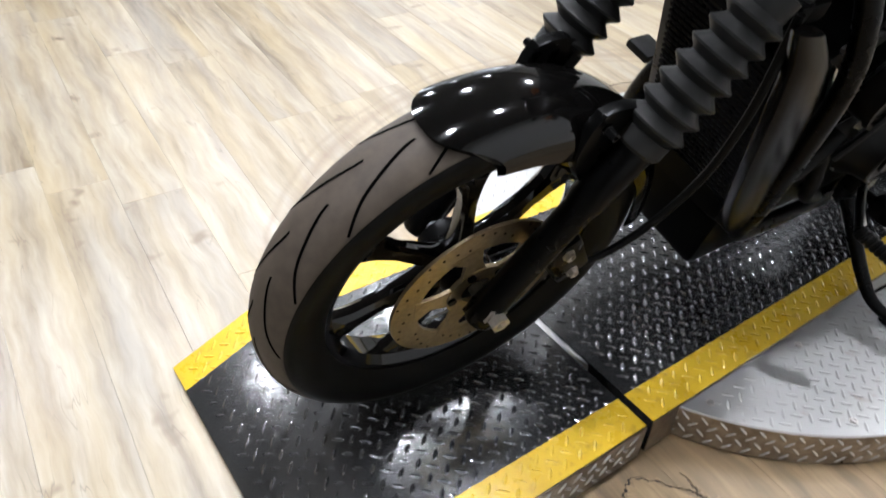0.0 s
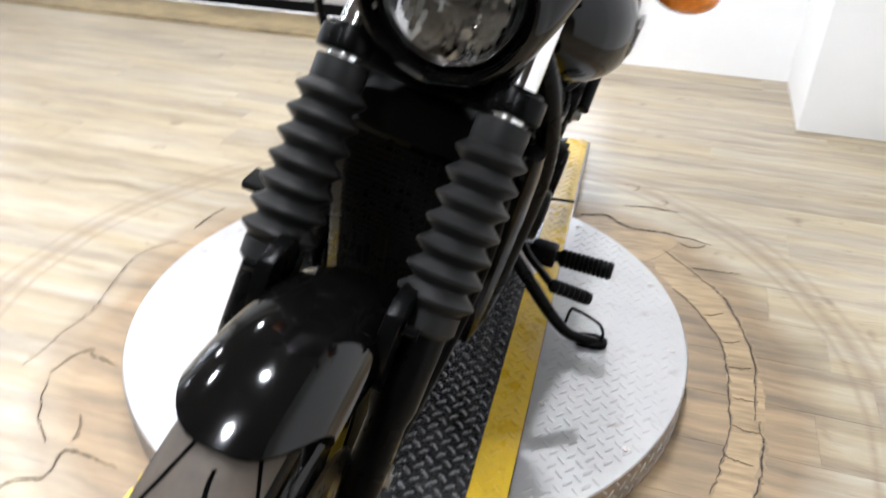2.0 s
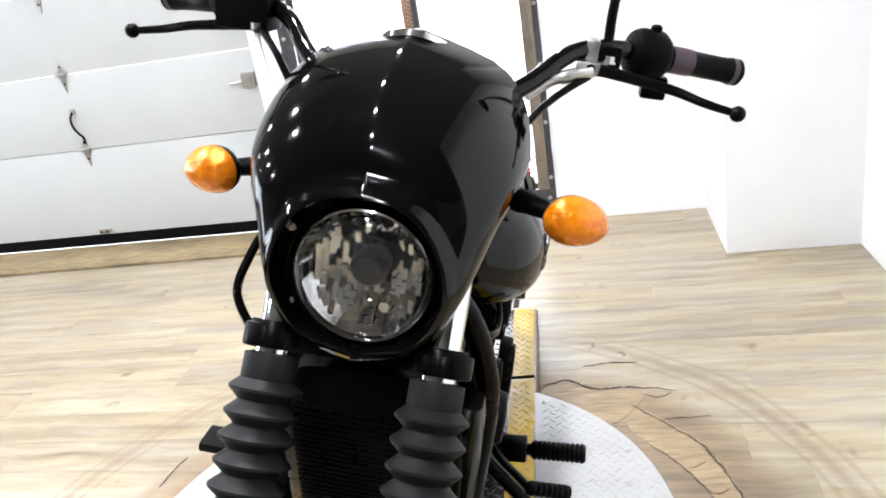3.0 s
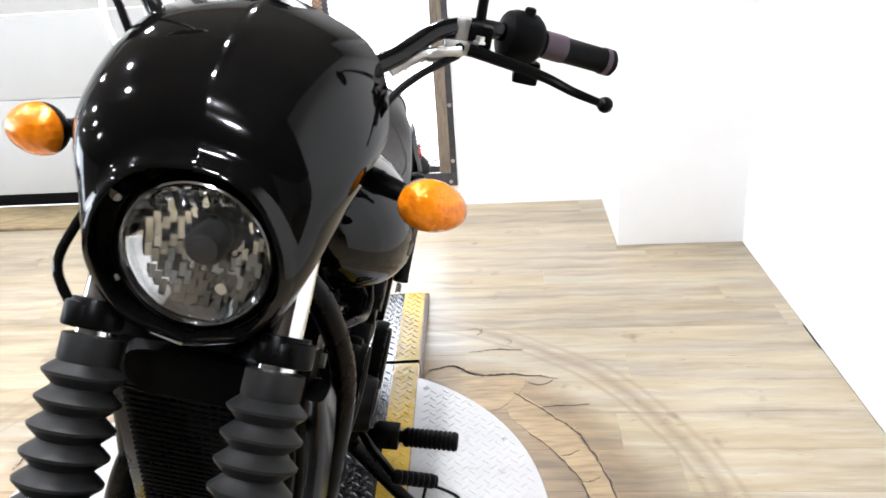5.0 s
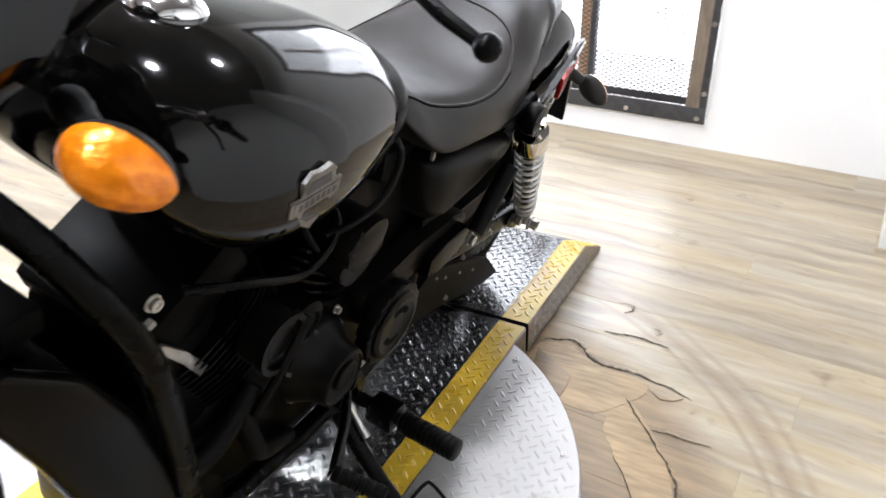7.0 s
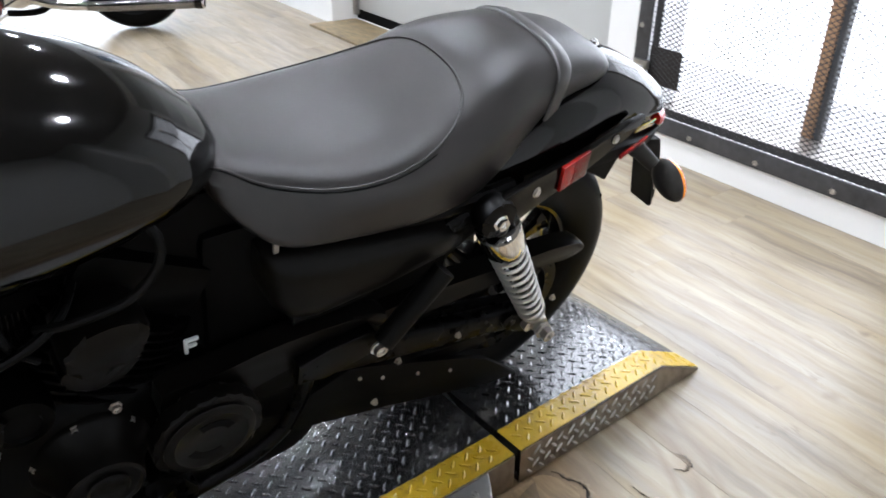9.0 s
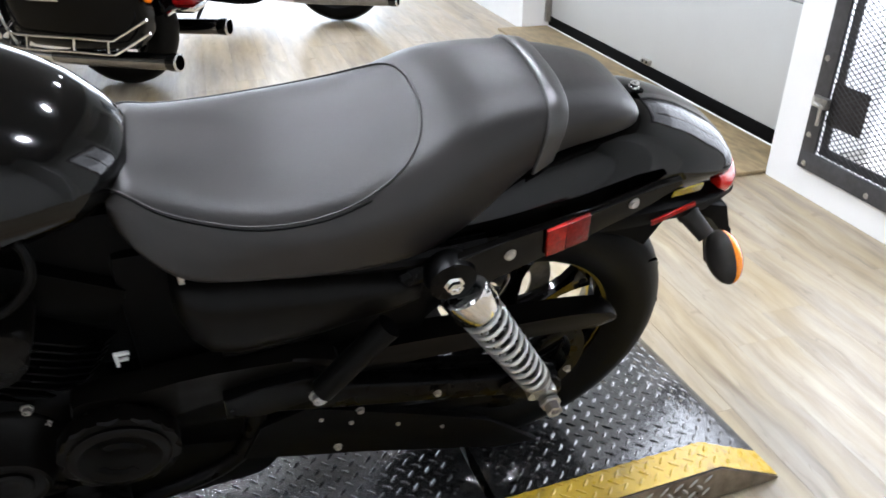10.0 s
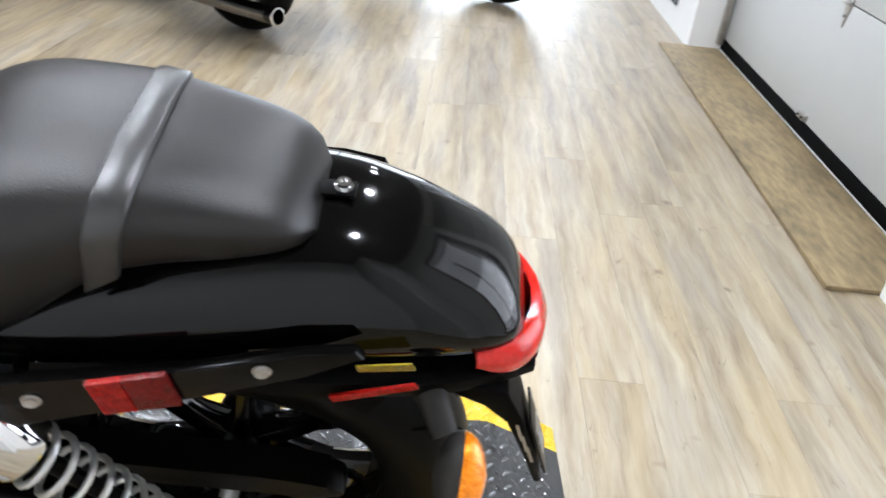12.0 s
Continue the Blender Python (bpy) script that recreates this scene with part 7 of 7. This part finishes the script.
bare_patch([(-0.668, 0.325), (-0.694, 0.384), (-0.668, 0.430), (-0.647, 0.483), (-0.632, 0.54), (-0.625, 0.60), (-0.59, 0.61), (-0.545, 0.585), (-0.50, 0.55), (-0.477, 0.52), (-0.475, 0.47), (-0.50, 0.40), (-0.56, 0.335), (-0.62, 0.32)], "bare brown board beside the rear ramp")
tear([(-0.371, 0.599), (-0.261, 0.670), (-0.155, 0.708), (-0.004, 0.715), (0.110, 0.709), (0.216, 0.689), (0.295, 0.665)], 0.003, "hairline split along the inner edge of the bare strip")
tear([(0.073, 0.772), (0.16, 0.772), (0.254, 0.750), (0.40, 0.702)], 0.004, "dark split along the outer edge of the bare strip")
tear([(0.577, 0.377), (0.578, 0.408), (0.582, 0.428), (0.566, 0.458), (0.570, 0.484), (0.576, 0.503), (0.564, 0.522)], 0.005, "jagged split by the ramp")
tear([(0.654, 0.337), (0.619, 0.375), (0.582, 0.424)], 0.003, "hairline split by the ramp")
tear([(0.654, 0.337), (0.685, 0.35), (0.704, 0.377)], 0.006, "grey torn edge by the ramp")
tear([(0.522, 0.575), (0.480, 0.551), (0.434, 0.588), (0.380, 0.624)], 0.003, "hairline split round a bare patch")
for a in (75, 82, 89, 97, 104, 112):
    c, s = math.cos(radians(a)), math.sin(radians(a))
    tear([(0.722 * c, 0.722 * s), (0.748 * c + 0.004, 0.748 * s), (0.776 * c, 0.776 * s)], 0.0016, "thin cross crack in the bare strip")

def loose_piece(pts, label):
    """A torn-off bit of the covering that lies on the bare board."""
    return thing("loose_floor_piece", slab(pts, 0.0018, 0.0042, None, 0.0006), FLOOR, label, "floor damage", group="loose bits of floor covering")


loose_piece([(-0.640, 0.330), (-0.600, 0.395), (-0.575, 0.437), (-0.530, 0.441), (-0.493, 0.440), (-0.520, 0.395), (-0.560, 0.345)], "pale grey torn floor piece beside the turntable")
loose_piece([(-0.598, 0.620), (-0.612, 0.655), (-0.608, 0.690), (-0.590, 0.672), (-0.582, 0.645)], "small grey chip of floor covering")

# ---- floor boards ----
def planks():
    fl = bpy.data.objects["floor"]
    rng = random.Random(4)
    W = 0.152
    near, rest = [], []
    u, k = -2.16, 0
    while u < 7.9:
        v = -7.39 - rng.random() * 1.2
        end = 1.448 if u < SU else SV - 0.001
        while v < end:
            a, b = max(v, -7.39), min(v + 1.219, end)
            if b - a > 0.02:
                (near if (-2.2 < u < 1.9 and -3.9 < (a + b) / 2 < 1.5) else rest).append((u, min(u + W, 8.0), a, b))
            v += 1.219
        u += W
    shapes = {}

    def board(w, l):
        key = (round(w, 3), round(l, 3))
        if key not in shapes:
            g, t = 0.00012, 0.0005
            x0, x1, y0, y1 = g, w - g, g, l - g
            vs = [(x0, y0, -0.0035), (x1, y0, -0.0035), (x1, y1, -0.0035), (x0, y1, -0.0035),
                  (x0, y0, -t), (x1, y0, -t), (x1, y1, -t), (x0, y1, -t),
                  (x0 + t, y0 + t, 0), (x1 - t, y0 + t, 0), (x1 - t, y1 - t, 0), (x0 + t, y1 - t, 0)]
            fs = [(8, 9, 10, 11)] + [(i, (i + 1) % 4, 4 + (i + 1) % 4, 4 + i) for i in range(4)] + [(4 + i, 4 + (i + 1) % 4, 8 + (i + 1) % 4, 8 + i) for i in range(4)]
            shapes[key] = (vs, fs)
        return shapes[key]

    meshes = {}
    for i, (x0, x1, y0, y1) in enumerate(near):
        key = (round(x1 - x0, 3), round(y1 - y0, 3))
        if key not in meshes:
            vs, fs = board(*key)
            me = bpy.data.meshes.new("plank")
            me.from_pydata(vs, [], fs)
            me.materials.append(FLOOR)
            meshes[key] = me
        ob = new("plank", meshes[key])
        ob.parent = fl
        ob.matrix_basis = Matrix.Translation((x0, y0, 0))
    verts, faces = [], []
    for x0, x1, y0, y1 in rest:
        vs, fs = board(round(x1 - x0, 3), round(y1 - y0, 3))
        b = len(verts)
        verts += [(x + x0, y + y0, z) for x, y, z in vs]
        faces += [tuple(b + i for i in f) for f in fs]
    me = bpy.data.meshes.new("far_planks")
    me.from_pydata(verts, [], faces)
    me.materials.append(FLOOR)
    ob = new("far_planks", me)
    ob.parent = fl
    tagged(ob, "oak-look planks further off", kind="stuff")


planks()
